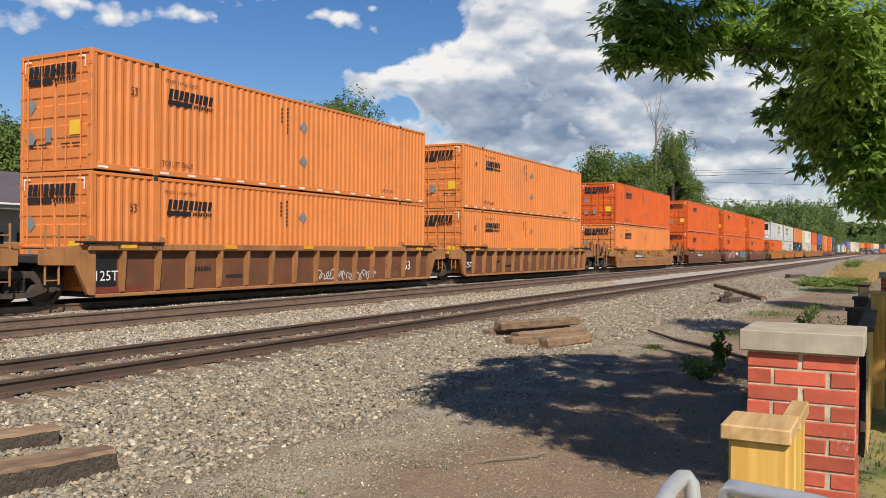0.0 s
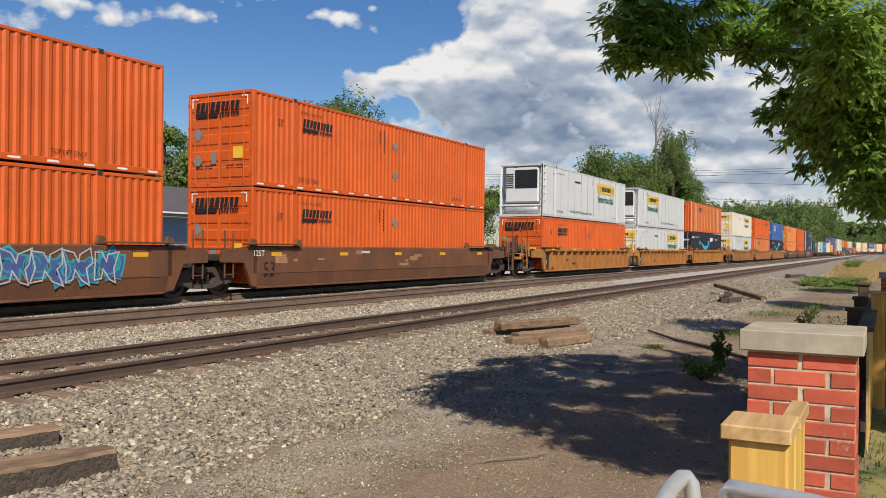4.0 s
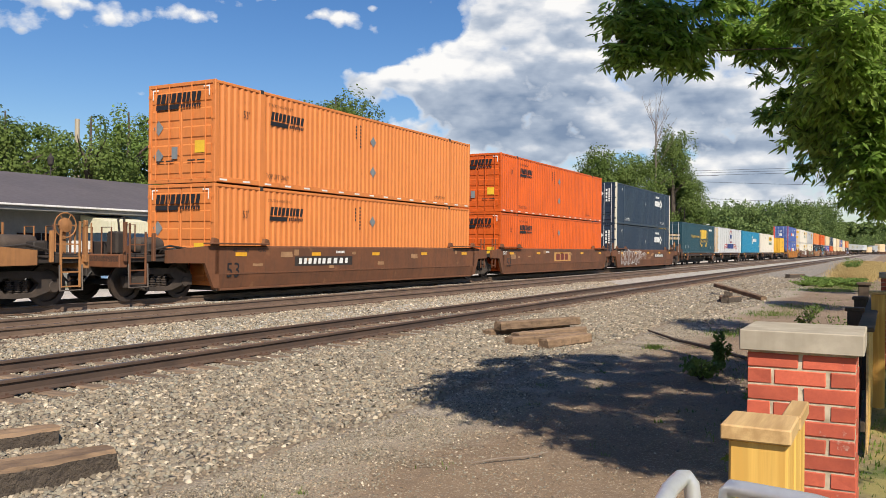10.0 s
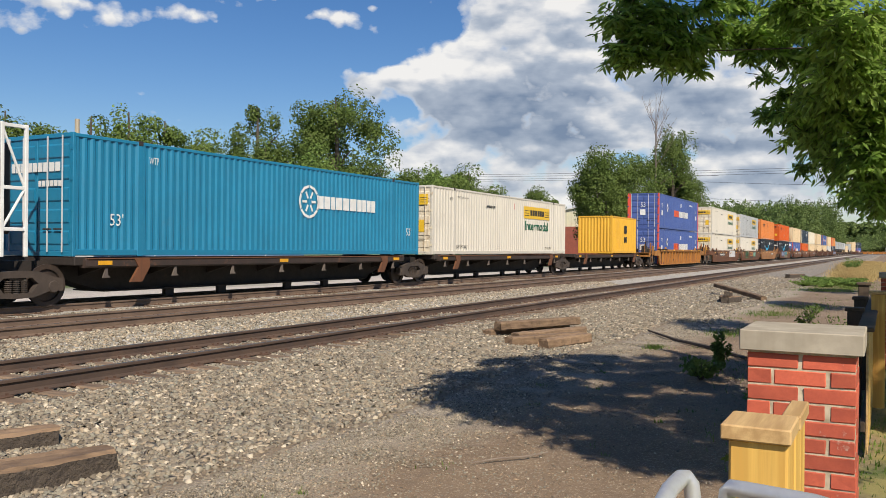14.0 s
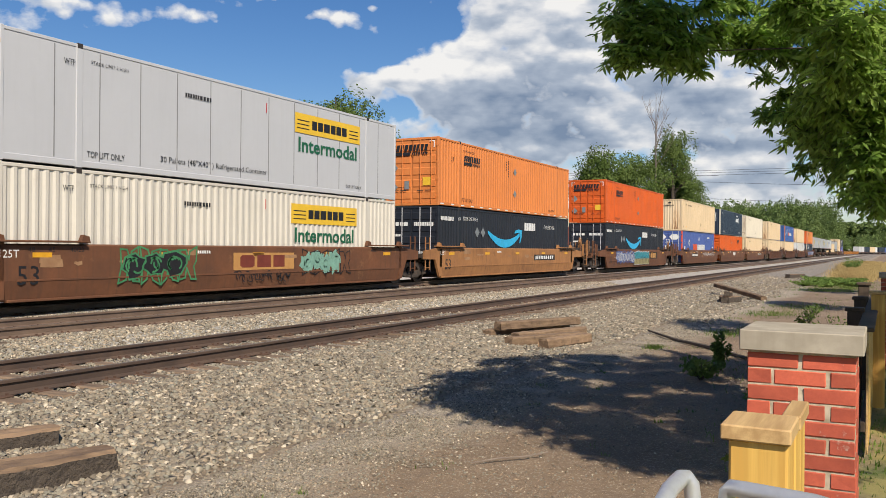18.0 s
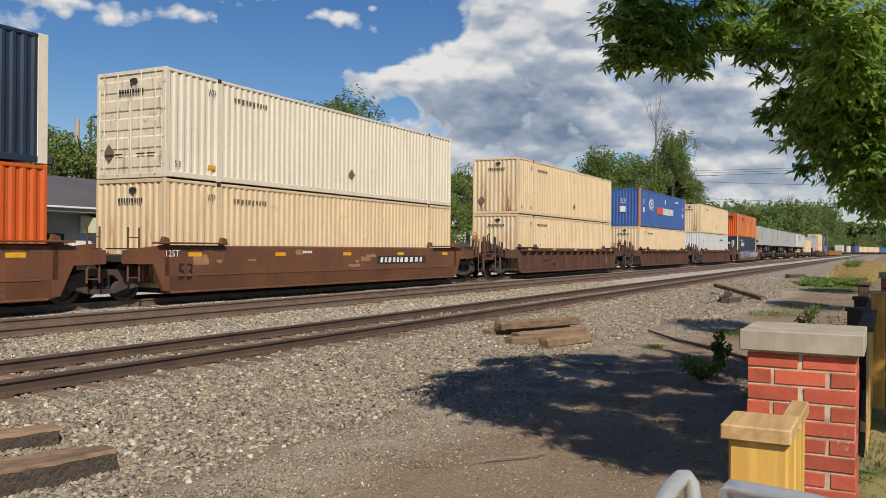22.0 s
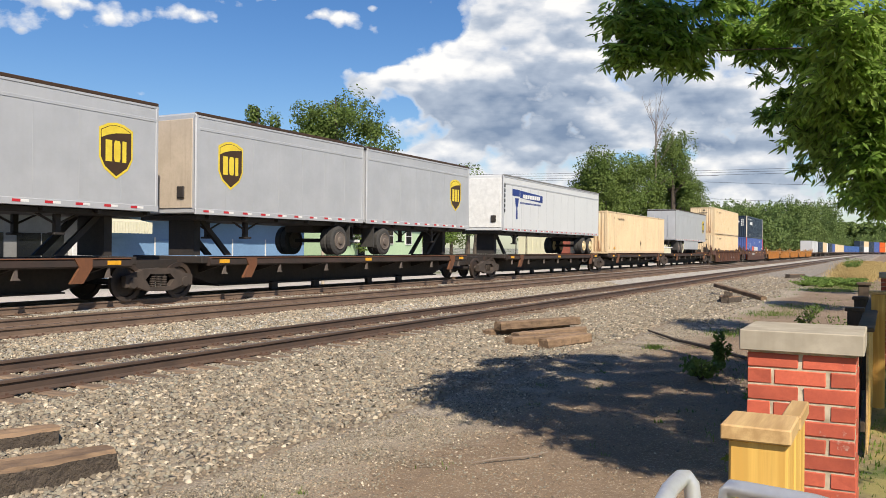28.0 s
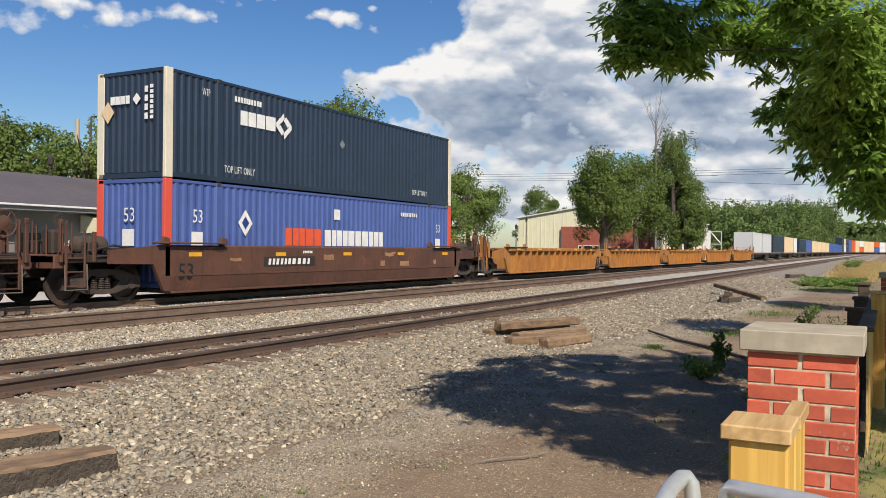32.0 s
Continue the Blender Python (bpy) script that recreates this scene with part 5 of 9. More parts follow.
def ground_material():
    mat = bpy.data.materials.new("gravel_and_dirt")
    mat.use_nodes = True
    nt = mat.node_tree
    bsdf = nt.nodes["Principled BSDF"]
    N, L = nt.nodes.new, nt.links.new
    tc = N("ShaderNodeTexCoord")
    sep = N("ShaderNodeSeparateXYZ")
    L(tc.outputs["Object"], sep.inputs[0])

    def noise_n(sc, det=6, rg=.6):
        n = N("ShaderNodeTexNoise")
        n.inputs["Scale"].default_value, n.inputs["Detail"].default_value, n.inputs["Roughness"].default_value = sc, det, rg
        L(tc.outputs["Object"], n.inputs["Vector"])
        return n.outputs[0]

    def vor(sc):
        n = N("ShaderNodeTexVoronoi")
        n.inputs["Scale"].default_value = sc
        L(tc.outputs["Object"], n.inputs["Vector"])
        return n

    def mr(v, a, b, c=0, d=1):
        r = N("ShaderNodeMapRange")
        for k, q in (("From Min", a), ("From Max", b), ("To Min", c), ("To Max", d)):
            r.inputs[k].default_value = q
        L(v, r.inputs["Value"])
        return r.outputs[0]

    def mix(f, a, b):
        m = N("ShaderNodeMix")
        m.data_type = "RGBA"
        L(f, m.inputs["Factor"])
        for k, q in (("A", a), ("B", b)):
            if isinstance(q, tuple):
                m.inputs[k].default_value = (*q, 1)
            else:
                L(q, m.inputs[k])
        return m.outputs["Result"]

    def math_(o, a, b):
        m = N("ShaderNodeMath")
        m.operation = o
        for i, q in enumerate((a, b)):
            if isinstance(q, (int, float)):
                m.inputs[i].default_value = q
            else:
                L(q, m.inputs[i])
        return m.outputs[0]
    v1 = vor(22)
    stone = N("ShaderNodeValToRGB")
    el = stone.color_ramp.elements
    el[0].position, el[0].color = 0.0, (0.22, 0.20, 0.175, 1)
    el[1].position, el[1].color = 1.0, (0.56, 0.52, 0.46, 1)
    for p, c in ((.35, (0.32, 0.29, 0.245, 1)), (.6, (0.37, 0.33, 0.27, 1)), (.8, (0.34, 0.33, 0.30, 1))):
        e = el.new(p)
        e.color = c
    sep2 = N("ShaderNodeSeparateColor")
    L(v1.outputs["Color"], sep2.inputs[0])
    L(sep2.outputs[0], stone.inputs[0])
    gravel = mix(mr(v1.outputs["Distance"], .25, .7), stone.outputs[0], (0.15, 0.13, 0.11))
    gravel = mix(mr(noise_n(.35, 4), .4, .7, 0, .45), gravel, (0.33, 0.265, 0.185))
    gravel = mix(mr(sep.outputs[1], 10.9, 11.4), gravel, mix(mr(sep2.outputs[1], 0, 1), (0.25, 0.232, 0.20), (0.45, 0.42, 0.37)))
    dirt = mix(mr(noise_n(.6, 6), .35, .65), (0.165, 0.112, 0.070), (0.245, 0.172, 0.108))
    dirt = mix(mr(noise_n(42, 8, .7), .54, .64, 0, .85), dirt, (0.44, 0.36, 0.26))
    dirt = mix(mr(noise_n(75, 6, .7), .55, .68, 0, .7), dirt, (0.085, 0.060, 0.042))
    dirt = mix(mr(noise_n(3.5, 8, .7), .5, .75, 0, .6), dirt, (0.095, 0.066, 0.046))
    dirt = mix(mr(noise_n(2.2, 6), .66, .76, 0, .5), dirt, (0.075, 0.090, 0.030))
    wobble = math_("MULTIPLY", math_("SUBTRACT", noise_n(.45, 6, .65), .5), 2.4)
    yy = math_("ADD", sep.outputs[1], wobble)
    # the dirt strip narrows with distance from the fence's start
    edge = math_("ADD", yy, mr(sep.outputs[0], 4, 60, 0, .8))
    fines = mix(mr(noise_n(60, 6, .7), .42, .62), (0.20, 0.16, 0.115), (0.46, 0.40, 0.31))
    col = mix(mr(edge, 3.5, 4.3), dirt, fines)
    col = mix(mr(edge, 4.5, 5.2), col, gravel)
    # a shallow furrow of bare soil along the ballast's foot
    furrow = math_("MULTIPLY", mr(sep.outputs[1], 4.70, 4.84), mr(sep.outputs[1], 5.06, 4.96))
    col = mix(math_("MULTIPLY", furrow, .75), col, (0.20, 0.145, 0.09))
    far = mix(mr(noise_n(.06, 4), .45, .55), (0.34, 0.32, 0.29), (0.07, 0.10, 0.03))
    far = mix(mr(math_("ADD", sep.outputs[1], math_("MULTIPLY", noise_n(.3, 4), 6.0)), 31, 37), (0.50, 0.45, 0.40), far)
    col = mix(mr(sep.outputs[1], 20.6, 22.5), col, far)
    grass = mix(mr(noise_n(1.5, 6), .4, .6), (0.10, 0.13, 0.03), (0.28, 0.24, 0.08))
    col = mix(mr(math_("ADD", sep.outputs[1], math_("MULTIPLY", math_("SUBTRACT", noise_n(1.2), .5), 1.0)), .34, .02), col, grass)
    L(col, bsdf.inputs["Base Color"])
    bsdf.inputs["Roughness"].default_value = .95
    b = N("ShaderNodeBump")
    b.inputs["Strength"].default_value, b.inputs["Distance"].default_value = .8, .04
    stony = mr(edge, 4.0, 5.4, .12, 1.0)
    L(math_("ADD", math_("MULTIPLY", math_("MULTIPLY", v1.outputs["Distance"], -1.0), stony), math_("MULTIPLY", noise_n(38, 8, .7), .55)), b.inputs["Height"])
    L(b.outputs[0], bsdf.inputs["Normal"])
    return mat


GROUND = ground_material()


def build_ground():
    xs = [-3000, -600, -120, -40] + [i * .5 - 20 for i in range(120)] + [40 + i * 4 for i in range(25)] + [160, 220, 320, 480, 720, 1100, 1800, 3000, 4500]
    ys = [-3000, -800, -200, -60, -20, -8, -4, -2] + [i * .25 - 1.5 for i in range(100)] + [23.6, 26, 32, 50, 90, 180, 400, 1000, 3000]
    ys = sorted(set(ys))
    v = []
    for x in xs:
        for y in ys:
            k = 1 if -20 < x < 60 else .3
            bump = .03 * k * noise.noise(Vector((x * .5, y * .5, 0))) + .018 * k * noise.noise(Vector((x * 1.7, y * 1.7, 3)))
            if y < 7:
                bump *= 1.6
            v.append((x, y, ground_z(x, y) + bump))
    n = len(ys)
    f = [(i * n + j, (i + 1) * n + j, (i + 1) * n + j + 1, i * n + j + 1) for i in range(len(xs) - 1) for j in range(n - 1)]
    ob = new("ground", shape_mesh("ground", v, f, GROUND, True))
    tagged(ob, "grey ballast and bare brown dirt under the tracks", "ground", kind="structure")


build_ground()

RAILSIDE = surf("rusty_rail_steel", (0.095, 0.060, 0.042), (0.060, 0.040, 0.031), 2.0, .75, .003, 40)
RAILMAIN = surf("brown_main_rail_steel", (0.165, 0.112, 0.078), (0.110, 0.074, 0.054), 2.0, .7, .003, 40)
RAILTOP = surf("worn_rail_head", (0.20, 0.165, 0.14), (0.13, 0.10, 0.085), 3.0, .42, metal=.6)
TIE = surf("weathered_creosote_timber", (0.215, 0.148, 0.095), (0.10, 0.070, 0.048), 1.4, .9, .012, 26, stretch=(6, .6, 6), rand=.25)
PLATE = surf("rusty_tie_plate", (0.115, 0.062, 0.038), (0.075, 0.042, 0.028), 6, .8, .003, 30)


BEND_X, BEND_R, BEND_MOST = 400.0, 900.0, .8


def line(s):
    """The place and turn of the line after s metres: straight past the fence, then a long bend."""
    if s < BEND_X:
        return s, 0.0, 0.0
    turn, rest = min((s - BEND_X) / BEND_R, BEND_MOST), max(0.0, s - BEND_X - BEND_R * BEND_MOST)
    return BEND_X + BEND_R * math.sin(turn) + rest * math.cos(turn), -BEND_R * (1 - math.cos(turn)) - rest * math.sin(turn), turn


def on_line(s, y):
    """A point of the bent line that lies y metres beside the camera where the line is straight."""
    x, dy, turn = line(s)
    side = y - TRACK_Y
    return x + side * math.sin(turn), TRACK_Y + dy + side * math.cos(turn)


def far_bed():
    """The ballast bed that carries the tracks round the bend."""
    v, rim = [], ((5.4, -.60), (8.1, -.34), (11.4, -.33), (12.1, -.165), (19.6, -.165), (21.6, -.62))
    steps = [399 + 8 * i for i in range(120)]
    for d in steps:
        v += [(*on_line(d, y), z) for y, z in rim]
    k = len(rim)
    f = [(i * k + j, i * k + j + 1, (i + 1) * k + j + 1, (i + 1) * k + j) for i in range(len(steps) - 1) for j in range(k - 1)]
    tagged(new("far_track_bed", shape_mesh("far_track_bed", v, [q[::-1] for q in f], BEDSTONE)), "pale ballast bed of the line round the bend", "track bed", kind="structure")


BEDSTONE = surf("far_pale_ballast", (0.30, 0.27, 0.235), (0.22, 0.20, 0.175), .6, .9)
far_bed()


def track(name, y, z, label, ties):
    root = thing(name, label, "railway track", kind="structure")
    g = .7525
    for s in (-1, 1):
        prof = [(-.075, -.172), (.075, -.172), (.075, -.160), (.012, -.135), (.010, -.045), (.036, -.035), (.036, -.006), (.028, 0), (-.028, 0), (-.036, -.006), (-.036, -.035), (-.010, -.045), (-.012, -.135), (-.075, -.160)]
        m = Mesh()
        for a, b in zip((-60, 0, 20, 45, 90, 200), (0, 20, 45, 90, 200, BEND_X)):
            m.prism([(y + s * g + p, z + q) for p, q in prof], "x", a, b)
        m.tube([(*on_line(BEND_X + 12 * i, y + s * g), z - .08) for i in range(80)], .055, 6)
        rail = part("rail", m, RAILSIDE if y < 11 else RAILMAIN, root, "rust-brown steel rail")
        part("rail_head", Mesh().box((-60, y + s * g - .026, z - .004), (BEND_X, y + s * g + .026, z + .003)), RAILTOP, rail)
    if not ties:
        return
    rng = random.Random(y)
    shared = [Mesh().box((-.115, -1.30 - d, -.17), (.115, 1.30 - d * .5, 0), .018).data("railway_tie") for d in (0, .06, -.05, .1)]
    for me in shared:
        me.materials.append(TIE)
    rest, plates = Mesh(), Mesh()
    x = -6.0
    k = 0
    while x < 150:
        zz = z - (.172 if z else .172) + rng.uniform(-.008, .008)
        if x < 64 and name != "track_3":
            o = part("railway_tie", shared[k % 4], None, root, at=pose(x + rng.uniform(-.04, .04), y, zz, 0, 0, rng.uniform(-1.5, 1.5)))
        else:
            rest.box((x - .11, y - 1.3, zz - .17), (x + .11, y + 1.3, zz))
        if x < 60:
            for s in (-1, 1):
                plates.box((x - .10, y + s * g - .18, z - .176), (x + .10, y + s * g + .18, z - .158), .004)
                for dx, dy in ((-.06, -.10), (.06, .10), (.06, -.11)):
                    plates.box((x + dx - .014, y + s * g + dy - .014, z - .16), (x + dx + .014, y + s * g + dy + .014, z - .135))
        x += .50
        k += 1
    tagged(part("far_ties", rest, TIE, root), kind="stuff")
    tagged(part("tie_plates_and_spikes", plates, PLATE, root), kind="stuff")


track("track_1", NEAR_Y, NEAR_Z, "rusty siding track on weathered wooden ties", True)
track("track_2", MID_Y, 0, "main line track half sunk in grey ballast", True)
track("track_3", TRACK_Y, 0, "main line track under the moving train", True)

# ---- the train: what stands where ----
def S(t):
    """Metres that the train has gone after t seconds."""
    return 25.056 * t + 0.0063 * t * t


def put(ob, x, y, z):
    MOVING.append((ob, x + float(np.interp(x, DRIFT_X, DRIFT)), y, z))
    return ob


# the couplings' slack along the train, metres
DRIFT_X = (0, 300, 324, 364, 444, 505, 530, 593, 640, 690, 740, 777, 800, 824, 1000)
DRIFT = (.05, .07, .13, .25, .33, .33, .25, .24, .20, .10, .12, .05, -.07, -.31, -.31)


BOX_Y = TRACK_Y - WIDE / 2
STOCK = {}


def box_kind(kind):
    """A fresh container of a kind, copied from the first one built."""
    if kind in STOCK:
        return copy_thing(STOCK[kind], pose(0, 0, 0))
    make = {
        "orange": lambda: orange_box(ORANGE, "bright orange ribbed steel container with dark door markings"),
        "faded": lambda: orange_box(FADED, "sun-faded orange ribbed steel container with black markings"),
        "orange_front": lambda: orange_box(ORANGE, "orange steel container showing its slatted front wall", "slats"),
        "orange_strips": lambda: strips_box(),
        "patch": lambda: orange_box(FADED, "faded orange container with one red repaired corner panel"),
        "reefer": lambda: hunt_box(REEFER, "white smooth-sided refrigerated container with a yellow panel", "flat", "reefer", 2.75, True, False),
        "reefer_right": lambda: hunt_box(REEFER, "white refrigerated container with cooling unit and green word", "flat", "reefer", 9.7, True, False),
        "grey_reefer": lambda: hunt_box(GREYP, "light grey smooth-sided refrigerated container with yellow panels", "flat", "doors", 10.0, True, False),
        "white_flat": lambda: hunt_box(REEFER, "white smooth-panelled container with yellow panels", "flat", "doors", 9.65),
        "white": lambda: hunt_box(WHITE, "off-white ribbed container with yellow panels and green word", "ribs", "doors", 9.85),
        "prime": lambda: prime_box("blue-black ribbed container with a pale blue curved arrow"),
        "apl": lambda: apl_box(),
        "umax": lambda: umax_box("navy blue ribbed container with white corner posts"),
        "umax_front": lambda: umax_box("navy container with ivory posts and a white emblem", True, "ribs", 2.85),
        "umax_plain": lambda: umax_box("navy ribbed container with wide ivory corner posts", True, "ribs"),
        "stack": lambda: stack_box("violet-blue ribbed container with red corner posts", None, 4.95),
        "stack_hex": lambda: hex_box(),
        "stack_big": lambda: stack_box("blue ribbed container with orange posts and white lettering", FADED, 5.45, True),
        "stack_doors": lambda: stack_box("deep blue ribbed container with orange-red and white name", None, 5.55, False, "doors"),
        "cream": lambda: cream_box(CREAM, "cream ribbed container with rust-stained end wall"),
        "ivory": lambda: cream_box(IVORY, "ivory ribbed container with rusty closed doors", "doors"),
        "pale": lambda: pale_box(),
        "teal_dark": lambda: csx_box(),
        "roadrail": lambda: roadrail_box(),
        "teal": lambda: teal_box(),
        "yellow20": lambda: yellow_box(),
    }[kind]
    STOCK[kind] = make()
    return STOCK[kind]


def strips_box():
    c = container("shipping_container", "worn orange container with yellow-edged side posts", ORANGE, PINKO, side="strips", stripes=EDGEY, end="ribs", tape=False)
    brand_slanted(c, 3.4, 2.2, 1.65)
    for x in (1.98, LEN - 1.98):
        part("lifting_panel", Mesh().box((x - .52, -.009, .18), (x + .46, .011, HIGH - .11), .004), PINKO, c, "pale salmon repaint around the lifting post")
    brand_slanted(c, 0.35, 2.3, 1.7, end=True)
    part("lettering", lettering("TOP\nLIFT\nONLY", .75, .55, -.006, 11.4, .35, stack=True), INK, c)
    part("lettering", lettering("STACK 2 HIGH ONLY", .13, 1.5, -.006, 7.6, 2.2), INK, c)
    part("serial_number", bars(6, 11.6, 1.3, .1, .9, -.006, 0, .3, 8, None, True), INK, c)
    return c


def hex_box():
    c = stack_box("violet-blue container with white hexagon panels on its doors", None, 4.95, False, "doors")
    for a in (.22, 1.42):
        part("hexagon_panel", rotated_to_end(Mesh().flat([(a, 2.33), (a + .25, 2.08), (a + .7, 2.08), (a + .95, 2.33), (a + .7, 2.58), (a + .25, 2.58)], .0)), INKW, c, "white hexagon panel")
    return c


def apl_box():
    c = container("shipping_container", "bright blue ribbed container with a white framed logo", BLUE, tape=False, pitch=.27)
    f = Mesh()
    for a, b in (((3.0, 1.35), (5.2, 1.39)), ((3.0, 2.36), (5.2, 2.40)), ((3.0, 1.35), (3.04, 2.40)), ((5.16, 1.35), (5.2, 2.40))):
        f.flat([a, (b[0], a[1]), b, (a[0], b[1])], -.006)
    bars(3, 3.2, 1.95, .75, .32, -.006, 0, .15, 3, f)
    bars(9, 3.2, 1.5, 1.5, .3, -.006, 0, .15, 4, f)
    arc(4.35, 1.75, .62, .06, -20, 120, -.006, f)
    part("brand_mark", f, INKW, c, "white framed logo")
    part("lettering", lettering("TOP LIFT ONLY", .18, 1.3, -.006, 2.3, .3), INKW, c)
    part("lettering", lettering("TOP LIFT ONLY", .18, 1.2, -.006, LEN - 3.5, .3), INKW, c)
    part("lettering", lettering("53", .4, .45, -.006, LEN - .75, 1.5), INKW, c)
    part("weight_mark", lettering("WTP", .2, .32, -.016, 1.75, 2.3), INKW, c)
    diamond(c, 8.0, 2.0, surf_grey_brown, .16)
    e = Mesh()
    for a, b in (((.2, 1.98), (1.1, 2.0)), ((.2, 2.4), (1.1, 2.42)), ((.2, 1.98), (.23, 2.42)), ((1.07, 1.98), (1.1, 2.42))):
        e.flat([a, (b[0], a[1]), b, (a[0], b[1])], .015)
    bars(6, .3, 2.1, .7, .2, .015, 0, .15, 5, e)
    e.flat([(1.5, 1.15), (1.9, 1.15), (1.9, 1.35), (1.5, 1.35)], .015)
    e.flat([(2.0, 1.15), (2.4, 1.15), (2.4, 1.35), (2.0, 1.35)], .015)
    part("end_markings", rotated_to_end(e), INKW, c)
    return c


def pale_box():
    c = container("shipping_container", "plain white container with close vertical side posts", REEFER, side="strips", stripes=WHITE, end="ribs", tape=False)
    part("lettering", lettering("WTP", .26, .5, -.016, 1.3, 1.9), INK, c)
    part("lettering", lettering("WTP", .26, .45, -.016, LEN - 1.7, 1.9), INK, c)
    part("serial_number", bars(10, 10.8, 2.2, 2.0, .16, -.016, 0, .3, 3), INK, c)
    return c


def csx_box():
    c = container("shipping_container", "dark teal ribbed container with yellow lettering", TEALD, tape=False, pitch=.27)
    m = bars(3, 8.9, 1.44, 2.75, .92, -.005, 0, .12, 51)
    for x, s in ((8.24, 1), (12.0, -1)):
        m.flat([(x, .87), (x + s * .14, .87), (x + s * .14, 2.3), (x, 2.3)], -.005)
        for z in (.87, 2.16):
            m.flat([(x, z), (x + s * .4, z), (x + s * .4, z + .14), (x, z + .14)], -.005)
    for x in (8.95, 9.35, 11.1, 11.5):
        m.flat(disc(x, .76, .14), -.005)
    part("brand_mark", m, INKY, c, "yellow emblem between brackets")
    part("lettering", lettering("INTERMODAL", .27, 2.6, -.005, 8.95, 1.08), INKY, c)
    part("lettering", lettering("How tomorrow moves", .32, 3.75, -.005, 4.15, 1.5), INKY, c)
    part("serial_number", bars(10, 13.0, 2.3, 1.6, .18, -.006, 0, .25, 5), INKW, c)
    d = Mesh()
    for x in (1.35, 2.5, 13.6, 15.2):
        d.flat([(x, .45), (x + .3, .45), (x + .3, .72), (x, .72)], -.006)
    part("data_panel", d, INKS, c)
    part("end_panel", rotated_to_end(Mesh().flat([(.25, 2.2), (1.1, 2.2), (1.1, 2.65), (.25, 2.65)], .015)), INKY, c)
    e = bars(9, .3, 1.55, .8, .16, .015, 0, .2, 6)
    bars(9, 1.45, 1.55, .95, .2, .015, 0, .2, 7, e)
    bars(6, .3, 1.25, .75, .16, .015, 0, .2, 8, e)
    bars(7, 1.45, 1.25, .95, .2, .015, 0, .2, 9, e)
    part("end_markings", rotated_to_end(e), CREAM, c)
    return c


def roadrail_box():
    c = container("shipping_container", "white smooth container with blue and red lettering", REEFER, side="flat", tape=False, rail=GREYP, end_mat=CREAM_END, L=LEN - .66)
    m = Mesh()
    arc(8.2, 1.95, .95, .14, 20, 160, -.005, m, 12, .7)
    arc(8.2, 1.85, .95, .12, 200, 340, -.005, m, 12, .7)
    for i in range(3):
        for a, b in ((3.5, 5.75), (10.35, 12.6)):
            z = .60 + i * .2
            d = .12 if a < 5 else -.12
            m.flat([(a + (.25 * i if d > 0 else 0), z - (.1 if d > 0 else 0)), (b - (.25 * i if d < 0 else 0), z - (.1 if d < 0 else 0)), (b - (.25 * i if d < 0 else 0), z + .08 - (.1 if d < 0 else 0)), (a + (.25 * i if d > 0 else 0), z + .08 - (.1 if d > 0 else 0))], -.005)
    part("brand_swoosh", m, INKR, c, "red curved stripes")
    b = bars(8, 5.85, .52, 4.3, .55, -.005, .1, .12, 61)
    bars(3, 7.5, 1.72, 1.3, .45, -.005, 0, .12, 62, b)
    part("brand_name", b, INKB, c)
    part("lettering", lettering("INTERMODAL", .16, 1.6, -.005, 7.4, 1.25), INKB, c)
    fr = Mesh()
    for x in (LEN - .61, LEN - .04):
        fr.box((x - .04, 0, 0), (x + .04, .08, HIGH), .01)
    for z in (.6, 1.5, HIGH - .05):
        fr.box((LEN - .65, .01, z - .04), (LEN, .07, z + .04), .01)
    fr.tube([(LEN - .6, .04, .6), (LEN - .06, .04, 1.5)], .03, 6).tube([(LEN - .06, .04, 1.5), (LEN - .6, .04, HIGH - .1)], .03, 6)
    part("cooling_unit", Mesh().box((LEN - .64, .35, .5), (LEN - .15, WIDE - .35, HIGH - .4), .06), INK, c, "black cooling unit behind the frame")
    part("end_frame", fr, INKW, c, "white open post frame")
    return c


def teal_box():
    c = container("shipping_container", "teal ribbed container with a white hexagon emblem", TEAL, tape=False, pitch=.24)
    m = Mesh()
    for k in range(6):
        arc(8.95, 1.75, .5, .09, 60 * k + 32, 60 * k + 88, -.005, m, 2)
    for k in range(6):
        a = radians(60 * k)
        m.flat([(8.95 + .12 * math.cos(a) - .04 * math.sin(a), 1.75 + .12 * math.sin(a) + .04 * math.cos(a)), (8.95 + .36 * math.cos(a) - .04 * math.sin(a), 1.75 + .36 * math.sin(a) + .04 * math.cos(a)),
                (8.95 + .36 * math.cos(a) + .04 * math.sin(a), 1.75 + .36 * math.sin(a) - .04 * math.cos(a)), (8.95 + .12 * math.cos(a) + .04 * math.sin(a), 1.75 + .12 * math.sin(a) - .04 * math.cos(a))], -.005)
    part("emblem", m, INKW, c, "white hexagon emblem")
    part("brand_name", bars(10, 9.45, 1.55, 3.5, .42, -.005, 0, .14, 71), INKW, c)
    part("lettering", lettering("53'", .3, .4, -.006, 1.05, .75), INKW, c)
    part("lettering", lettering("53'", .3, .4, -.006, LEN - 1.0, .75), INKW, c)
    part("weight_mark", lettering("WTP", .18, .32, -.016, 2.25, 2.35), INKW, c)
    e = bars(9, .4, 2.0, 1.8, .22, .015, 0, .15, 72)
    bars(6, 1.4, 1.65, .85, .14, .015, 0, .2, 73, e)
    part("end_markings", rotated_to_end(e), INKW, c)
    return c


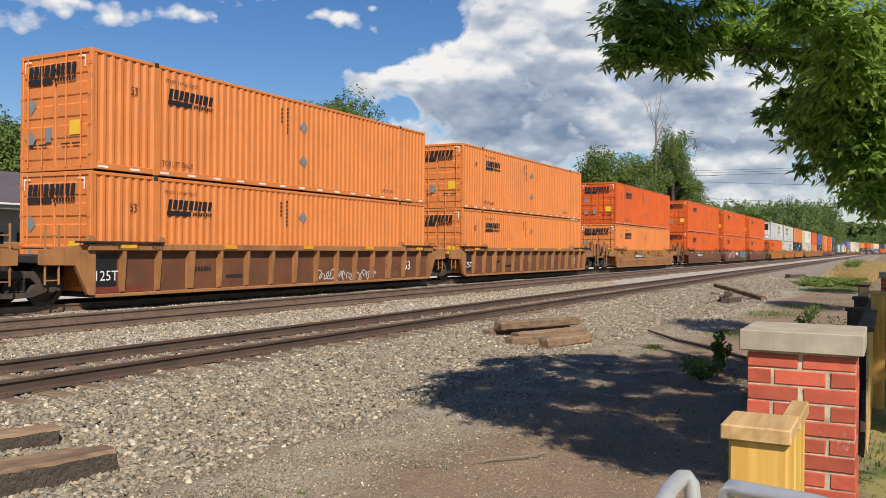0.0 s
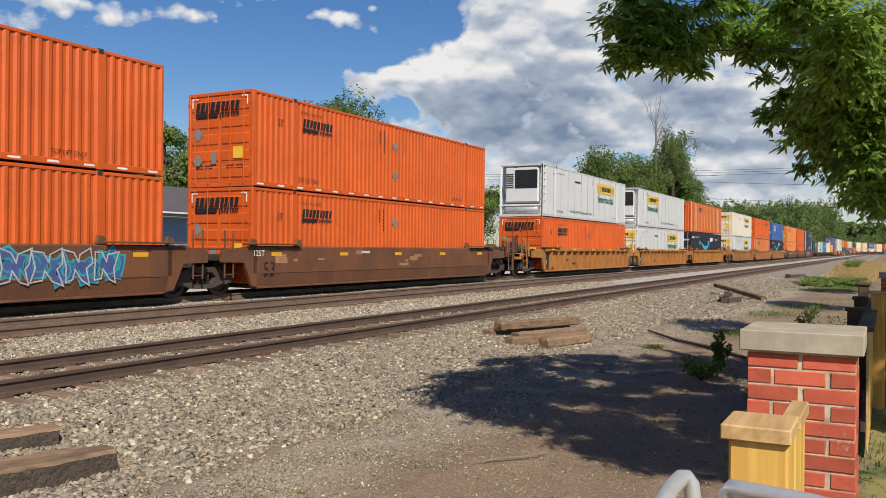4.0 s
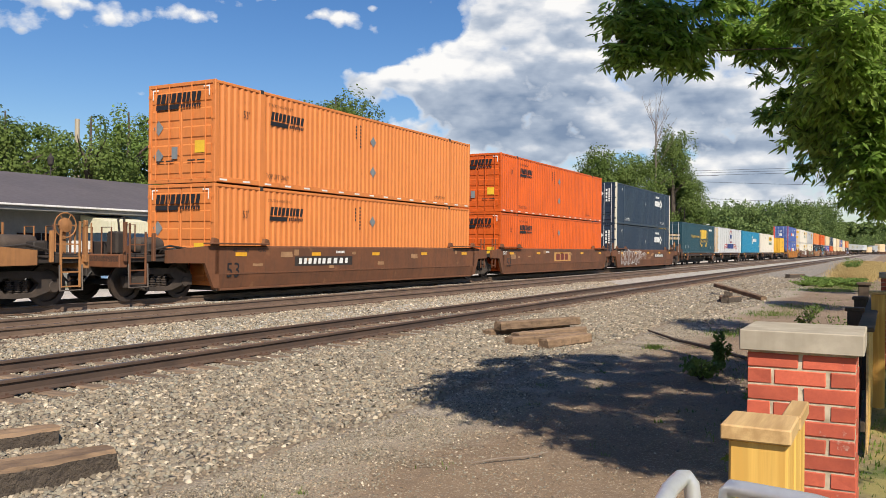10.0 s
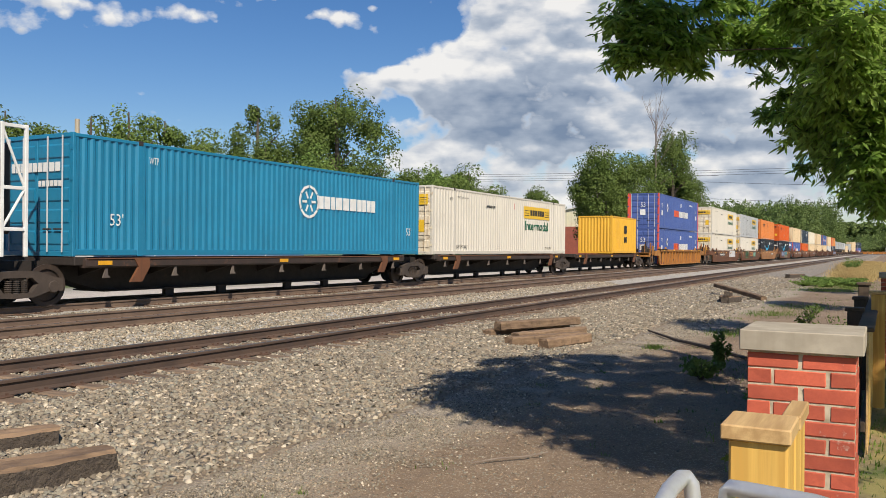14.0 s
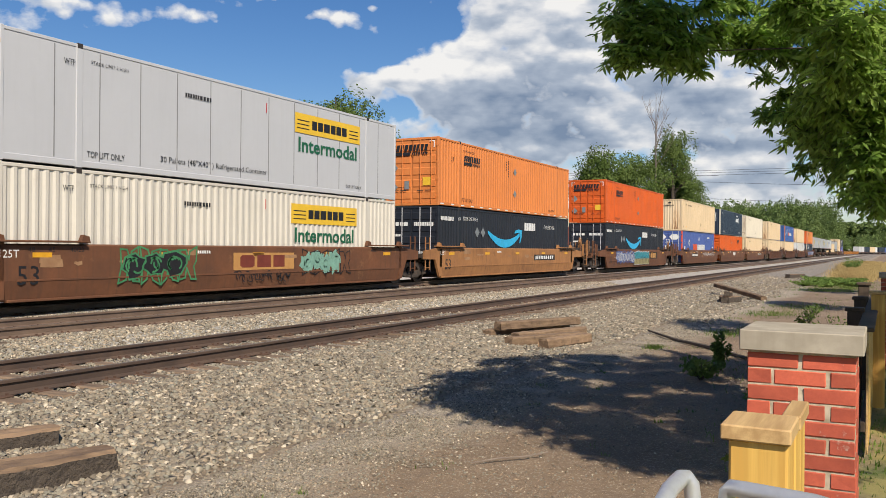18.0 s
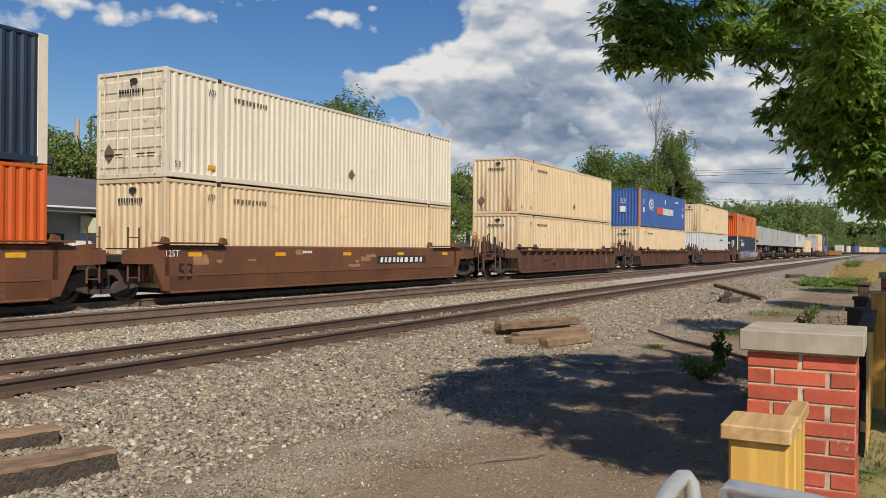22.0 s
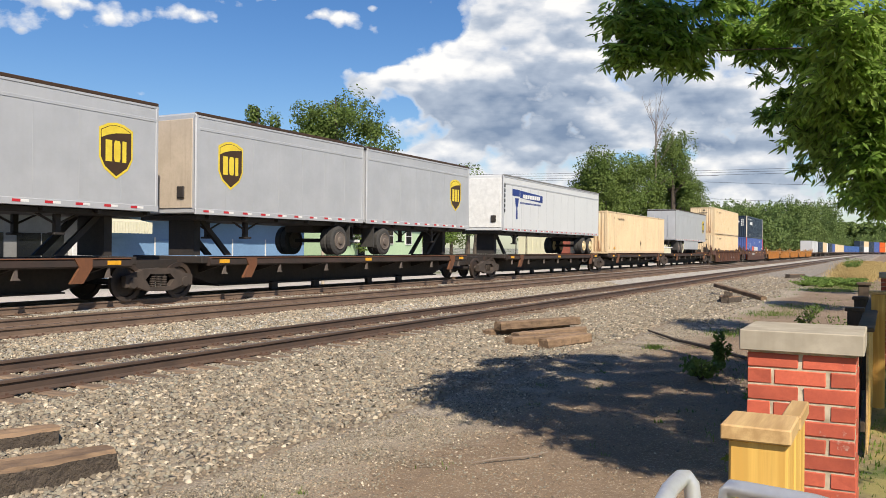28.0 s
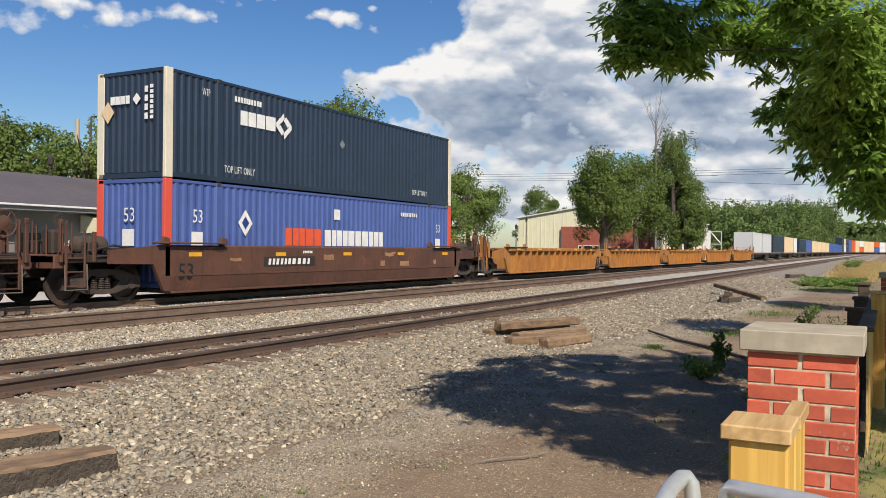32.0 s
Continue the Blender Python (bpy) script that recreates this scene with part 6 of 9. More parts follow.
def yellow_box():
    c = container("shipping_container", "short yellow ribbed container with black letter blocks", YELLOW, L=6.06, H=2.6, W=2.44, tape=False, pitch=.27, end="ribs")
    m = bars(1, 2.9, 1.4, .7, .6, -.005, 0, .1, 3)
    bars(2, 2.9, .75, .7, .45, -.005, 0, .15, 4, m)
    part("brand_mark", m, INK, c)
    return c


CARS = {}


def car_kind(style, body, left, right, L=LEN, label=""):
    key = (style, body.name, left, right, L)
    if key in CARS:
        return copy_thing(CARS[key], pose(0, 0, 0))
    CARS[key] = well_car(style, body, left, right, L, label)
    return CARS[key]


# x of the box's front end at the start, car side, colour, ends (a: shared truck, c: coupler), lower box, upper box
LABELS = {"ribbed": "well car with ribbed sides on the track", "smooth": "well car with smooth sides on the track"}
TONES = {"b": (CARBROWN, "rust-brown"), "o": (CAROCHRE, "ochre yellow"), "t": (CARMID, "tan-brown"), "m": (CARMAROON, "dark maroon")}
ROWS = [(-6.13, "ribbed", "t", "ca", "", ""), (13.47, "ribbed", "t", "aa", "patch", "faded"), (33.07, "ribbed", "t", "ac", "faded", "faded"), (56.70, "smooth", "t", "cc", "faded", "orange"),
        (80.31, "smooth", "b", "ca", "orange", "orange"), (99.91, "smooth", "b", "aa", "orange", "orange"), (119.52, "smooth", "b", "ac", "orange", "orange"),
        (143.16, "ribbed", "o", "ca", "orange", "reefer_right"), (162.75, "ribbed", "o", "aa", "white_flat", "reefer"), (182.31, "ribbed", "o", "ac", "prime", "orange_strips"),
        (205.93, "ribbed", "t", "ca", "white_flat", "white"), (225.46, "ribbed", "t", "aa", "orange_strips", "orange_front"), (245.05, "ribbed", "t", "ac", "prime", "apl"),
        (268.75, "smooth", "b", "ca", "faded", "faded"), (288.38, "smooth", "b", "aa", "orange", "orange"), (307.87, "smooth", "b", "ac", "umax", "umax"),
        (420.69, "ribbed", "o", "cc", "stack_doors", "stack_doors"), (444.31, "smooth", "b", "ca", "white", "white"), (463.93, "smooth", "b", "aa", "white", "grey_reefer"),
        (483.54, "smooth", "t", "ac", "prime", "faded"), (507.13, "smooth", "b", "cc", "prime", "orange"), (530.71, "smooth", "b", "ca", "stack_hex", "cream"),
        (550.25, "smooth", "b", "aa", "orange_front", "umax_plain"), (569.85, "smooth", "b", "ac", "cream", "ivory"), (593.49, "ribbed", "m", "cc", "cream", "cream"),
        (617.10, "ribbed", "m", "cc", "cream", "stack_big"), (640.66, "ribbed", "m", "cc", "pale", "cream"), (664.25, "smooth", "b", "cc", "umax_front", "orange_strips"),
        (800.73, "ribbed", "m", "cc", "cream", "cream"), (824.38, "smooth", "m", "cc", "stack", "umax_front")]
CAR_AT = {}
for x0, style, tone, ends, low, up in ROWS:
    body, word = TONES[tone]
    e = {"a": "joint", "c": "coupler"}
    c = put(car_kind(style, body, e[ends[0]], e[ends[1]], LEN, word + " " + LABELS[style] + ""), x0, TRACK_Y, 0)
    CAR_AT[x0] = c
    if low:
        put(box_kind(low), x0, BOX_Y, .29)
    if up:
        put(box_kind(up), x0, BOX_Y, .29 + HIGH + .02)
# empty wells behind the last stack
for i in range(5):
    body = CAROCHRE
    put(car_kind("ribbed", body, "coupler" if i == 0 else "joint", "coupler" if i == 4 else "joint", 13.4, "empty ochre yellow well car with ribbed sides"), 846.5 + i * 17.1, TRACK_Y, 0)

# skeleton units with single boxes and road trailers
SPINES = {}


def spine_kind(L, left, right):
    key = (L, left, right)
    if key in SPINES:
        return copy_thing(SPINES[key], pose(0, 0, 0))
    SPINES[key] = spine_unit(L, left, right, "black skeleton flat car with maroon side channels")
    return SPINES[key]


DECK = 1.13
for i, (x, L, kind, at) in enumerate([(327.8, 18.3, "teal_dark", 328.95), (346.3, 17.2, "roadrail", 347.57), (363.7, 17.2, "teal", 364.8), (381.1, 17.2, "white", 382.07), (398.6, 17.0, "yellow20", 407.7)]):
    put(spine_kind(L, "coupler" if i == 0 else "joint", "coupler" if i == 4 else "joint"), x, TRACK_Y, 0)
    put(box_kind(kind), at, BOX_Y, DECK)
UPS_A = trailer(8.25, ALU, "grey aluminium road trailer with a golden shield emblem", False, "shield")
UPS_B = trailer(8.4, ALU, "grey aluminium road trailer with its rear doors closed", True, "shield")
for i, x in enumerate((685.4, 704.4, 723.0)):
    put(spine_kind(18.6, "coupler" if i == 0 else "joint", "joint"), x - .6, TRACK_Y, 0)
    a = UPS_A if i == 0 else copy_thing(UPS_A, pose(0, 0, 0))
    b = UPS_B if i == 0 else copy_thing(UPS_B, pose(0, 0, 0))
    put(a, (685.8, 705.2, 723.3)[i], BOX_Y, DECK)
    put(b, (694.6, 713.6, 731.75)[i], BOX_Y, DECK)
put(spine_kind(17.2, "joint", "joint"), 742.9, TRACK_Y, 0)
put(trailer(15.3, REEFER, "white road trailer with a dark blue brand panel", False, "panel", tandem=True), 743.9, BOX_Y, DECK)
put(spine_kind(17.2, "joint", "joint"), 760.3, TRACK_Y, 0)
put(box_kind("cream"), 761.2, BOX_Y, DECK)
put(spine_kind(18.0, "joint", "coupler"), 778.8, TRACK_Y, 0)
put(trailer(13.65, ALU, "long grey road trailer with golden shield and side skirt", True, "shield", tandem=True, skirt=True), 781.8, BOX_Y, DECK)
# far cars that follow the empty wells, always hundreds of metres off
FAR = {}


def far_flat():
    if "flat" not in FAR:
        c = thing("flat_car", "distant dark skeleton flat car", "railway car", "railway cars of the train")
        part("centre_sill", Mesh().box((-.6, -.6, .40), (17.4, .6, 1.02), .02), SPINE, c)
        part("side_channel", Mesh().box((.8, -1.40, .86), (16.0, -1.25, 1.08), .02), CARMAROON, c)
        for x in (.2, 16.6):
            part("truck", Mesh().prism([(x - 1.3, .1), (x + 1.3, .1), (x + 1.3, .75), (x - 1.3, .75)], "y", -1.05, 1.05), TRUCKM, c)
        FAR["flat"] = c
        return c
    return copy_thing(FAR["flat"], pose(0, 0, 0))


def far_box(mat, words, long):
    if (mat.name, long) not in FAR:
        c = thing("shipping_container", words, "shipping container", "containers on the train")
        part("shell", corrugated(Mesh().box((0, .05, 0), (long, WIDE, HIGH), .01), .1, long - .1, .15, HIGH - .1, .3, .034), mat, c)
        part("top_rail", Mesh().box((0, -.006, HIGH - .12), (long, .06, HIGH), .01), mat, c)
        part("bottom_rail", Mesh().box((0, -.006, 0), (long, .06, .16), .01), mat, c)
        for x in (0, long - .14):
            part("corner_post", Mesh().box((x, -.01, 0), (x + .14, .1, HIGH), .01), mat, c)
        FAR[mat.name, long] = c
        return c
    return copy_thing(FAR[mat.name, long], pose(0, 0, 0))


FAR_WORDS = {"w": (REEFER, "distant white container on a flat car"), "n": (NAVY, "distant navy container on a flat car"), "c": (CREAM, "distant cream container on a flat car"),
             "p": (PACER, "distant violet-blue container on a flat car"), "b": (BLUE, "distant blue container on a flat car"), "o": (ORANGE, "distant orange container on a flat car"), "g": (GREYP, "distant grey container on a flat car")}
ends = [("g", 932.2, 9.2), ("g", 942.2, 10.6), ("n", 955.7, 16.15), ("c", 972.4, 16.15), ("w", 989.6, 6.1), ("n", 1001.5, 16.15)]
ends += [(kind, 1018.5 + 17 * i, 16.15) for i, kind in enumerate("p c c c c b b b b b nn wc nn pp oo cc ow cc cc bo ww cc nn cc ow cc".split())]
for kinds, x, long in ends:
    for k, kind in enumerate(kinds):
        put(far_box(*FAR_WORDS[kind], long), x, BOX_Y, DECK + k * (HIGH + .02))
for i in range(28):
    put(far_flat(), 932.2 + i * 18.0, TRACK_Y, 0)


# ---- markings on the cars' sides ----
def plate(car, x, w, z=.80, y=-1.504, n=10):
    p = part("reporting_panel", Mesh().flat([(x, z), (x + w, z), (x + w, z + .30), (x, z + .30)], y), SPINE, car, "dark painted panel with white figures")
    part("figures", bars(n, x + .2, z + .06, w - .4, .18, y - .004, .16, .42, 4), INKW, p)


def load_mark(car, words, x, z, h, mat=INKW, y=-1.504):
    part("lettering", lettering(words, h, None, y, x, z), mat, car)


def badge(car, x, w, z, y=-1.504, ground=None, ink=None):
    g = part("brand_panel", Mesh().flat([(x, z), (x + w, z), (x + w, z + .50), (x, z + .50)], y), ground, car) if ground else car
    part("brand_mark", bars(3, x + .28, z + .07, w - .65, .36, y - .004, 0, .16, 6), ink, g)


GRAF = {k: surf("spray_paint_" + k, c, tuple(v * .7 for v in c), 3, .6) for k, c in (("red", (.36, .03, .03)), ("teal", (.03, .30, .36)), ("silver", (.42, .43, .46)), ("blue", (.06, .10, .28)), ("green", (.05, .22, .09)), ("black", (.012, .012, .014)), ("white", (.6, .6, .6)), ("violet", (.22, .12, .22)), ("lime", (.35, .36, .05)), ("mint", (.20, .38, .30)), ("turquoise", (.05, .30, .36)), ("khaki", (.30, .26, .12)))}


def graffiti(car, x0, x1, z0, z1, fill, line, seed, n=9, y=-1.504):
    """Spray-painted shapes without any lettering: rounded patches with outlines and strokes."""
    rng = random.Random(seed)
    step = (x1 - x0) / n
    f, o = Mesh(), Mesh()
    for i in range(n):
        cx, cz = x0 + (i + .5) * step, (z0 + z1) / 2 + rng.uniform(-.08, .08)
        rx, rz = step * rng.uniform(.56, .8), (z1 - z0) / 2 * rng.uniform(.75, 1.0)
        k = 13
        rad = [rng.uniform(.88, 1.2) if j % 2 else rng.uniform(.66, .95) for j in range(k)]
        ring = lambda s: [(cx + rx * s * rad[j] * math.cos(2 * math.pi * j / k), cz + rz * s * rad[j] * math.sin(2 * math.pi * j / k)) for j in range(k)]
        o.flat(ring(1.12), y - i * .0002)
        f.flat(ring(.95), y - .004 - i * .0002)
        for _ in range(4):
            a = rng.uniform(0, 360)
            arc(cx + rng.uniform(-.2, .2) * step, cz, rz * rng.uniform(.3, .7), .05, a, a + rng.uniform(90, 220), y - .008 - i * .0002, o, 6)
    g = part("graffiti", f, GRAF[fill], car, "spray-painted " + fill + " graffiti")
    part("graffiti_outline", o, GRAF[line], g)


def outlined(car, x0, x1, z0, z1, n, mat, seed, y=-1.5045, wide=.045):
    """Tall outlined angular shapes, strokes only."""
    rng = random.Random(seed)
    m = Mesh()
    step = (x1 - x0) / n
    for i in range(n):
        a, b = x0 + i * step, x0 + (i + .92) * step
        f = lambda: rng.uniform(-.09, .09) * step
        h = z1 - z0
        ring = [(a + f(), z0 + f()), (a + .3 * step, z0 + .12 * h), (a + .38 * step, z0 + .42 * h), (b - .3 * step, z0 + .08 * h), (b + f(), z0 + f()), (b - .15 * step, z0 + .45 * h), (b + f(), z0 + .62 * h),
                (b + f(), z1 + f()), (a + .55 * step, z1 - .1 * h), (a + .5 * step, z1 - .34 * h), (a + .34 * step, z1 - .05 * h), (a + f(), z1 + f()), (a + .08 * step, z0 + .5 * h)]
        for k, (p, q) in enumerate(zip(ring, ring[1:] + ring[:1])):
            u = Vector(q) - Vector(p)
            v = Vector((-u.y, u.x)).normalized() * wide / 2
            e = u.normalized() * wide / 2
            P, Q = Vector(p) - e, Vector(q) + e
            m.flat([tuple(P - v), tuple(Q - v), tuple(Q + v), tuple(P + v)], y - (i * 13 + k) * .00004)
    part("graffiti", m, GRAF[mat], car, "tall " + mat + " outlined spray graffiti")


def mural(car, x0, x1, z0, z1, upper, lower, seed, y=-1.504):
    """A large spray painting: white edge with a jagged top, two fields of colour and black strokes."""
    rng = random.Random(seed)
    n = 13
    top = [(x0 + (x1 - x0) * i / n, z1 - rng.uniform(0, .14)) for i in range(n + 1)]
    m = Mesh()
    a, b = Mesh(), Mesh()
    zm = z0 + (z1 - z0) * .42
    for (p, zp), (q, zq) in zip(top, top[1:]):
        m.flat([(p, z0), (q, z0), (q, zq), (p, zp)], y)
        d = .05
        a.flat([(p, zm), (q, zm), (q, zq - d), (p, zp - d)], y - .004)
        b.flat([(p, z0 + .03), (q, z0 + .03), (q, zm), (p, zm)], y - .004)
    g = part("graffiti", m, GRAF["white"], car, "large spray-painted two-tone graffiti with white edge")
    part("upper_field", a, GRAF[upper], g)
    part("lower_field", b, GRAF[lower], g)
    k = max(3, round((x1 - x0) / .8))
    st = Mesh()
    for i in range(k):
        cx = x0 + (i + .5) * (x1 - x0) / k
        w = (x1 - x0) / k
        for pts in ([(cx - .42 * w, z1 - .18), (cx - .30 * w, zm), (cx - .38 * w, z0 + .12)], [(cx - .30 * w, zm + .05), (cx + .1 * w, zm + rng.uniform(-.1, .2)), (cx + .36 * w, z0 + .1)], [(cx - .1 * w, z1 - .15), (cx + .12 * w, zm + .22), (cx - .05 * w, zm + .12)], [(cx + .3 * w, z1 - rng.uniform(.12, .3)), (cx + .42 * w, zm)]):
            for p, q in zip(pts, pts[1:]):
                u = (Vector(q) - Vector(p)).normalized()
                v = Vector((-u.y, u.x)) * .022
                P, Q = Vector(p) - u * .02, Vector(q) + u * .02
                st.flat([tuple(P - v), tuple(Q - v), tuple(Q + v), tuple(P + v)], y - .008)
    part("strokes", st, GRAF["black"], g)


def scrawl(car, x0, x1, z, mat, seed, y=-1.504, h=.25):
    rng = random.Random(seed)
    m = Mesh()
    x = x0
    while x < x1:
        r = rng.uniform(.3, .6) * h
        a = rng.uniform(0, 360)
        arc(x, z + rng.uniform(-.08, .08), r, .03, a, a + rng.uniform(120, 300), y, m, 6)
        x += r * 1.1
    part("graffiti", m, GRAF[mat], car, "thin " + mat + " spray scrawl")


C = CAR_AT
RIBY = -1.404
for x0, style, tone, ends, low, up in ROWS:
    car = C[x0]
    if style == "ribbed":
        p = tone != "m" and part("load_panel", Mesh().flat([(.02, .3), (.68, .3), (.68, 1.2), (.02, 1.2)], RIBY - .004), INK, car, "black load limit panel")
        if tone != "m":
            load_mark(car, "125T" if ends[0] == "a" else "53", .08, .55, .24, INKW, RIBY - .008)
            part("red_band", Mesh().flat([(.02, .25), (1.55, .25), (1.55, .40), (.02, .40)], RIBY - .0085), BADGERED, car, "faded dark red band")
        load_mark(car, "53", LEN - 1.75, .55, .34, INK if tone == "o" else INKW, RIBY - .002)
        part("stencil_marks", bars(7, 3.2, .72, .7, .12, RIBY - .002, 0, .3, 5), INK, car)
        part("stencil_marks", bars(9, 4.5, .5, .7, .10, RIBY - .002, 0, .3, 6), INK, car)
    else:
        load_mark(car, "53", .3, .52, .42, INK)
        if ends[0] == "a":
            load_mark(car, "125T", -.12, 1.12, .17, INKW)
        part("stencil_marks", bars(6, 5.6, 1.2, .5, .08, -1.504, 0, .3, 5), INKW, car)
for x0, x, w in ((56.70, 4.2, 3.0), (80.31, 3.5, 2.75), (268.75, 3.36, 3.2), (307.87, 10.1, 3.0), (444.31, 3.64, 3.3), (483.54, 10.3, 3.1), (530.71, 3.4, 3.0), (569.85, 10.0, 3.6)):
    plate(C[x0], x, w)
plate(C[824.38], 3.7, 2.5)
part("upper_panel", Mesh().box((-.1, -1.507, .84), (LEN + .1, -1.497, 1.375)), CAROCHRE, C[56.70], "ochre upper side panel")
badge(C[288.38], 6.9, 2.7, .72, ground=BADGETAN, ink=BADGERED)
badge(C[463.93], 7.0, 2.75, .72, ground=BADGETAN, ink=BADGERED)
badge(C[550.25], 7.5, 2.4, .78, ink=INKW)
badge(C[99.91], 7.2, 2.2, .78, ink=INKW)
badge(C[507.13], 10.95, 2.3, .72, ground=SPINE, ink=BADGETAN)
badge(C[162.75], 8.9, 1.9, .55, RIBY, ink=RED)
graffiti(C[99.91], 1.7, 7.0, .42, 1.32, "red", "white", 3, 6)
outlined(C[99.91], 1.9, 6.9, .45, 1.3, 5, "black", 16, -1.5125, .04)
graffiti(C[99.91], 10.6, 14.7, .5, 1.28, "blue", "teal", 4, 6)
outlined(C[99.91], 10.7, 14.6, .52, 1.26, 5, "silver", 17, -1.5125, .035)
graffiti(C[507.13], 2.0, 6.5, .45, 1.32, "silver", "blue", 5, 6)
outlined(C[507.13], 2.1, 6.4, .45, 1.32, 5, "blue", 18, -1.5125, .04)
mural(C[507.13], 6.4, 10.75, .30, 1.36, "turquoise", "khaki", 6)
graffiti(C[463.93], 3.1, 5.1, .55, 1.3, "black", "green", 7, 3)
graffiti(C[463.93], 10.2, 12.2, .55, 1.3, "mint", "mint", 8, 4)
graffiti(C[664.25], .6, 9.0, .45, 1.38, "blue", "silver", 9, 11)
graffiti(C[664.25], 9.0, 16.4, .45, 1.38, "silver", "blue", 10, 10)
part("paint_patch", Mesh().flat([(9.8, .63), (14.2, .63), (14.1, 1.36), (10.2, 1.36)], -1.503), GRAF["white"], C[444.31], "pale overpainted patch")
outlined(C[307.87], .7, 5.6, .35, 1.34, 5, "white", 12)
outlined(C[463.93], 10.2, 12.9, .5, 1.3, 4, "black", 13, wide=.03)
outlined(C[463.93], 3.0, 5.6, .45, 1.34, 4, "green", 14)
scrawl(C[463.93], 7.1, 9.6, .52, "black", 15, h=.2)
scrawl(C[307.87], 4.9, 7.3, .95, "white", 2, h=.45)
scrawl(C[444.31], .9, 3.2, 1.0, "black", 3, h=.3)
scrawl(C[530.71], 9.0, 15.0, 1.0, "white", 4)
scrawl(C[13.47], 8.9, 12.4, .45, "white", 5, RIBY - .004, .3)
scrawl(C[205.93], 13.6, 14.8, .7, "black", 6, RIBY - .004, .4)
scrawl(C[56.70], 10.5, 13.0, .95, "white", 7)
scrawl(C[800.73], 10.2, 14.0, .7, "white", 8, RIBY - .004, .25)
load_mark(C[800.73], "53", .95, .55, .4, INKY, -1.598)

# ---- beyond the tracks: trees, houses, poles ----
LEAF_DARK = surf("dark_green_leaves", (0.090, 0.138, 0.030), (0.135, 0.185, 0.045), .35, .6, island=.22, translucent=.30)
LEAF_MID = surf("green_leaves", (0.110, 0.168, 0.036), (0.160, 0.215, 0.054), .35, .6, island=.22, translucent=.30)
LEAF_LIGHT = surf("yellow_green_leaves", (0.135, 0.215, 0.045), (0.18, 0.26, 0.065), .35, .6, island=.22, translucent=.30)
LEAF_NEAR = surf("glossy_lance_leaves", (0.218, 0.348, 0.073), (0.366, 0.496, 0.118), 1.6, .36, island=.50, translucent=.62)
BARK = surf("grey_brown_bark", (0.11, 0.085, 0.065), (0.06, 0.048, 0.038), 3, .9, .02, 18, stretch=(3, 3, .5))
DEADWOOD = surf("pale_dead_wood", (0.24, 0.19, 0.15), (0.16, 0.125, 0.10), 3, .85)


def leaf_cards(centres, size, rng, aspect=.62, facing=None):
    """Small leaf sprays as quads, one a centre, turned at random or about the way that their clump faces."""
    n = len(centres)
    turn = rng.normal(size=(n, 3))
    if facing is not None:
        turn = facing * 1.25 + turn * .62
    turn /= np.linalg.norm(turn, axis=1)[:, None] + 1e-9
    a = np.cross(turn, rng.normal(size=(n, 3)))
    a /= np.linalg.norm(a, axis=1)[:, None] + 1e-9
    b = np.cross(a, turn)
    s = (size * rng.uniform(.6, 1.35, n))[:, None]
    a, b = a * s * .5, b * s * .5 * aspect
    p = np.stack([centres - a, centres - a * .1 - b, centres + a, centres - a * .1 + b], 1).reshape(-1, 3)
    return p, np.arange(4 * n).reshape(n, 4)


def crown_points(rng, centre, radii, clusters, per, low=-.75):
    out, ways = [], []
    k = 0
    while k < clusters:
        d = rng.normal(size=3)
        d /= np.linalg.norm(d)
        r = rng.uniform(.35, 1.0) ** .5
        if d[2] < low:
            continue
        c = d * r * .80
        rad = rng.uniform(.15, .36)
        q = rng.normal(size=(per, 3))
        q /= np.linalg.norm(q, axis=1)[:, None]
        ways.append(q + d * .5 + np.array((0, 0, .25)))
        q = q * rad * rng.uniform(.62, 1.10, per)[:, None]
        q[:, 2] *= .75
        out.append(c + q)
        k += 1
    ways = np.concatenate(ways)
    ways /= np.linalg.norm(ways, axis=1)[:, None]
    return np.concatenate(out) * np.array(radii) + np.array(centre), ways


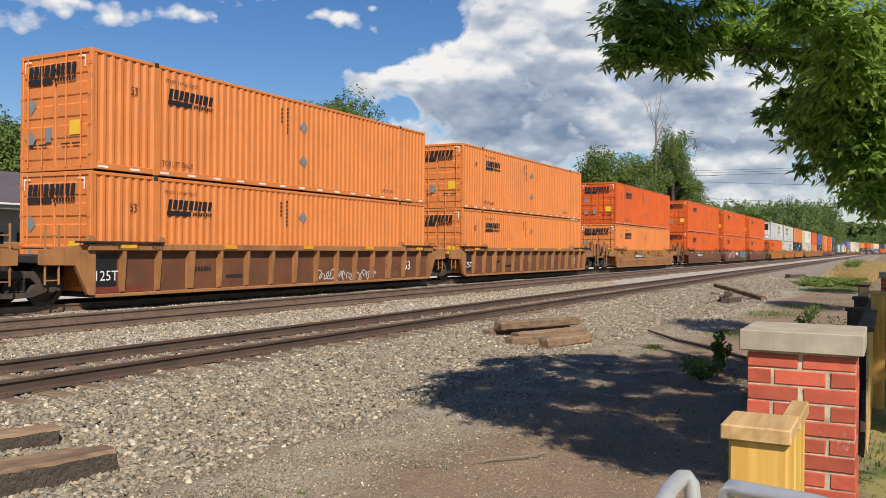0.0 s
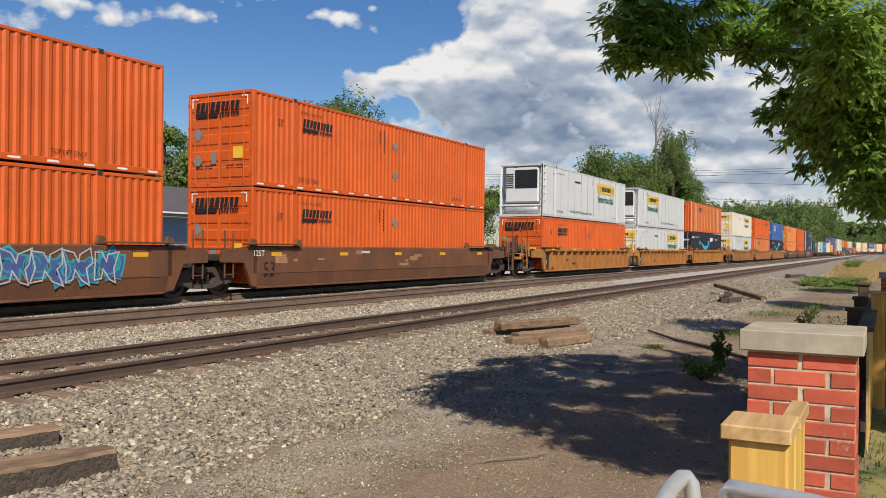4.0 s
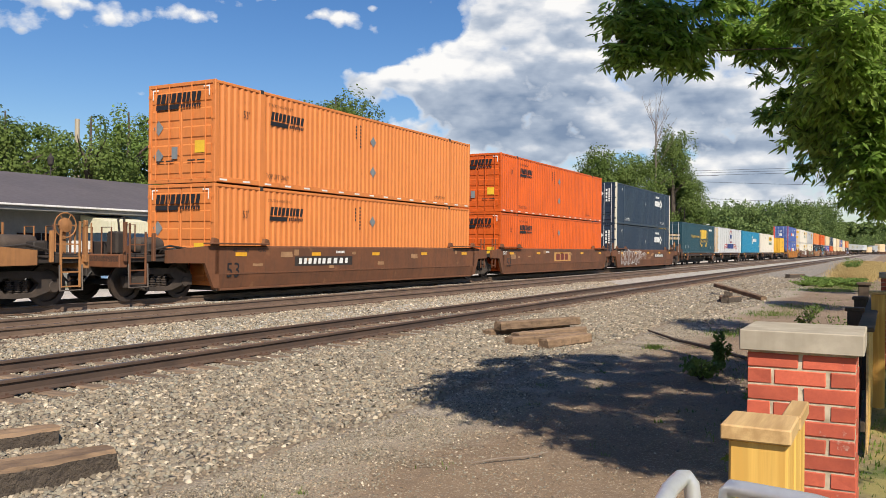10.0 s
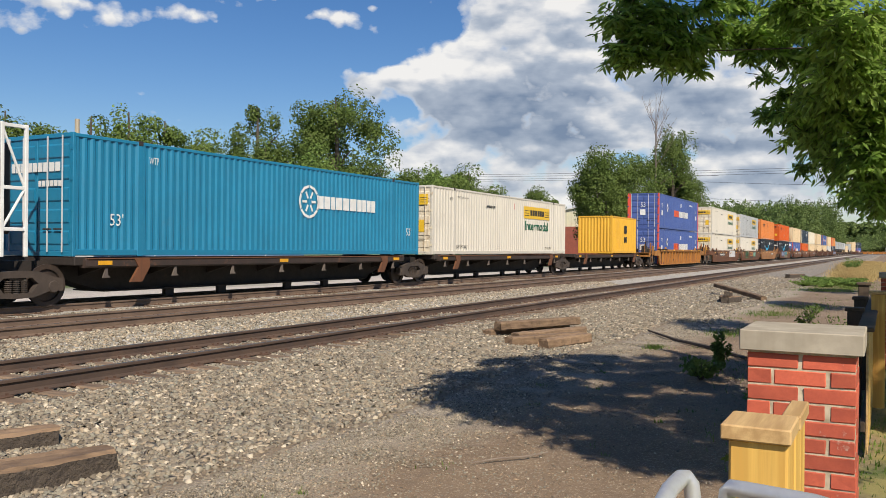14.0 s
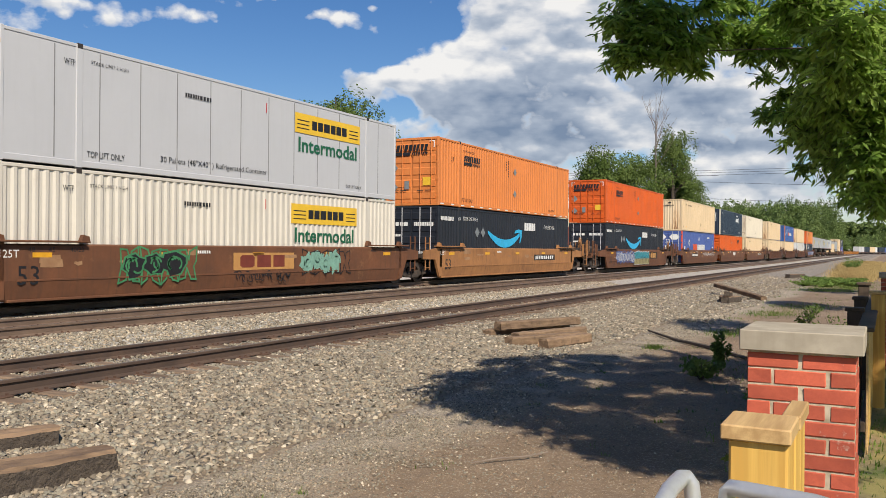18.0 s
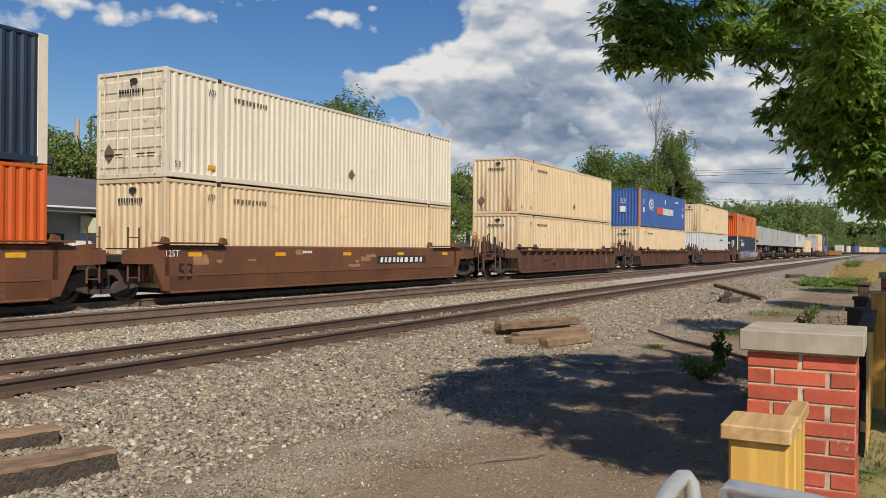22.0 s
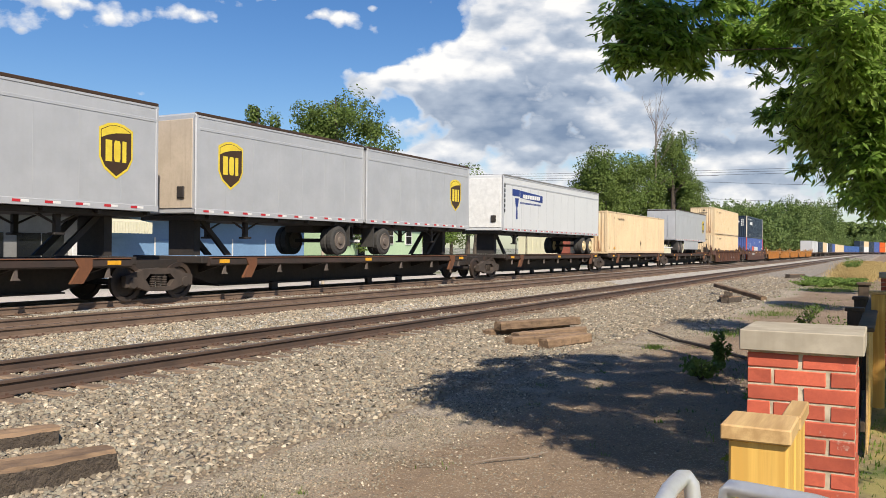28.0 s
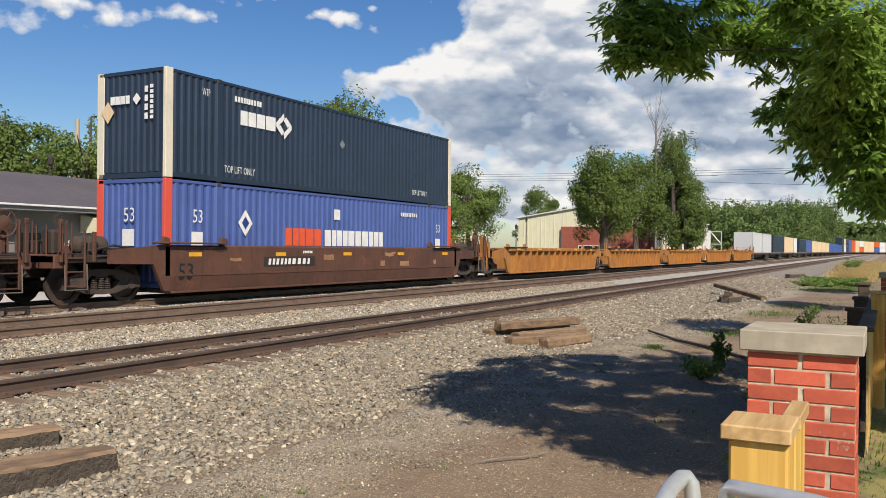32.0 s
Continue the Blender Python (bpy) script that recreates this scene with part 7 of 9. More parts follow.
def tree(label, x, y, height, radius, mat, seed, clusters=34, per=130, size=.42, base=-.62, low=.22, dead=False):
    per, size = int(per * 2.1), size * .58
    rng = np.random.default_rng(seed)
    root = thing("tree", label, "tree", "trees behind the train", at=pose(x, y, base))
    rs = random.Random(seed)
    trunk = Mesh()
    lean = (rs.uniform(-.05, .05) * height, rs.uniform(-.05, .05) * height)
    tr = height * .018 + .06
    trunk.tube([(0, 0, -.3), (lean[0] * .3, lean[1] * .3, height * .25), (lean[0] * .7, lean[1] * .7, height * .55), (lean[0], lean[1], height * .9)], [tr * 1.4, tr, tr * .65, tr * .15], 9)
    for i in range(8):
        a, z0 = rs.uniform(0, 6.28), rs.uniform(.25, .6) * height
        ln = radius * rs.uniform(.55, .95)
        p = Vector((lean[0] * z0 / height, lean[1] * z0 / height, z0))
        q = p + Vector((math.cos(a) * ln, math.sin(a) * ln, ln * rs.uniform(.4, 1.0)))
        trunk.tube([p, (p + q) / 2 + Vector((0, 0, .25)), q], [tr * .5, tr * .32, tr * .08], 6)
    part("trunk", trunk, BARK, root)
    zc, rz = height * (1 + low) / 2, height * (1 - low) / 2
    pts = crown_points(rng, (lean[0] * .7, lean[1] * .7, zc), (radius, radius, rz), clusters, per)
    p, f = leaf_cards(pts[0], size, rng, .7, pts[1])
    part("crown", shape_mesh("crown", p, f, mat), None, root, "leafy crown with gaps")
    if dead:
        d = Mesh()
        for i in range(9):
            a = rs.uniform(0, 6.28)
            b = Vector((rs.uniform(-1.2, 1.2), rs.uniform(-1, 1), height * .55))
            t = b + Vector((math.cos(a) * 2.6, math.sin(a) * 1.6, height * rs.uniform(.38, .52)))
            d.tube([b, b.lerp(t, .5) + Vector((.3, 0, .5)), t], [.10, .06, .012], 5)
            for j in range(4):
                s = b.lerp(t, rs.uniform(.4, .9))
                d.tube([s, s + Vector((rs.uniform(-1.3, 1.3), rs.uniform(-.8, .8), rs.uniform(.6, 1.9)))], [.03, .006], 4)
        part("dead_branches", d, DEADWOOD, root, "bare pale dead branches")
    return root


tree("large dark green broadleaf tree above the rooftops", 74.6, 52, 20.0, 6.3, LEAF_DARK, 1, 60, 170, .50)
tree("broad green tree beside a larger one", 70.0, 60, 19.0, 3.9, LEAF_DARK, 2, 34, 150, .48)
tree("low light green tree before a larger one", 62.5, 47, 11.6, 3.3, LEAF_LIGHT, 3, 26, 120, .40)
tree("round green tree behind the grey building", 51.0, 54, 13.8, 5.9, LEAF_MID, 4, 46, 150, .45)
tree("slim pale tree top behind the building", 46.6, 53, 14.0, 2.6, LEAF_LIGHT, 5, 14, 90, .36)
tree("green tree behind the long roof", 43.0, 58, 12.2, 4.4, LEAF_MID, 6, 26, 120, .42)
tree("dark green tree behind the roof's far end", 38.5, 60, 12.4, 3.6, LEAF_DARK, 7, 26, 120, .42)
tree("dark feathery tree at the roof", 32.0, 50, 13.6, 2.2, LEAF_DARK, 8, 16, 90, .34)
tree("green tree beyond the houses", 108, 62, 15.0, 5.0, LEAF_MID, 9, 34, 130, .55)
tree("wide grey-green tree beyond the houses", 121, 60, 15.8, 6.8, LEAF_MID, 10, 50, 140, .58)
tree("green tree in the row", 98, 58, 13.0, 4.0, LEAF_DARK, 20, 30, 120, .5)
tree("dark green tree by the pale warehouse", 230, 90, 21, 6.6, LEAF_DARK, 11, 34, 120, .8)
tree("dense dark poplar beside the track", 98, 30, 15.2, 4.7, LEAF_DARK, 12, 66, 150, .46, low=.10)
tree("dark green tree in a tight row", 114, 30.6, 15.6, 5.2, LEAF_DARK, 13, 66, 140, .48, low=.08)
tree("tall dark tree with bare dead branches", 135, 30, 23.0, 4.5, LEAF_DARK, 14, 60, 140, .50, low=.10)
tree("broad dark tree at the foot of a taller one", 140, 30.5, 16.8, 5.6, LEAF_DARK, 19, 66, 140, .50, low=.08)
tree("bushy dark tree hiding a taller trunk", 130, 27.2, 10.5, 3.6, LEAF_DARK, 23, 44, 130, .46, low=.02)
tree("low dark green tree by the row", 105, 33, 12.0, 4.4, LEAF_DARK, 15, 30, 120, .46, low=.05)
tree("low tree at the end of the row", 148, 32, 13.0, 4.2, LEAF_DARK, 16, 34, 130, .5, low=.05)
tree("small bushy tree behind the train", 54.5, 37.5, 5.9, 1.9, LEAF_MID, 17, 24, 110, .3, low=.05)
tree("green tree beside the light green house", 76, 41, 11.5, 2.6, LEAF_LIGHT, 18, 26, 110, .4, low=.05)


for i, (x, y, h, r, mat) in enumerate(((41.5, 51.5, 12.6, 4.0, LEAF_MID), (36.0, 52.5, 12.2, 3.6, LEAF_DARK), (48.5, 56, 13.0, 4.2, LEAF_MID), (35.5, 57, 11.0, 3.4, LEAF_MID), (46.5, 60, 11.4, 3.4, LEAF_DARK), (56.5, 56, 12.2, 3.6, LEAF_MID), (60, 58, 11.0, 3.0, LEAF_DARK), (66, 55, 13, 3.4, LEAF_DARK), (79.5, 56, 13.5, 3.0, LEAF_DARK), (29.5, 52, 9.5, 2.6, LEAF_MID), (88, 60, 12.0, 4.0, LEAF_MID), (114, 66, 13.5, 5, LEAF_MID), (140, 68, 14.5, 6, LEAF_DARK), (84, 47, 7.5, 3.0, LEAF_LIGHT), (100, 52, 9.0, 4.0, LEAF_MID))):
    tree("green tree in the belt behind the houses", x, y, h, r, mat, 50 + i, 30, 120, .42, low=.08)


def dead_tree():
    """A bare tree that stands out of the dark row."""
    rs = random.Random(77)
    t = thing("dead_tree", "bare pale dead tree rising from the dark row", "tree", at=pose(124.0, 30.45, -.6))
    m = Mesh().tube([(0, 0, 0), (.2, 0, 9), (0, .1, 19), (-.4, 0, 25)], [.16, .11, .07, .02], 6)
    for i in range(12):
        z = rs.uniform(14, 22)
        a = rs.uniform(0, 6.28)
        l = rs.uniform(2.0, 4.5)
        p = Vector((.1, 0, z))
        q = p + Vector((math.cos(a) * l * .75, math.sin(a) * l * .75, l * rs.uniform(.9, 1.6)))
        m.tube([p, p.lerp(q, .5) + Vector((0, 0, -.2)), q], [.05, .03, .01], 5)
        for j in range(4):
            s = p.lerp(q, rs.uniform(.4, 1))
            m.tube([s, s + Vector((rs.uniform(-1, 1), rs.uniform(-1, 1), rs.uniform(.8, 2.2)))], [.02, .008], 4)
    tagged(part("bare_branches", m, DEADWOOD, t), kind="stuff")


dead_tree()


def far_woods():
    """Distant woods along the line: uncountable, one object."""
    rng = np.random.default_rng(40)
    pts = []
    for i in range(330):
        x = rng.uniform(205, 560)
        y = 25 + rng.random() ** 1.4 * 62
        h = min(29, .056 * x) * rng.uniform(.62, 1.22)
        r = rng.uniform(3.2, 6.5)
        pts.append(crown_points(rng, (x, y, h * .50), (r, r, h * .52), 13, 60)[0])
    for i in range(120):
        x, y = rng.uniform(380, 1100), rng.uniform(-80, 60)
        if min(math.hypot(x - u, y - v) for u, v in (on_line(390 + 15 * k, TRACK_Y) for k in range(60))) < 24:
            continue
        h = rng.uniform(14, 24)
        pts.append(crown_points(rng, (x, y, h * .5), (6, 6, h * .52), 14, 26)[0])
    pts = np.concatenate(pts)
    p, f = leaf_cards(pts, .66, rng, .8)
    ob = new("far_woods", shape_mesh("far_woods", p, f, LEAF_WOODS))
    tagged(ob, "distant mixed green woods along the line", "woods", kind="stuff")


LEAF_WOODS = surf("distant_leaves", (0.125, 0.185, 0.056), (0.185, 0.245, 0.082), .03, .6, island=.30, translucent=.4)
far_woods()


def hill_woods():
    """The wooded hill that closes the line's far end."""
    rng = np.random.default_rng(41)
    pts = [crown_points(rng, (rng.uniform(1400, 1520), rng.uniform(-90, 170), rng.uniform(4, 40)), (14, 14, 11), 12, 22)[0] for _ in range(190)]
    p, f = leaf_cards(np.concatenate(pts), 4.4, rng, .8)
    tagged(new("hill_woods", shape_mesh("hill_woods", p, f, LEAF_WOODS)), "distant green wooded hill", "woods", kind="stuff")


hill_woods()

SIDING_GREY = surf("grey_painted_boards", (0.20, 0.20, 0.195), (0.16, 0.16, 0.155), 1.0, .7, .003, 20)
ROOFGREY = surf("brown_grey_metal_roof", (0.115, 0.098, 0.098), (0.095, 0.082, 0.083), .4, .6, .003, 14, streak=((.08, .07, .07), .3))
TRIMW = surf("white_trim_paint", (0.70, 0.69, 0.67), None, 3, .5)
GLASSD = surf("dark_window_glass", (0.012, 0.014, 0.017), None, 3, .08)
BLUEWALL = surf("pale_blue_painted_wall", (0.17, 0.29, 0.46), (0.15, 0.26, 0.42), .9, .6)
GREENWALL = surf("light_green_siding", (0.42, 0.56, 0.36), (0.38, 0.52, 0.33), .8, .65, .002, 30)
WHITEROOF = surf("pale_shingle_roof", (0.52, 0.52, 0.54), (0.42, 0.42, 0.44), 1.2, .85, .008, 12)
CREAMWALL = surf("cream_metal_cladding", (0.66, 0.63, 0.46), (0.60, 0.57, 0.42), .5, .55)
BRICKFAR = surf("red_brick_wall", (0.30, 0.085, 0.055), (0.24, 0.07, 0.05), 1.2, .85, .004, 20)
POLEWOOD = surf("pale_pole_timber", (0.42, 0.36, 0.27), (0.33, 0.28, 0.21), 2, .85, stretch=(4, 4, .4))
WIREM = surf("dark_cable", (0.03, 0.03, 0.032), None, 3, .6)


def long_building():
    b = thing("long_building", "low grey building with a brown-grey metal roof and awning", "building")
    z0 = -.62
    for x0, x1, mat, nm in ((4, 29.4, SIDING_GREY, "wall"), (29.4, 48.2, BLUEWALL, "wall")):
        part(nm, Mesh().box((x0, 37.0, z0), (x1, 37.25, 3.05)), mat, b)
    part("end_wall", Mesh().box((48.0, 37.25, z0), (48.25, 52, 3.05)), SIDING_GREY, b)
    part("back_wall", Mesh().box((4, 52, z0), (48.25, 52.25, 3.05)), SIDING_GREY, b)
    r = Mesh()
    for x0, x1 in ((2.5, 49.3),):
        r.prism([(35.9, 3.12), (35.9, 3.26), (44.6, 5.55), (53.3, 3.26), (53.3, 3.12), (44.6, 5.40)], "x", x0, x1)
    roof = part("roof", r, ROOFGREY, b, "brown-grey standing seam roof")
    part("fascia", Mesh().box((2.5, 35.83, 3.0), (49.3, 35.9, 3.26), .01), SIDING_GREY, b)
    part("gutter", Mesh().box((2.5, 35.70, 3.20), (49.3, 35.83, 3.30), .02), TRIMW, b, "white gutter")
    part("soffit", Mesh().box((2.5, 35.9, 2.98), (49.3, 37.0, 3.06)), SIDING_GREY, b)
    part("upper_band", Mesh().box((4, 36.96, 2.05), (29.2, 37.0, 2.98)), SIDING_GREY, b)
    for i in range(7):
        x = 6 + i * 3.3
        w = part("window", Mesh().box((x, 36.97, .35), (x + 2.6, 37.01, 1.95)), GLASSD, b)
        part("window_frame", Mesh().box((x + 1.27, 36.95, .35), (x + 1.33, 36.97, 1.95)), SIDING_GREY, w)
    for i in range(5):
        x = 31.2 + i * 3.2
        w = part("door", Mesh().box((x, 36.96, z0), (x + 1.0, 37.0, 1.75), .01), BLUEWALL, b)
        part("frame", Mesh().box((x - .08, 36.95, z0), (x, 36.99, 1.85)), TRIMW, w)
    # scalloped awning
    a = Mesh()
    prof = []
    n = 16
    for i in range(n):
        x = 29.4 + i * .18
        a.prism([(x, 2.02), (x + .15, 2.02), (x + .15, 2.62), (x, 2.62)], "y", 34.9 + (0), 34.94)
    aw = part("awning_front", a, CREAMWALL, b, "cream ribbed awning")
    part("awning_top", Mesh().prism([(34.92, 2.60), (36.97, 2.95), (36.97, 2.90), (34.92, 2.55)], "x", 29.4, 32.25), CREAMWALL, aw)
    part("awning_end", Mesh().prism([(34.9, 2.02), (36.97, 2.0), (36.97, 2.92), (34.9, 2.60)], "x", 29.36, 29.4), CREAMWALL, aw)
    part("white_panel", Mesh().box((28.6, 36.6, z0), (29.9, 36.96, 1.6), .02), TRIMW, b)


long_building()


def house():
    h = thing("house", "light green house with pale shingle roof and white windows", "house")
    z0 = -.62
    part("wall", Mesh().box((55.6, 38.5, z0), (68, 46, 3.75)), GREENWALL, h)
    part("wing_wall", Mesh().box((53.2, 37.2, z0), (57.0, 38.5, 2.3)), GREENWALL, h)
    part("roof", Mesh().add([(54.9, 37.9, 3.66), (68.6, 37.9, 3.66), (68.6, 46.6, 3.66), (54.9, 46.6, 3.66), (58.9, 42.2, 5.65), (64.4, 42.2, 5.65)], [(0, 1, 5, 4), (1, 2, 5), (2, 3, 4, 5), (3, 0, 4), (0, 3, 2, 1)]), WHITEROOF, h, "pale grey hipped roof")
    part("eave_board", Mesh().box((54.9, 37.86, 3.52), (68.6, 37.94, 3.70), .01), TRIMW, h, "white eave board")
    part("wing_roof", Mesh().prism([(36.7, 2.3), (38.5, 3.0), (38.5, 2.9), (36.7, 2.18)], "x", 52.9, 57.3), WHITEROOF, h)
    for x, z, w, t in ((58.2, 1.75, 1.0, 1.35), (61.8, 1.75, .9, 1.35), (65, 1.75, .9, 1.35)):
        f = part("window", Mesh().box((x - .1, 38.42, z - .1), (x + w + .1, 38.5, z + t + .1), .01), TRIMW, h)
        part("pane", Mesh().box((x, 38.40, z), (x + w, 38.425, z + t / 2 - .03)), GLASSD, f)
        part("pane", Mesh().box((x, 38.40, z + t / 2 + .03), (x + w, 38.425, z + t)), GLASSD, f)
    f = part("window", Mesh().box((55.2, 37.14, .5), (56.4, 37.2, 1.8), .01), TRIMW, h)
    part("pane", Mesh().box((55.3, 37.12, .6), (56.3, 37.145, 1.7)), GLASSD, f)
    part("chimney", Mesh().box((63, 43.2, 4.9), (63.7, 43.9, 6.1), .02), BRICKFAR, h)


house()


def warehouse():
    w = thing("warehouse", "cream metal warehouse with a red brick corner", "warehouse")
    pent = [(37, -.6), (63.4, -.6), (63.4, 7.3), (50.2, 9.3), (37, 7.3)]
    part("gable_wall", Mesh().prism(pent, "x", 150, 150.3), CREAMWALL, w)
    part("side_wall", Mesh().box((150.3, 37, -.6), (200, 37.3, 7.3)), CREAMWALL, w)
    part("roof", Mesh().prism([(36.5, 7.2), (36.5, 7.4), (50.2, 9.5), (63.9, 7.4), (63.9, 7.2), (50.2, 9.3)], "x", 149.6, 200), TRIMW, w)
    for i in range(30):
        y = 37.6 + i * .88
        top = 7.3 + 2.0 * (1 - abs(y - 50.2) / 13.2)
        part("cladding_rib", Mesh().box((149.94, y - .05, -.6), (150.0, y + .05, top - .05)), CREAMWALL, w)
    part("brick_corner", Mesh().box((149.3, 37, -.6), (149.92, 54.4, 5.6), .02), BRICKFAR, w, "red brick lean-to wall")
    f = part("window", Mesh().box((149.24, 46.5, .9), (149.3, 51, 2.1)), TRIMW, w)
    part("pane", Mesh().box((149.2, 46.7, 1.0), (149.24, 50.8, 2.0)), GLASSD, f)


warehouse()


def pole(x, y, top, r, label, mat=POLEWOOD, arm=0, lamp=False):
    p = thing("lamp_post" if lamp else "utility_pole", label, "lamp post" if lamp else "utility pole")
    part("shaft", Mesh().tube([(x, y, -.8), (x, y, top)], [r, r * .75], 10), mat, p)
    if arm:
        part("crossarm", Mesh().box((x - arm, y - .06, top - .75), (x + arm, y + .06, top - .6), .01), mat, p)
        for d in (-.9, -.45, .45, .9):
            part("insulator", Mesh().lathe([(.04, 0), (.07, .03), (.07, .10), (.04, .16)], (x + d * arm, y, top - .6), "z", 8), TRIMW, p)
        for d in (-.4, .4):
            part("transformer", Mesh().lathe([(.22, 0), (.24, .04), (.24, .75), (.2, .8)], (x + d, y - .1, top - 2.1), "z", 12), ALU, p, "grey transformer can")
    if lamp:
        head = part("lantern", Mesh().lathe([(.06, 0), (.16, .1), (.20, .5), (.08, .62), (.03, .8)], (x, y, top), "z", 8), DARKSTEEL, p)
    return p


pole(44.1, 56, 11.2, .24, "pale wooden pole behind the grey building")
pole(79.0, 50, 10.6, .15, "wooden utility pole with two transformers", arm=1.2)
pole(36.15, 26.5, 5.5, .09, "slim pale wooden post behind the train")
pole(110.5, 45.5, 5.2, .08, "dark lamp post by the warehouse", DARKSTEEL, lamp=True)
pole(104.5, 44.5, 4.0, .08, "short dark lamp post by the warehouse", DARKSTEEL, lamp=True)
pole(33.2, 44.5, 6.1, .06, "dark lantern post at the grey roof", DARKSTEEL, lamp=True)


def cables():
    for x0, y0, z0, x1, y1, z1, sag in ((300, 150, 30.8, 300, -40, 29.2, 1.6), (301, 150, 30.0, 301, -40, 28.6, 1.6), (302, 150, 29.0, 302, -40, 28.0, 1.6), (300, 150, 28.2, 300, 52, 27.4, 1.0),
                                        (300, 62, 25.6, 300, -40, 20.6, .8), (300, 62, 19.8, 300, -40, 14.8, .8)):
        pts = []
        for i in range(25):
            t = i / 24
            pts.append((x0 + (x1 - x0) * t, y0 + (y1 - y0) * t, z0 + (z1 - z0) * t - sag * 4 * t * (1 - t) * .5))
        w = part("overhead_cable", Mesh().tube(pts, .052, 5), WIREM)
        tagged(w, "thin dark overhead cable against the sky", "cable", "overhead cables")


cables()


def white_gate():
    g = thing("steel_frame_gate", "white panel with a braced steel frame beside the track", "gate")
    part("panel", Mesh().box((165, 30.0, -.6), (165.2, 32.2, 5.2), .02), TRIMW, g)
    for a, b in (((165, 28, -.6), (165, 28, 5)), ((165, 28, 5), (165, 30, 5)), ((165, 28, 2.6), (165, 30, 5)), ((165, 28, 2.6), (165, 30, 2.6))):
        part("frame_bar", Mesh().tube([a, b], .09, 6), STEEL, g)


white_gate()

# ---- this side of the tracks ----
BRICK = surf("red_clay_brick", (0.50, 0.105, 0.055), (0.36, 0.070, 0.040), 9, .85, .010, 70, rand=.28, spots=((.56, .42, .33), .75, 9))
MORTAR = surf("pale_mortar", (0.66, 0.56, 0.41), (0.30, 0.24, 0.16), 11, .9, .006, 60)
CAPSTONE = surf("cast_concrete_cap", (0.44, 0.385, 0.30), (0.31, 0.27, 0.205), 4.5, .9, .008, 50, streak=((.22, .19, .14), .6), spots=((.26, .23, .18), .6, 5))
PINE = surf("yellow_treated_pine", (0.74, 0.47, 0.115), (0.58, 0.33, 0.070), 1.5, .62, .004, 40, stretch=(11, 11, .5), streak=((.34, .15, .035), .7), contrast=(.42, .58))
PINE_TOP = surf("sun_bleached_pine", (0.56, 0.37, 0.165), (0.40, 0.245, 0.10), 2.2, .7, .005, 40, stretch=(.8, 12, 12), contrast=(.40, .60))
# dark tone for the fence's shaded side, shade put into the timber colour
DARKWOOD = surf("dark_shaded_fence_timber", (0.10, 0.068, 0.045), (0.065, 0.046, 0.032), 2, .9, .008, 30, stretch=(5, 5, .8))
OLDTIE = surf("split_old_tie_timber", (0.25, 0.165, 0.098), (0.125, 0.080, 0.050), 7, .92, .035, 30, stretch=(.45, 1.6, 1.6), spots=((.050, .036, .026), .7, 9), rand=.2)
TIESIDE = surf("dark_tie_side", (0.088, 0.068, 0.051), (0.055, 0.043, 0.034), 16, .95, .07, 22, spots=((.030, .024, .020), .8, 24))


def brick_meshes():
    rng = random.Random(5)
    out = {}
    for key, (lx, ly) in {"long": (.092, .1930), "short": (.092, .0915), "side": (.1900, .092)}.items():
        out[key] = []
        for _ in range(4):
            m = Mesh().box((0, 0, 0), (lx, ly, .0580), .0035)
            m.v = [(a + rng.uniform(-.0015, .0015), b + rng.uniform(-.0025, .0025), c + rng.uniform(-.002, .002)) for a, b, c in m.v]
            me = m.data("brick")
            me.materials.append(BRICK)
            out[key].append(me)
    return out


def brick_pillar(x, y, z0, top, label):
    """A square pillar of red bricks, 0.406 m wide, with a concrete cap; x, y its near right corner."""
    root = thing("brick_pillar", label, "brick pillar", "brick pillars of the fence", at=pose(x, y, z0))
    w = .406
    part("mortar_core", Mesh().box((.0025, .0025, 0), (w - .0025, w - .0025, top - z0 - .083)), MORTAR, root)
    rng = random.Random(9)
    courses = round((top - z0 - .086) / .0682)
    pitch, k, z = (top - z0 - .088) / courses, 0, .004
    while k < courses:
        for face in (0, 1):
            xo = 0 if face == 0 else w - .092
            row = (("long", 0), ("long", .213)) if (courses - k) % 2 else (("short", 0), ("long", .1075), ("short", .3145))
            for kind, yo in row:
                part("brick", BR[kind][rng.randrange(4)], None, root, at=pose(xo + rng.uniform(-.004, -.001), yo + rng.uniform(-.003, .003), z + rng.uniform(-.0015, .0015)))
        for yo in (0, w - .092):
            part("brick", BR["side"][rng.randrange(4)], None, root, at=pose(.105, yo + rng.uniform(-.0015, .0015), z))
        z += pitch
        k += 1
    t = top - z0
    part("cap", Mesh().box((-.030, -.028, t - .084), (w + .03, w + .028, t), .004), CAPSTONE, root, "pale concrete cap with worn edges")
    return root


BR = brick_meshes()
P1 = brick_pillar(3.65, .105, -.46, 1.095, "red brick pillar with a pale concrete cap")
P2 = copy_thing(P1, pose(14.9, -.31, -.46))
tagged(P2, "red brick pillar in tree shade at the fence's turn")


def fence_post(x, y, top, z0, w=.14, mat=PINE, cap=.20, label="yellow pine fence post with a square cap"):
    p = thing("fence_post", label, "fence post", "posts of the wooden fence")
    part("shaft", Mesh().box((x, y, z0), (x + w, y + w, top - .04), .006), mat, p)
    c = (cap - w) / 2
    part("post_cap", Mesh().box((x - c, y - c, top - .042), (x + w + c, y + w + c, top), .008), PINE_TOP if mat is PINE else mat, p)
    return p


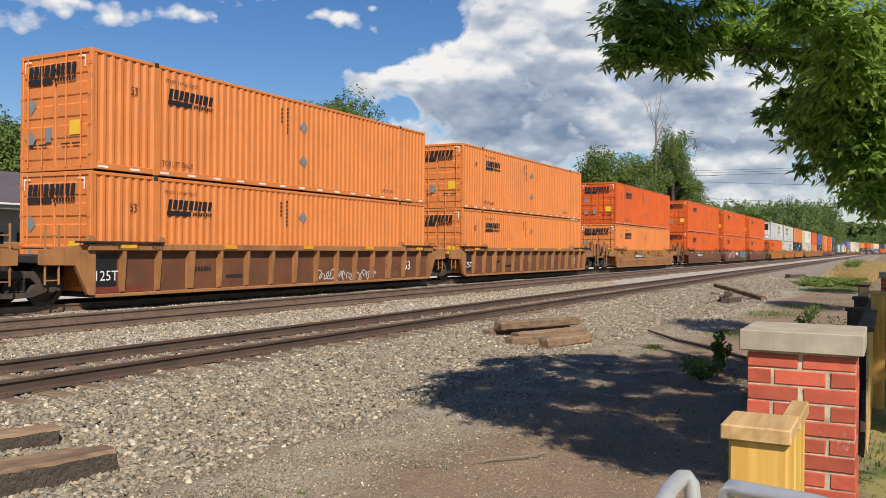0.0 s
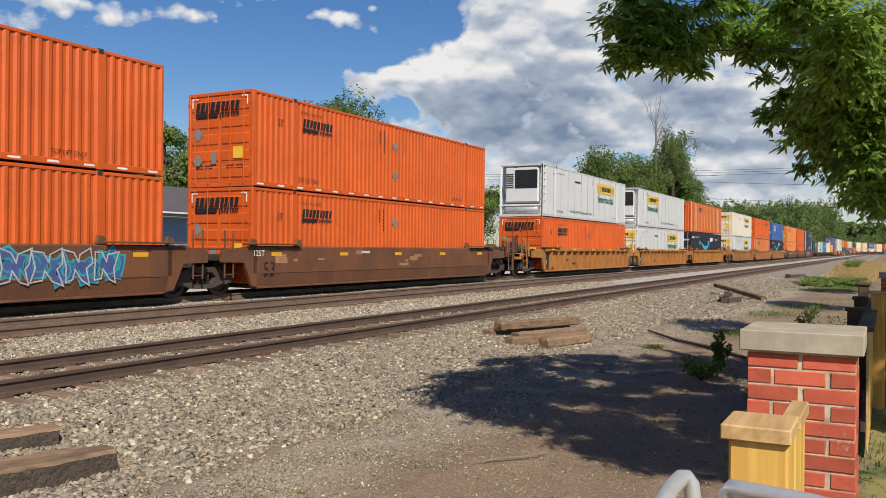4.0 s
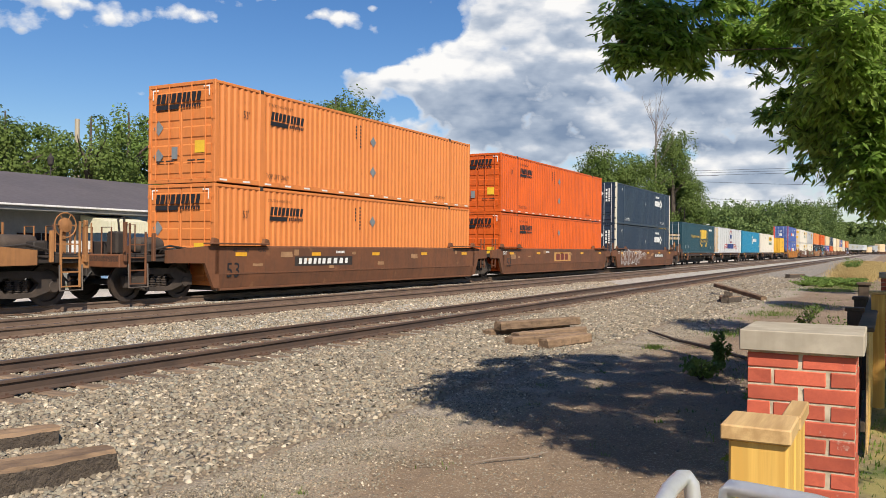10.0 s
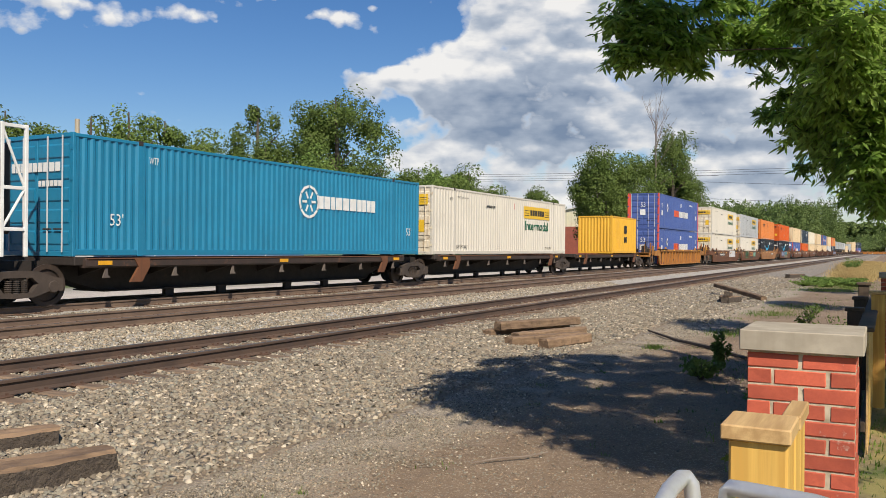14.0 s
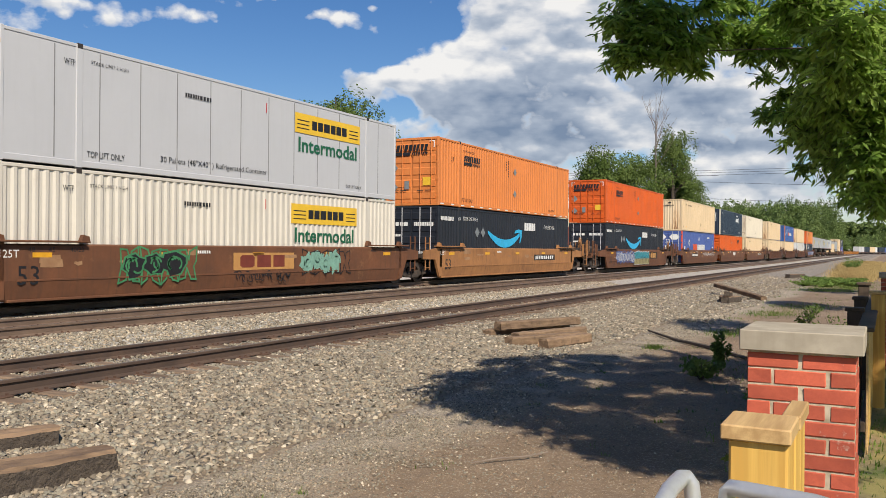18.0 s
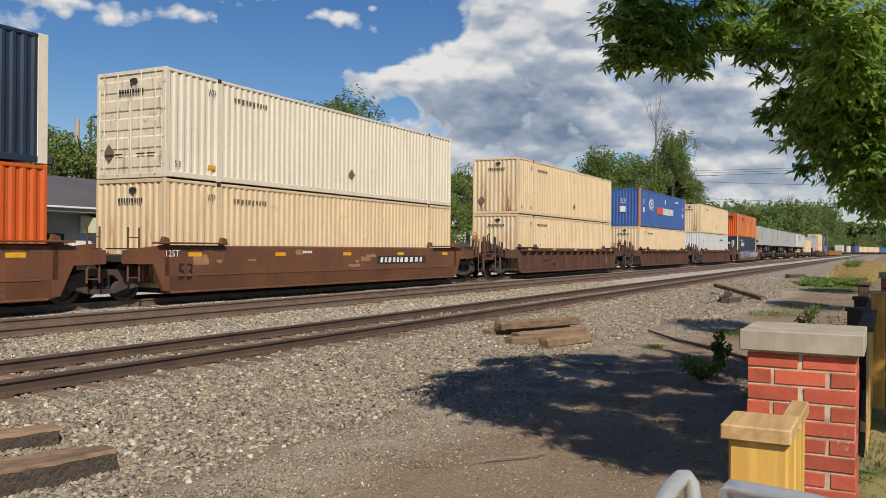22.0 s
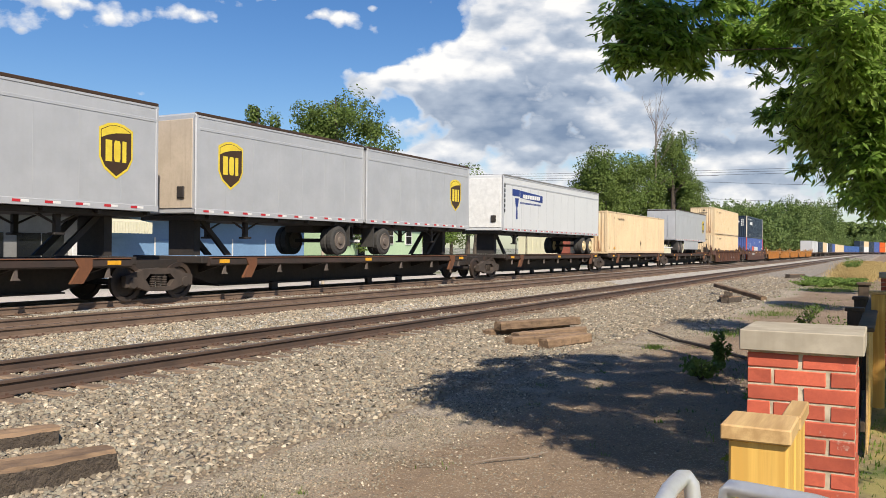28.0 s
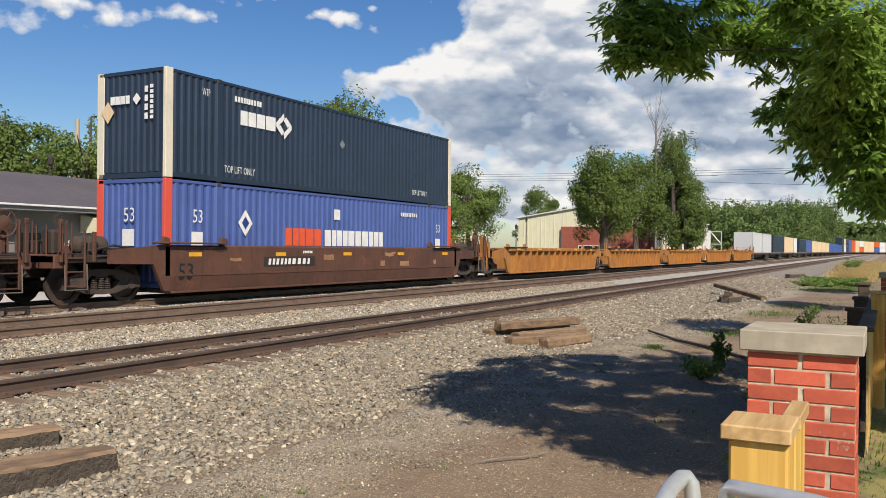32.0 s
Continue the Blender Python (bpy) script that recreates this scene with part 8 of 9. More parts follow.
def near_post():
    """The post and rail before the pillar."""
    p = thing("fence_end", "yellow pine fence end with a flat cap board", "fence", "posts of the wooden fence")
    part("post", Mesh().box((2.13, .204, -.46), (2.27, .340, .962), .006), PINE, p)
    part("cap_board", Mesh().box((2.114, .196, .960), (2.31, .358, .998), .004), PINE_TOP, p)
    part("rail_cap", Mesh().box((2.313, .192, .960), (2.56, .240, .997), .004), PINE_TOP, p)
    for i in range(2):
        x = 2.275 + i * .132
        part("board", Mesh().box((x, .200, -.40), (x + .128, .230, .959), .004), PINE, p)


near_post()


def wood_fence():
    f = thing("wooden_fence", "board fence with cap rail, pine outside and shade-dark inside", "fence")
    x = 8.40
    k = 0
    while x < 14.8:
        part("board", Mesh().box((x, .145, -.40), (x + .135, .165, .70), .003), PINE if k % 5 else PINE_TOP, f)
        x += .142
        k += 1
    # rails and cap rail carry their shade in the dark timber colour
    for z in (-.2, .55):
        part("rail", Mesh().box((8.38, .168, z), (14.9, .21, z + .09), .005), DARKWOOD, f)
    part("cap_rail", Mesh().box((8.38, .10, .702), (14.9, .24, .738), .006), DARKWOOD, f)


wood_fence()
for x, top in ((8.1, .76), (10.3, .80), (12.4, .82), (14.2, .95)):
    q = fence_post(x, .245, top, -.45, .15, DARKWOOD, .20, "dark fence post with a flat cap")
fence_post(11.0, .02, .96, -.45, .15, PINE, .20)


def metal_rails():
    """Two bent galvanised tubes of a rack in front of the fence."""
    r = thing("tube_rack", "galvanised bent tube rack close to the fence", "rack", at=pose(0, 0, 0))
    part("tube", Mesh().tube([(1.20, .377, .20), (1.36, .377, .70), (1.555, .377, .925), (1.668, .377, .945), (1.78, .379, .942), (1.796, .371, .940), (1.803, .362, .925), (1.804, .357, .888), (1.804, .356, -.45)], .0175, 14), STEEL, r, smooth=True)
    part("tube", Mesh().tube([(1.796, .289, -.45), (1.795, .289, .895), (1.794, .287, .922), (1.788, .277, .934), (1.771, .250, .938), (1.748, .121, .938), (1.691, .015, .936), (1.55, -.25, .93)], .0175, 14), STEEL, r, smooth=True)


metal_rails()


def timber(x, y, z, L, rz, rx=0, ry=0, w=.225, h=.175, label="weathered old railway tie", name="old_railway_tie", seed=0, dark_sides=False):
    """A single discarded tie: split ends, worn edges."""
    rng = random.Random(seed)
    n = 24
    vs, fs = [], []
    for i in range(n + 1):
        t = -L / 2 + L * i / n
        e = .02 * (i in (0, n))
        for a, b in ((-w / 2 + .02, -h / 2), (w / 2 - .02, -h / 2), (w / 2, -h / 2 + .02), (w / 2, h / 2 - .025), (w / 2 - .03, h / 2), (0, h / 2 - .008), (-w / 2 + .03, h / 2), (-w / 2, h / 2 - .03), (-w / 2, -h / 2 + .02)):
            vs.append((t + rng.uniform(-.03, .03) * (i in (0, n)), a + rng.uniform(-.010, .008), b + rng.uniform(-.009, .004)))
    k = 9
    for i in range(n):
        fs += [(i * k + j, i * k + (j + 1) % k, (i + 1) * k + (j + 1) % k, (i + 1) * k + j) for j in range(k)]
    fs += [tuple(range(k))[::-1], tuple(n * k + j for j in range(k))]
    ob = part(name, Mesh().add(vs, fs), OLDTIE, at=pose(x, y, z, rx, ry, rz))
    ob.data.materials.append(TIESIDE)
    # upright faces get the darker material, top and bottom keep the tie's own
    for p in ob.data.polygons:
        p.material_index = 1 if abs(p.normal.z) < .5 and dark_sides else 0
    return tagged(ob, label, "railway tie", "discarded railway ties")


timber(16.83, 6.86, -.345, 2.5, -20, seed=1, label="weathered discarded tie lying across a heap")
timber(16.83, 6.61, -.18, 2.45, -22, 0, 0, seed=2, label="sunlit discarded tie on top of the heap")
timber(16.43, 6.19, -.345, 2.2, -18, seed=3, label="broken discarded tie beside the heap")
timber(15.43, 5.91, -.345, 1.9, -27, seed=4, label="short discarded tie with split end")
timber(15.33, 5.46, -.34, 1.6, -12, seed=5, label="half-buried discarded tie in ballast")
timber(3.61, 5.89, -.355, 2.4, -13, seed=6, w=.27, h=.24, dark_sides=True, label="large grey tie with sunlit top in gravel")
timber(4.05, 7.15, -.36, 2.3, -19, seed=7, w=.26, h=.22, dark_sides=True, label="brown discarded tie behind a grey one")
timber(3.85, 6.45, -.40, 2.2, -16, 6, 0, seed=8, label="splintered plank-like tie between two others", h=.10)
timber(31.5, 5.25, -.34, 1.2, 12, seed=9, w=.24, h=.22, dark_sides=True, label="short thick tie end in the far heap")
timber(31.5, 4.95, -.34, 1.1, -14, seed=10, w=.24, h=.22, dark_sides=True, label="split short tie in the far heap")
timber(31.6, 5.1, -.15, .95, 4, 0, 3, seed=12, w=.22, h=.17, dark_sides=True, label="short tie lying on two others")
timber(34.9, 5.25, -.20, 3.9, 36, 0, -4.8, seed=11, w=.22, h=.16, label="long dark timber leaning on a heap of ties")
timber(61.8, 5.6, -.30, 2.2, -20, seed=14, w=.34, h=.30, dark_sides=True, label="brown squared timber beside the line")


def gravel():
    """Loose ballast stones, densest near the camera."""
    rng = np.random.default_rng(3)
    def stones(n, xr, yr, size, seed_keep):
        # thin out with distance
        x = xr[0] + (xr[1] - xr[0]) * rng.random(n) ** 1.75
        y = rng.uniform(yr[0], yr[1], n)
        keep = seed_keep(x, y)
        x, y = x[keep], y[keep]
        return x, y, size[0] + (size[1] - size[0]) * rng.random(len(x)) ** 1.7
    sets = []
    wob = lambda x: .8 * np.sin(x * .55 + 1.0) + .5 * np.sin(x * 1.3)
    sets.append(stones(94000, (2.5, 26), (3.8, 8.3), (.012, .033), lambda x, y: (y > 5.02 + .10 * wob(x) + rng.normal(0, .10, len(x))) & (y < x * 1.9 + 1.5)))
    sets.append(stones(16000, (22, 64), (3.9, 8.3), (.018, .040), lambda x, y: y > 4.2 + rng.normal(0, .5, len(x))))
    sets.append(stones(17000, (5, 34), (8.3, 11.3), (.014, .030), lambda x, y: (np.abs(np.abs(y - NEAR_Y) - .7525) > .09) & ((np.abs((x + 6.25) % .5 - .25) > .105) | (np.abs(y - NEAR_Y) > 1.28) | (rng.random(len(x)) < .12)) & (y < x * 1.6 + 2)))
    sets.append(stones(20000, (6, 40), (11.35, 12.9), (.014, .030), lambda x, y: y < x * 1.6 + 2))
    sets.append(stones(13000, (8, 40), (14.9, 16.6), (.014, .030), lambda x, y: y < x * 1.6 + 2))
    sets.append(stones(46000, (3.2, 22), (3.3, 5.3), (.006, .014), lambda x, y: (y > 3.90 + .16 * wob(x) + rng.normal(0, .24, len(x))) & (y < 4.80 + .10 * wob(x) + rng.normal(0, .09, len(x))) & (y < x * 1.5)))
    sets.append(stones(40000, (3.5, 17), (.9, 4.6), (.004, .010), lambda x, y: rng.random(len(x)) < np.clip((y - 1.0 + .5 * wob(x)) / 3.2, .15, 1)))
    x, y, s = [np.concatenate([q[i] for q in sets]) for i in range(3)]

    def heap(name, label, x, y, s, mat):
        n = len(x)
        gz = np.array([ground_z(0, v) for v in np.linspace(-2, 24, 521)])
        z = np.interp(y, np.linspace(-2, 24, 521), gz) + s * .25
        amp = np.array([.03 * (1.6 if yy < 7 else 1) for yy in y])
        for i in range(n):
            z[i] += amp[i] * noise.noise(Vector((x[i] * .5, y[i] * .5, 0))) + amp[i] * .6 * noise.noise(Vector((x[i] * 1.7, y[i] * 1.7, 3)))
        base = np.array([(a, b, c) for a in (-1, 1) for b in (-1, 1) for c in (-1, 1)], float)
        v = base[None] * rng.uniform(.4, 1.05, (n, 1, 3)) + rng.normal(0, .28, (n, 8, 3))
        a = rng.normal(size=(n, 4)) * np.array((1, .28, .28, 1))
        a /= np.linalg.norm(a, axis=1)[:, None]
        w_, i_, j_, k_ = a.T
        R = np.stack([1 - 2 * (j_ * j_ + k_ * k_), 2 * (i_ * j_ - k_ * w_), 2 * (i_ * k_ + j_ * w_), 2 * (i_ * j_ + k_ * w_), 1 - 2 * (i_ * i_ + k_ * k_), 2 * (j_ * k_ - i_ * w_), 2 * (i_ * k_ - j_ * w_), 2 * (j_ * k_ + i_ * w_), 1 - 2 * (i_ * i_ + j_ * j_)], 1).reshape(n, 3, 3)
        v = np.einsum("nij,nkj->nki", R, v) * s[:, None, None]
        v[:, :, 2] *= .75
        v += np.stack([x, y, z], 1)[:, None]
        q = np.array([(0, 1, 3, 2), (4, 6, 7, 5), (0, 4, 5, 1), (2, 3, 7, 6), (1, 5, 7, 3)])
        f = (np.arange(n)[:, None, None] * 8 + q[None]).reshape(-1, 4)
        ob = new(name, shape_mesh(name, v.reshape(-1, 3), f, mat))
        tagged(ob, label, "gravel", kind="stuff")
    far = y > 11.3
    heap("ballast_stones", "loose grey and tan ballast stones", x[~far], y[~far], s[~far], STONE)
    heap("track_ballast", "clean pale grey ballast between the main tracks", x[far], y[far], s[far], PALESTONE)


def stone_material(name="ballast_stone", gain=1.0):
    mat = bpy.data.materials.new(name)
    mat.use_nodes = True
    nt = mat.node_tree
    N, L = nt.nodes.new, nt.links.new
    bsdf = nt.nodes["Principled BSDF"]
    g = N("ShaderNodeNewGeometry")
    r = N("ShaderNodeValToRGB")
    el = r.color_ramp.elements
    el[0].position, el[0].color = 0, (0.105, 0.085, 0.063, 1)
    el[1].position, el[1].color = 1, (0.54, 0.46, 0.35, 1)
    for p, c in ((.2, (0.185, 0.153, 0.112, 1)), (.45, (0.235, 0.200, 0.146, 1)), (.65, (0.215, 0.203, 0.160, 1)), (.82, (0.30, 0.232, 0.158, 1)), (.94, (0.38, 0.325, 0.24, 1))):
        e = el.new(p)
        e.color = c
    L(g.outputs["Random Per Island"], r.inputs[0])
    tc = N("ShaderNodeTexCoord")
    n = N("ShaderNodeTexNoise")
    n.inputs["Scale"].default_value = 60
    L(tc.outputs["Object"], n.inputs["Vector"])
    m = N("ShaderNodeMix")
    m.data_type, m.blend_type = "RGBA", "MULTIPLY"
    m.inputs["Factor"].default_value = .6
    mr = N("ShaderNodeMapRange")
    mr.inputs["To Min"].default_value, mr.inputs["To Max"].default_value = .6 * gain, 1.55 * gain
    L(n.outputs[0], mr.inputs["Value"])
    L(r.outputs[0], m.inputs["A"])
    L(mr.outputs[0], m.inputs["B"])
    L(m.outputs["Result"], bsdf.inputs["Base Color"])
    bsdf.inputs["Roughness"].default_value = .9
    return mat


STONE = stone_material()
PALESTONE = stone_material("pale_ballast_stone", 1.2)
gravel()

GRASS = surf("green_grass_blades", (0.10, 0.17, 0.03), (0.16, 0.21, 0.05), 2, .6, island=.35, translucent=.3)
DRYGRASS = surf("dry_straw_grass", (0.60, 0.45, 0.20), (0.50, 0.37, 0.15), 2, .7, island=.15, translucent=.4)


def blades(name, label, xs, ys, heights, mat, seed, lean=.5, width=.012):
    rng = np.random.default_rng(seed)
    n = len(xs)
    a = rng.uniform(0, 6.283, n)
    d = np.stack([np.cos(a), np.sin(a)], 1)
    l = heights * lean * rng.uniform(.2, 1, n)
    z = np.array([ground_z(0, y) for y in ys]) - .01
    w = width * rng.uniform(.7, 1.5, n)
    s = np.stack([-d[:, 1], d[:, 0]], 1) * w[:, None]
    b = np.stack([xs, ys], 1)
    P = np.zeros((n, 4, 3))
    P[:, 0, :2], P[:, 1, :2] = b - s, b + s
    P[:, 2, :2] = b + d * (l * .5)[:, None] + s * .6
    P[:, 3, :2] = b + d * l[:, None]
    P[:, 0, 2] = P[:, 1, 2] = z
    P[:, 2, 2] = z + heights * .65
    P[:, 3, 2] = z + heights
    f = np.arange(4 * n).reshape(n, 4)
    ob = new(name, shape_mesh(name, P.reshape(-1, 3), f, mat))
    return tagged(ob, label, "grass", kind="stuff")


def ground_plants():
    rng = np.random.default_rng(8)
    # green tufts in the dirt
    cx, cy, hh = [], [], []
    for _ in range(110):
        x, y = rng.uniform(4.5, 40), rng.uniform(.7, 4.2)
        k = int(rng.integers(6, 26))
        r = rng.uniform(.02, .09)
        cx.append(x + rng.normal(0, r, k)), cy.append(y + rng.normal(0, r, k)), hh.append(rng.uniform(.015, .06, k))
    for x, y, r, k in ((15.7, 3.85, .16, 420), (19.5, 3.1, .5, 500), (21, 2.3, .6, 700), (30, 2.5, 1.2, 1100), (9, .9, .5, 500), (11.5, .9, .6, 600), (26, 3.0, .7, 700), (13.5, 1.6, .6, 500)):
        cx.append(x + rng.normal(0, r, k)), cy.append(y + rng.normal(0, r * .6, k)), hh.append(rng.uniform(.03, .11, k))
    blades("grass_tufts", "sparse green grass tufts in the dirt", np.concatenate(cx), np.concatenate(cy), np.concatenate(hh), GRASS, 1, .7, .005)
    n = 9000
    x, y = 42 + 15 * rng.random(n), 2.4 + .8 * rng.normal(size=n)
    blades("verge_grass", "low green grass on the verge", x, y, rng.uniform(.03, .10, n), GRASS, 5, .8, .007)
    n = 44000
    x = rng.uniform(57, 150, n)
    y = np.interp(x, [57, 75, 150], [1.9, 2.0, 3.4]) + rng.normal(0, 1, n) * np.interp(x, [57, 75, 150], [.5, .8, 1.1])
    blades("dry_grass", "tall dry straw-coloured grass beside the line", x, y, rng.uniform(.15, .5, n), DRYGRASS, 2, .9, .014)
    n = 11000
    x, y = 4.4 + 26 * rng.random(n) ** 1.5, .32 - 3.8 * rng.random(n) ** 1.6
    blades("lawn", "sunlit lawn beyond the fence", x, y, rng.uniform(.02, .06, n), GRASS, 3, .6, .008)


ground_plants()


def litter():
    """Dry twigs, leaf scraps and wood chips lying on the dirt."""
    rng = np.random.default_rng(12)
    n = 15000
    x = 3.6 + 15 * rng.random(n) ** 1.5
    y = rng.uniform(.6, 4.4, n)
    z = np.interp(y, np.linspace(-2, 24, 521), [ground_z(0, v) for v in np.linspace(-2, 24, 521)])
    for i in range(n):
        z[i] += .048 * noise.noise(Vector((x[i] * .5, y[i] * .5, 0))) + .029 * noise.noise(Vector((x[i] * 1.7, y[i] * 1.7, 3))) + .004
    a = rng.uniform(0, 6.283, n)
    ln, wd = .006 + .026 * rng.random(n) ** 2.2, rng.uniform(.0015, .006, n)
    d = np.stack([np.cos(a), np.sin(a), rng.uniform(-.25, .25, n)], 1) * ln[:, None]
    w = np.stack([-np.sin(a), np.cos(a), rng.uniform(-.5, .5, n)], 1) * wd[:, None]
    c = np.stack([x, y, z], 1)
    up = np.array((0, 0, .003))
    P = np.stack([c - d, c - w * .9 + up, c + d, c + w + up * .5], 1).reshape(-1, 3)
    ob = new("ground_litter", shape_mesh("ground_litter", P, np.arange(4 * n).reshape(n, 4), LITTER))
    tagged(ob, "dry twigs and wood chips scattered on the dirt", "litter", kind="stuff")


LITTER = surf("dry_wood_scraps", (0.40, 0.29, 0.18), (0.17, 0.11, 0.07), 14, .9, island=.6)
litter()


def shrub(x, y, h, r, label, seed, mat=LEAF_MID, n=420, size=.09):
    rng = np.random.default_rng(seed)
    s = thing("shrub", label, "shrub", "weeds by the fence", at=pose(x, y, ground_z(0, y)))
    st = Mesh()
    rs = random.Random(seed)
    pts = []
    for i in range(12):
        a = rs.uniform(0, 6.28)
        t = Vector((math.cos(a) * r * rs.uniform(.2, 1), math.sin(a) * r * rs.uniform(.2, 1), h * rs.uniform(.6, 1)))
        st.tube([(0, 0, -.03), t * .5 + Vector((0, 0, .1 * h)), t], [.008, .006, .002], 5)
        for k in range(n // 12):
            f = rs.uniform(.25, 1.02)
            pts.append(t * f + Vector((rs.gauss(0, .12 * r), rs.gauss(0, .12 * r), rs.gauss(0, .05 * h))))
    part("stems", st, BARK, s)
    p, f = leaf_cards(np.array([tuple(q) for q in pts]), size, rng, .5)
    part("leaves", shape_mesh("leaves", p, f, mat), None, s)
    return s


shrub(13.3, 2.25, .58, .18, "dark leafy weed in the tree's shade", 1, n=900, size=.07)
shrub(12.3, 2.35, .34, .40, "low leafy weed in the shade", 2, n=700, size=.07)
shrub(15.5, 1.6, .5, .4, "green weed by the fence", 3)
for i, (x, y, h) in enumerate(((48, 3.9, .34), (49, 3.2, .40), (50, 2.6, .34), (51, 1.9, .30), (50.5, 3.7, .42), (52, 3.0, .40), (49.5, 1.5, .26), (53, 2.2, .34), (47.5, 2.8, .24), (54, 3.8, .4), (55, 1.6, .3), (88, 3.0, 1.1), (93, 3.0, 1.2))):
    shrub(x, y, h, max(.75, h * .9), "bright green bush on the verge", 10 + i, LEAF_LIGHT, 1300, .10)
for i, (x, y, h) in enumerate(((11, .75, .45), (12.5, .9, .6), (13.5, .7, .5), (18, .9, .6), (9.5, .65, .4), (8.0, .8, .35), (7.0, 1.0, .25), (20, 1.6, .5), (24, 1.8, .5), (10.2, 1.3, .3))):
    shrub(x, y, h, h * .6, "leafy weed along the fence foot", 30 + i, LEAF_MID, 200, .08)


def fallen_branch():
    ob = part("fallen_branch", Mesh().tube([(18.6, 4.7, -.38), (17.2, 3.8, -.40), (16.0, 2.9, -.38), (14.9, 2.1, -.40)], [.02, .03, .04, .03], 6), BARK)
    tagged(ob, "thin dark fallen branch on the dirt", "branch")
    ob = part("fallen_branch", Mesh().tube([(6.42, 3.12, -.415), (6.62, 2.98, -.405), (6.83, 2.80, -.41), (7.03, 2.67, -.40)], [.004, .008, .009, .006], 6), DEADWOOD)
    tagged(ob, "pale broken twig on the dirt", "branch")


fallen_branch()


def near_tree():
    """The broadleaf tree that hangs over the fence, its trunk outside the view."""
    root = thing("overhanging_tree", "large overhanging tree with narrow drooping green leaves", "tree", at=pose(0, 0, 0))
    rng = np.random.default_rng(21)
    rs = random.Random(21)
    trunk = Mesh().tube([(10.6, -3.2, -.6), (10.5, -3.0, 1.2), (10.3, -2.7, 3.0), (10.0, -2.3, 5.2), (9.8, -2.0, 7.6)], [.30, .24, .20, .13, .04], 12)
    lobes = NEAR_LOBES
    # crown volume above the view, that casts the shade on the dirt
    shade = [Vector(p) for p in ((11.2, 5.8), (12.4, 5.7), (13.4, 5.2), (14.6, 4.4), (15.2, 2.6), (14.6, .6), (7.4, .8), (7.2, 1.6), (7.6, 2.6), (8.1, 3.1), (8.5, 4.1), (9.3, 4.9))]

    def inside(p):
        hit = False
        for u, v in zip(shade, shade[1:] + shade[:1]):
            if (u.y > p.y) != (v.y > p.y) and p.x < u.x + (p.y - u.y) * (v.x - u.x) / (v.y - u.y):
                hit = not hit
        return hit
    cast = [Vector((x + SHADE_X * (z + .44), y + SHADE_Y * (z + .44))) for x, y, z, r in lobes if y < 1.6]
    extra = []
    while len(extra) < 170:
        g = Vector((rs.uniform(7, 16), rs.uniform(.4, 5.6)))
        if not inside(g) or min((g - q).length for q in cast) < .5:
            continue
        h = rs.uniform(4.0, 6.6)
        while (h - 1.86) / math.hypot(g.x - SHADE_X * h, g.y - SHADE_Y * h) < .42:
            h += .2
        extra.append((g.x - SHADE_X * h, g.y - SHADE_Y * h, h - .44, rs.uniform(.32, .54)))
    # unseen lobes added to throw shade on the far pillar
    extra += [(12.5 + .12 * k, -2.5 + .1 * k, 3.4 + .2 * k, .7) for k in range(5)]
    # more unseen lobes over the lawn, added to block skylight from the south
    while len(extra) < 245:
        x, y, z = rs.uniform(6.5, 14.5), rs.uniform(-6.5, -1.5), rs.uniform(2.6, 6.5)
        if y + SHADE_Y * (z + .44) < .4:
            extra.append((x, y, z, rs.uniform(.5, .8)))
    twigs = Mesh()
    pts, dirs = [], []
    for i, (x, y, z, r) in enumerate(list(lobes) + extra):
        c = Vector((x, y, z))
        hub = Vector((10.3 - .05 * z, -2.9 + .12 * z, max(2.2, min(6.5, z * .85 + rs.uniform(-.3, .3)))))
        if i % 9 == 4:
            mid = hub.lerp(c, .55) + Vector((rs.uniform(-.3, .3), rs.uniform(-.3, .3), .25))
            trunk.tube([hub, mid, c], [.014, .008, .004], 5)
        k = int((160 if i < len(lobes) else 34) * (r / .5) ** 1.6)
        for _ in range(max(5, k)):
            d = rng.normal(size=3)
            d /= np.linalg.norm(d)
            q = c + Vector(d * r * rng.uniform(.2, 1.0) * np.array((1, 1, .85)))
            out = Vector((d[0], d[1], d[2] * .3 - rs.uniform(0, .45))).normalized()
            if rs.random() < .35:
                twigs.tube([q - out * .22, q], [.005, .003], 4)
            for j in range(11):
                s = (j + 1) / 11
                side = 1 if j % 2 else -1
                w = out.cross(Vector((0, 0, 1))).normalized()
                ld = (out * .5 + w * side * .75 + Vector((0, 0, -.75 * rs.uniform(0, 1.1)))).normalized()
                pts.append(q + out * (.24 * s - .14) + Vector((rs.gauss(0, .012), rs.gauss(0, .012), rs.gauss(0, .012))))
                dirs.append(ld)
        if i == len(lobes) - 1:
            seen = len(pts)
    part("trunk", trunk, BARK, root)
    tagged(part("twig_growth", twigs, BARK, root), kind="stuff")
    P, D = np.array([tuple(p) for p in pts]), np.array([tuple(d) for d in dirs])
    n = len(P)
    D += rng.normal(0, .3, (n, 3))
    D /= np.linalg.norm(D, axis=1)[:, None]
    up = rng.normal(0, .6, (n, 3)) + np.array((0, 0, 1))
    Wd = np.cross(D, up)
    Wd /= np.linalg.norm(Wd, axis=1)[:, None] + 1e-9
    Nn = np.cross(Wd, D)
    L = (np.where(np.arange(n) < seen, .110, .15) * rng.uniform(.6, 1.4, n))[:, None]
    w = L * .145
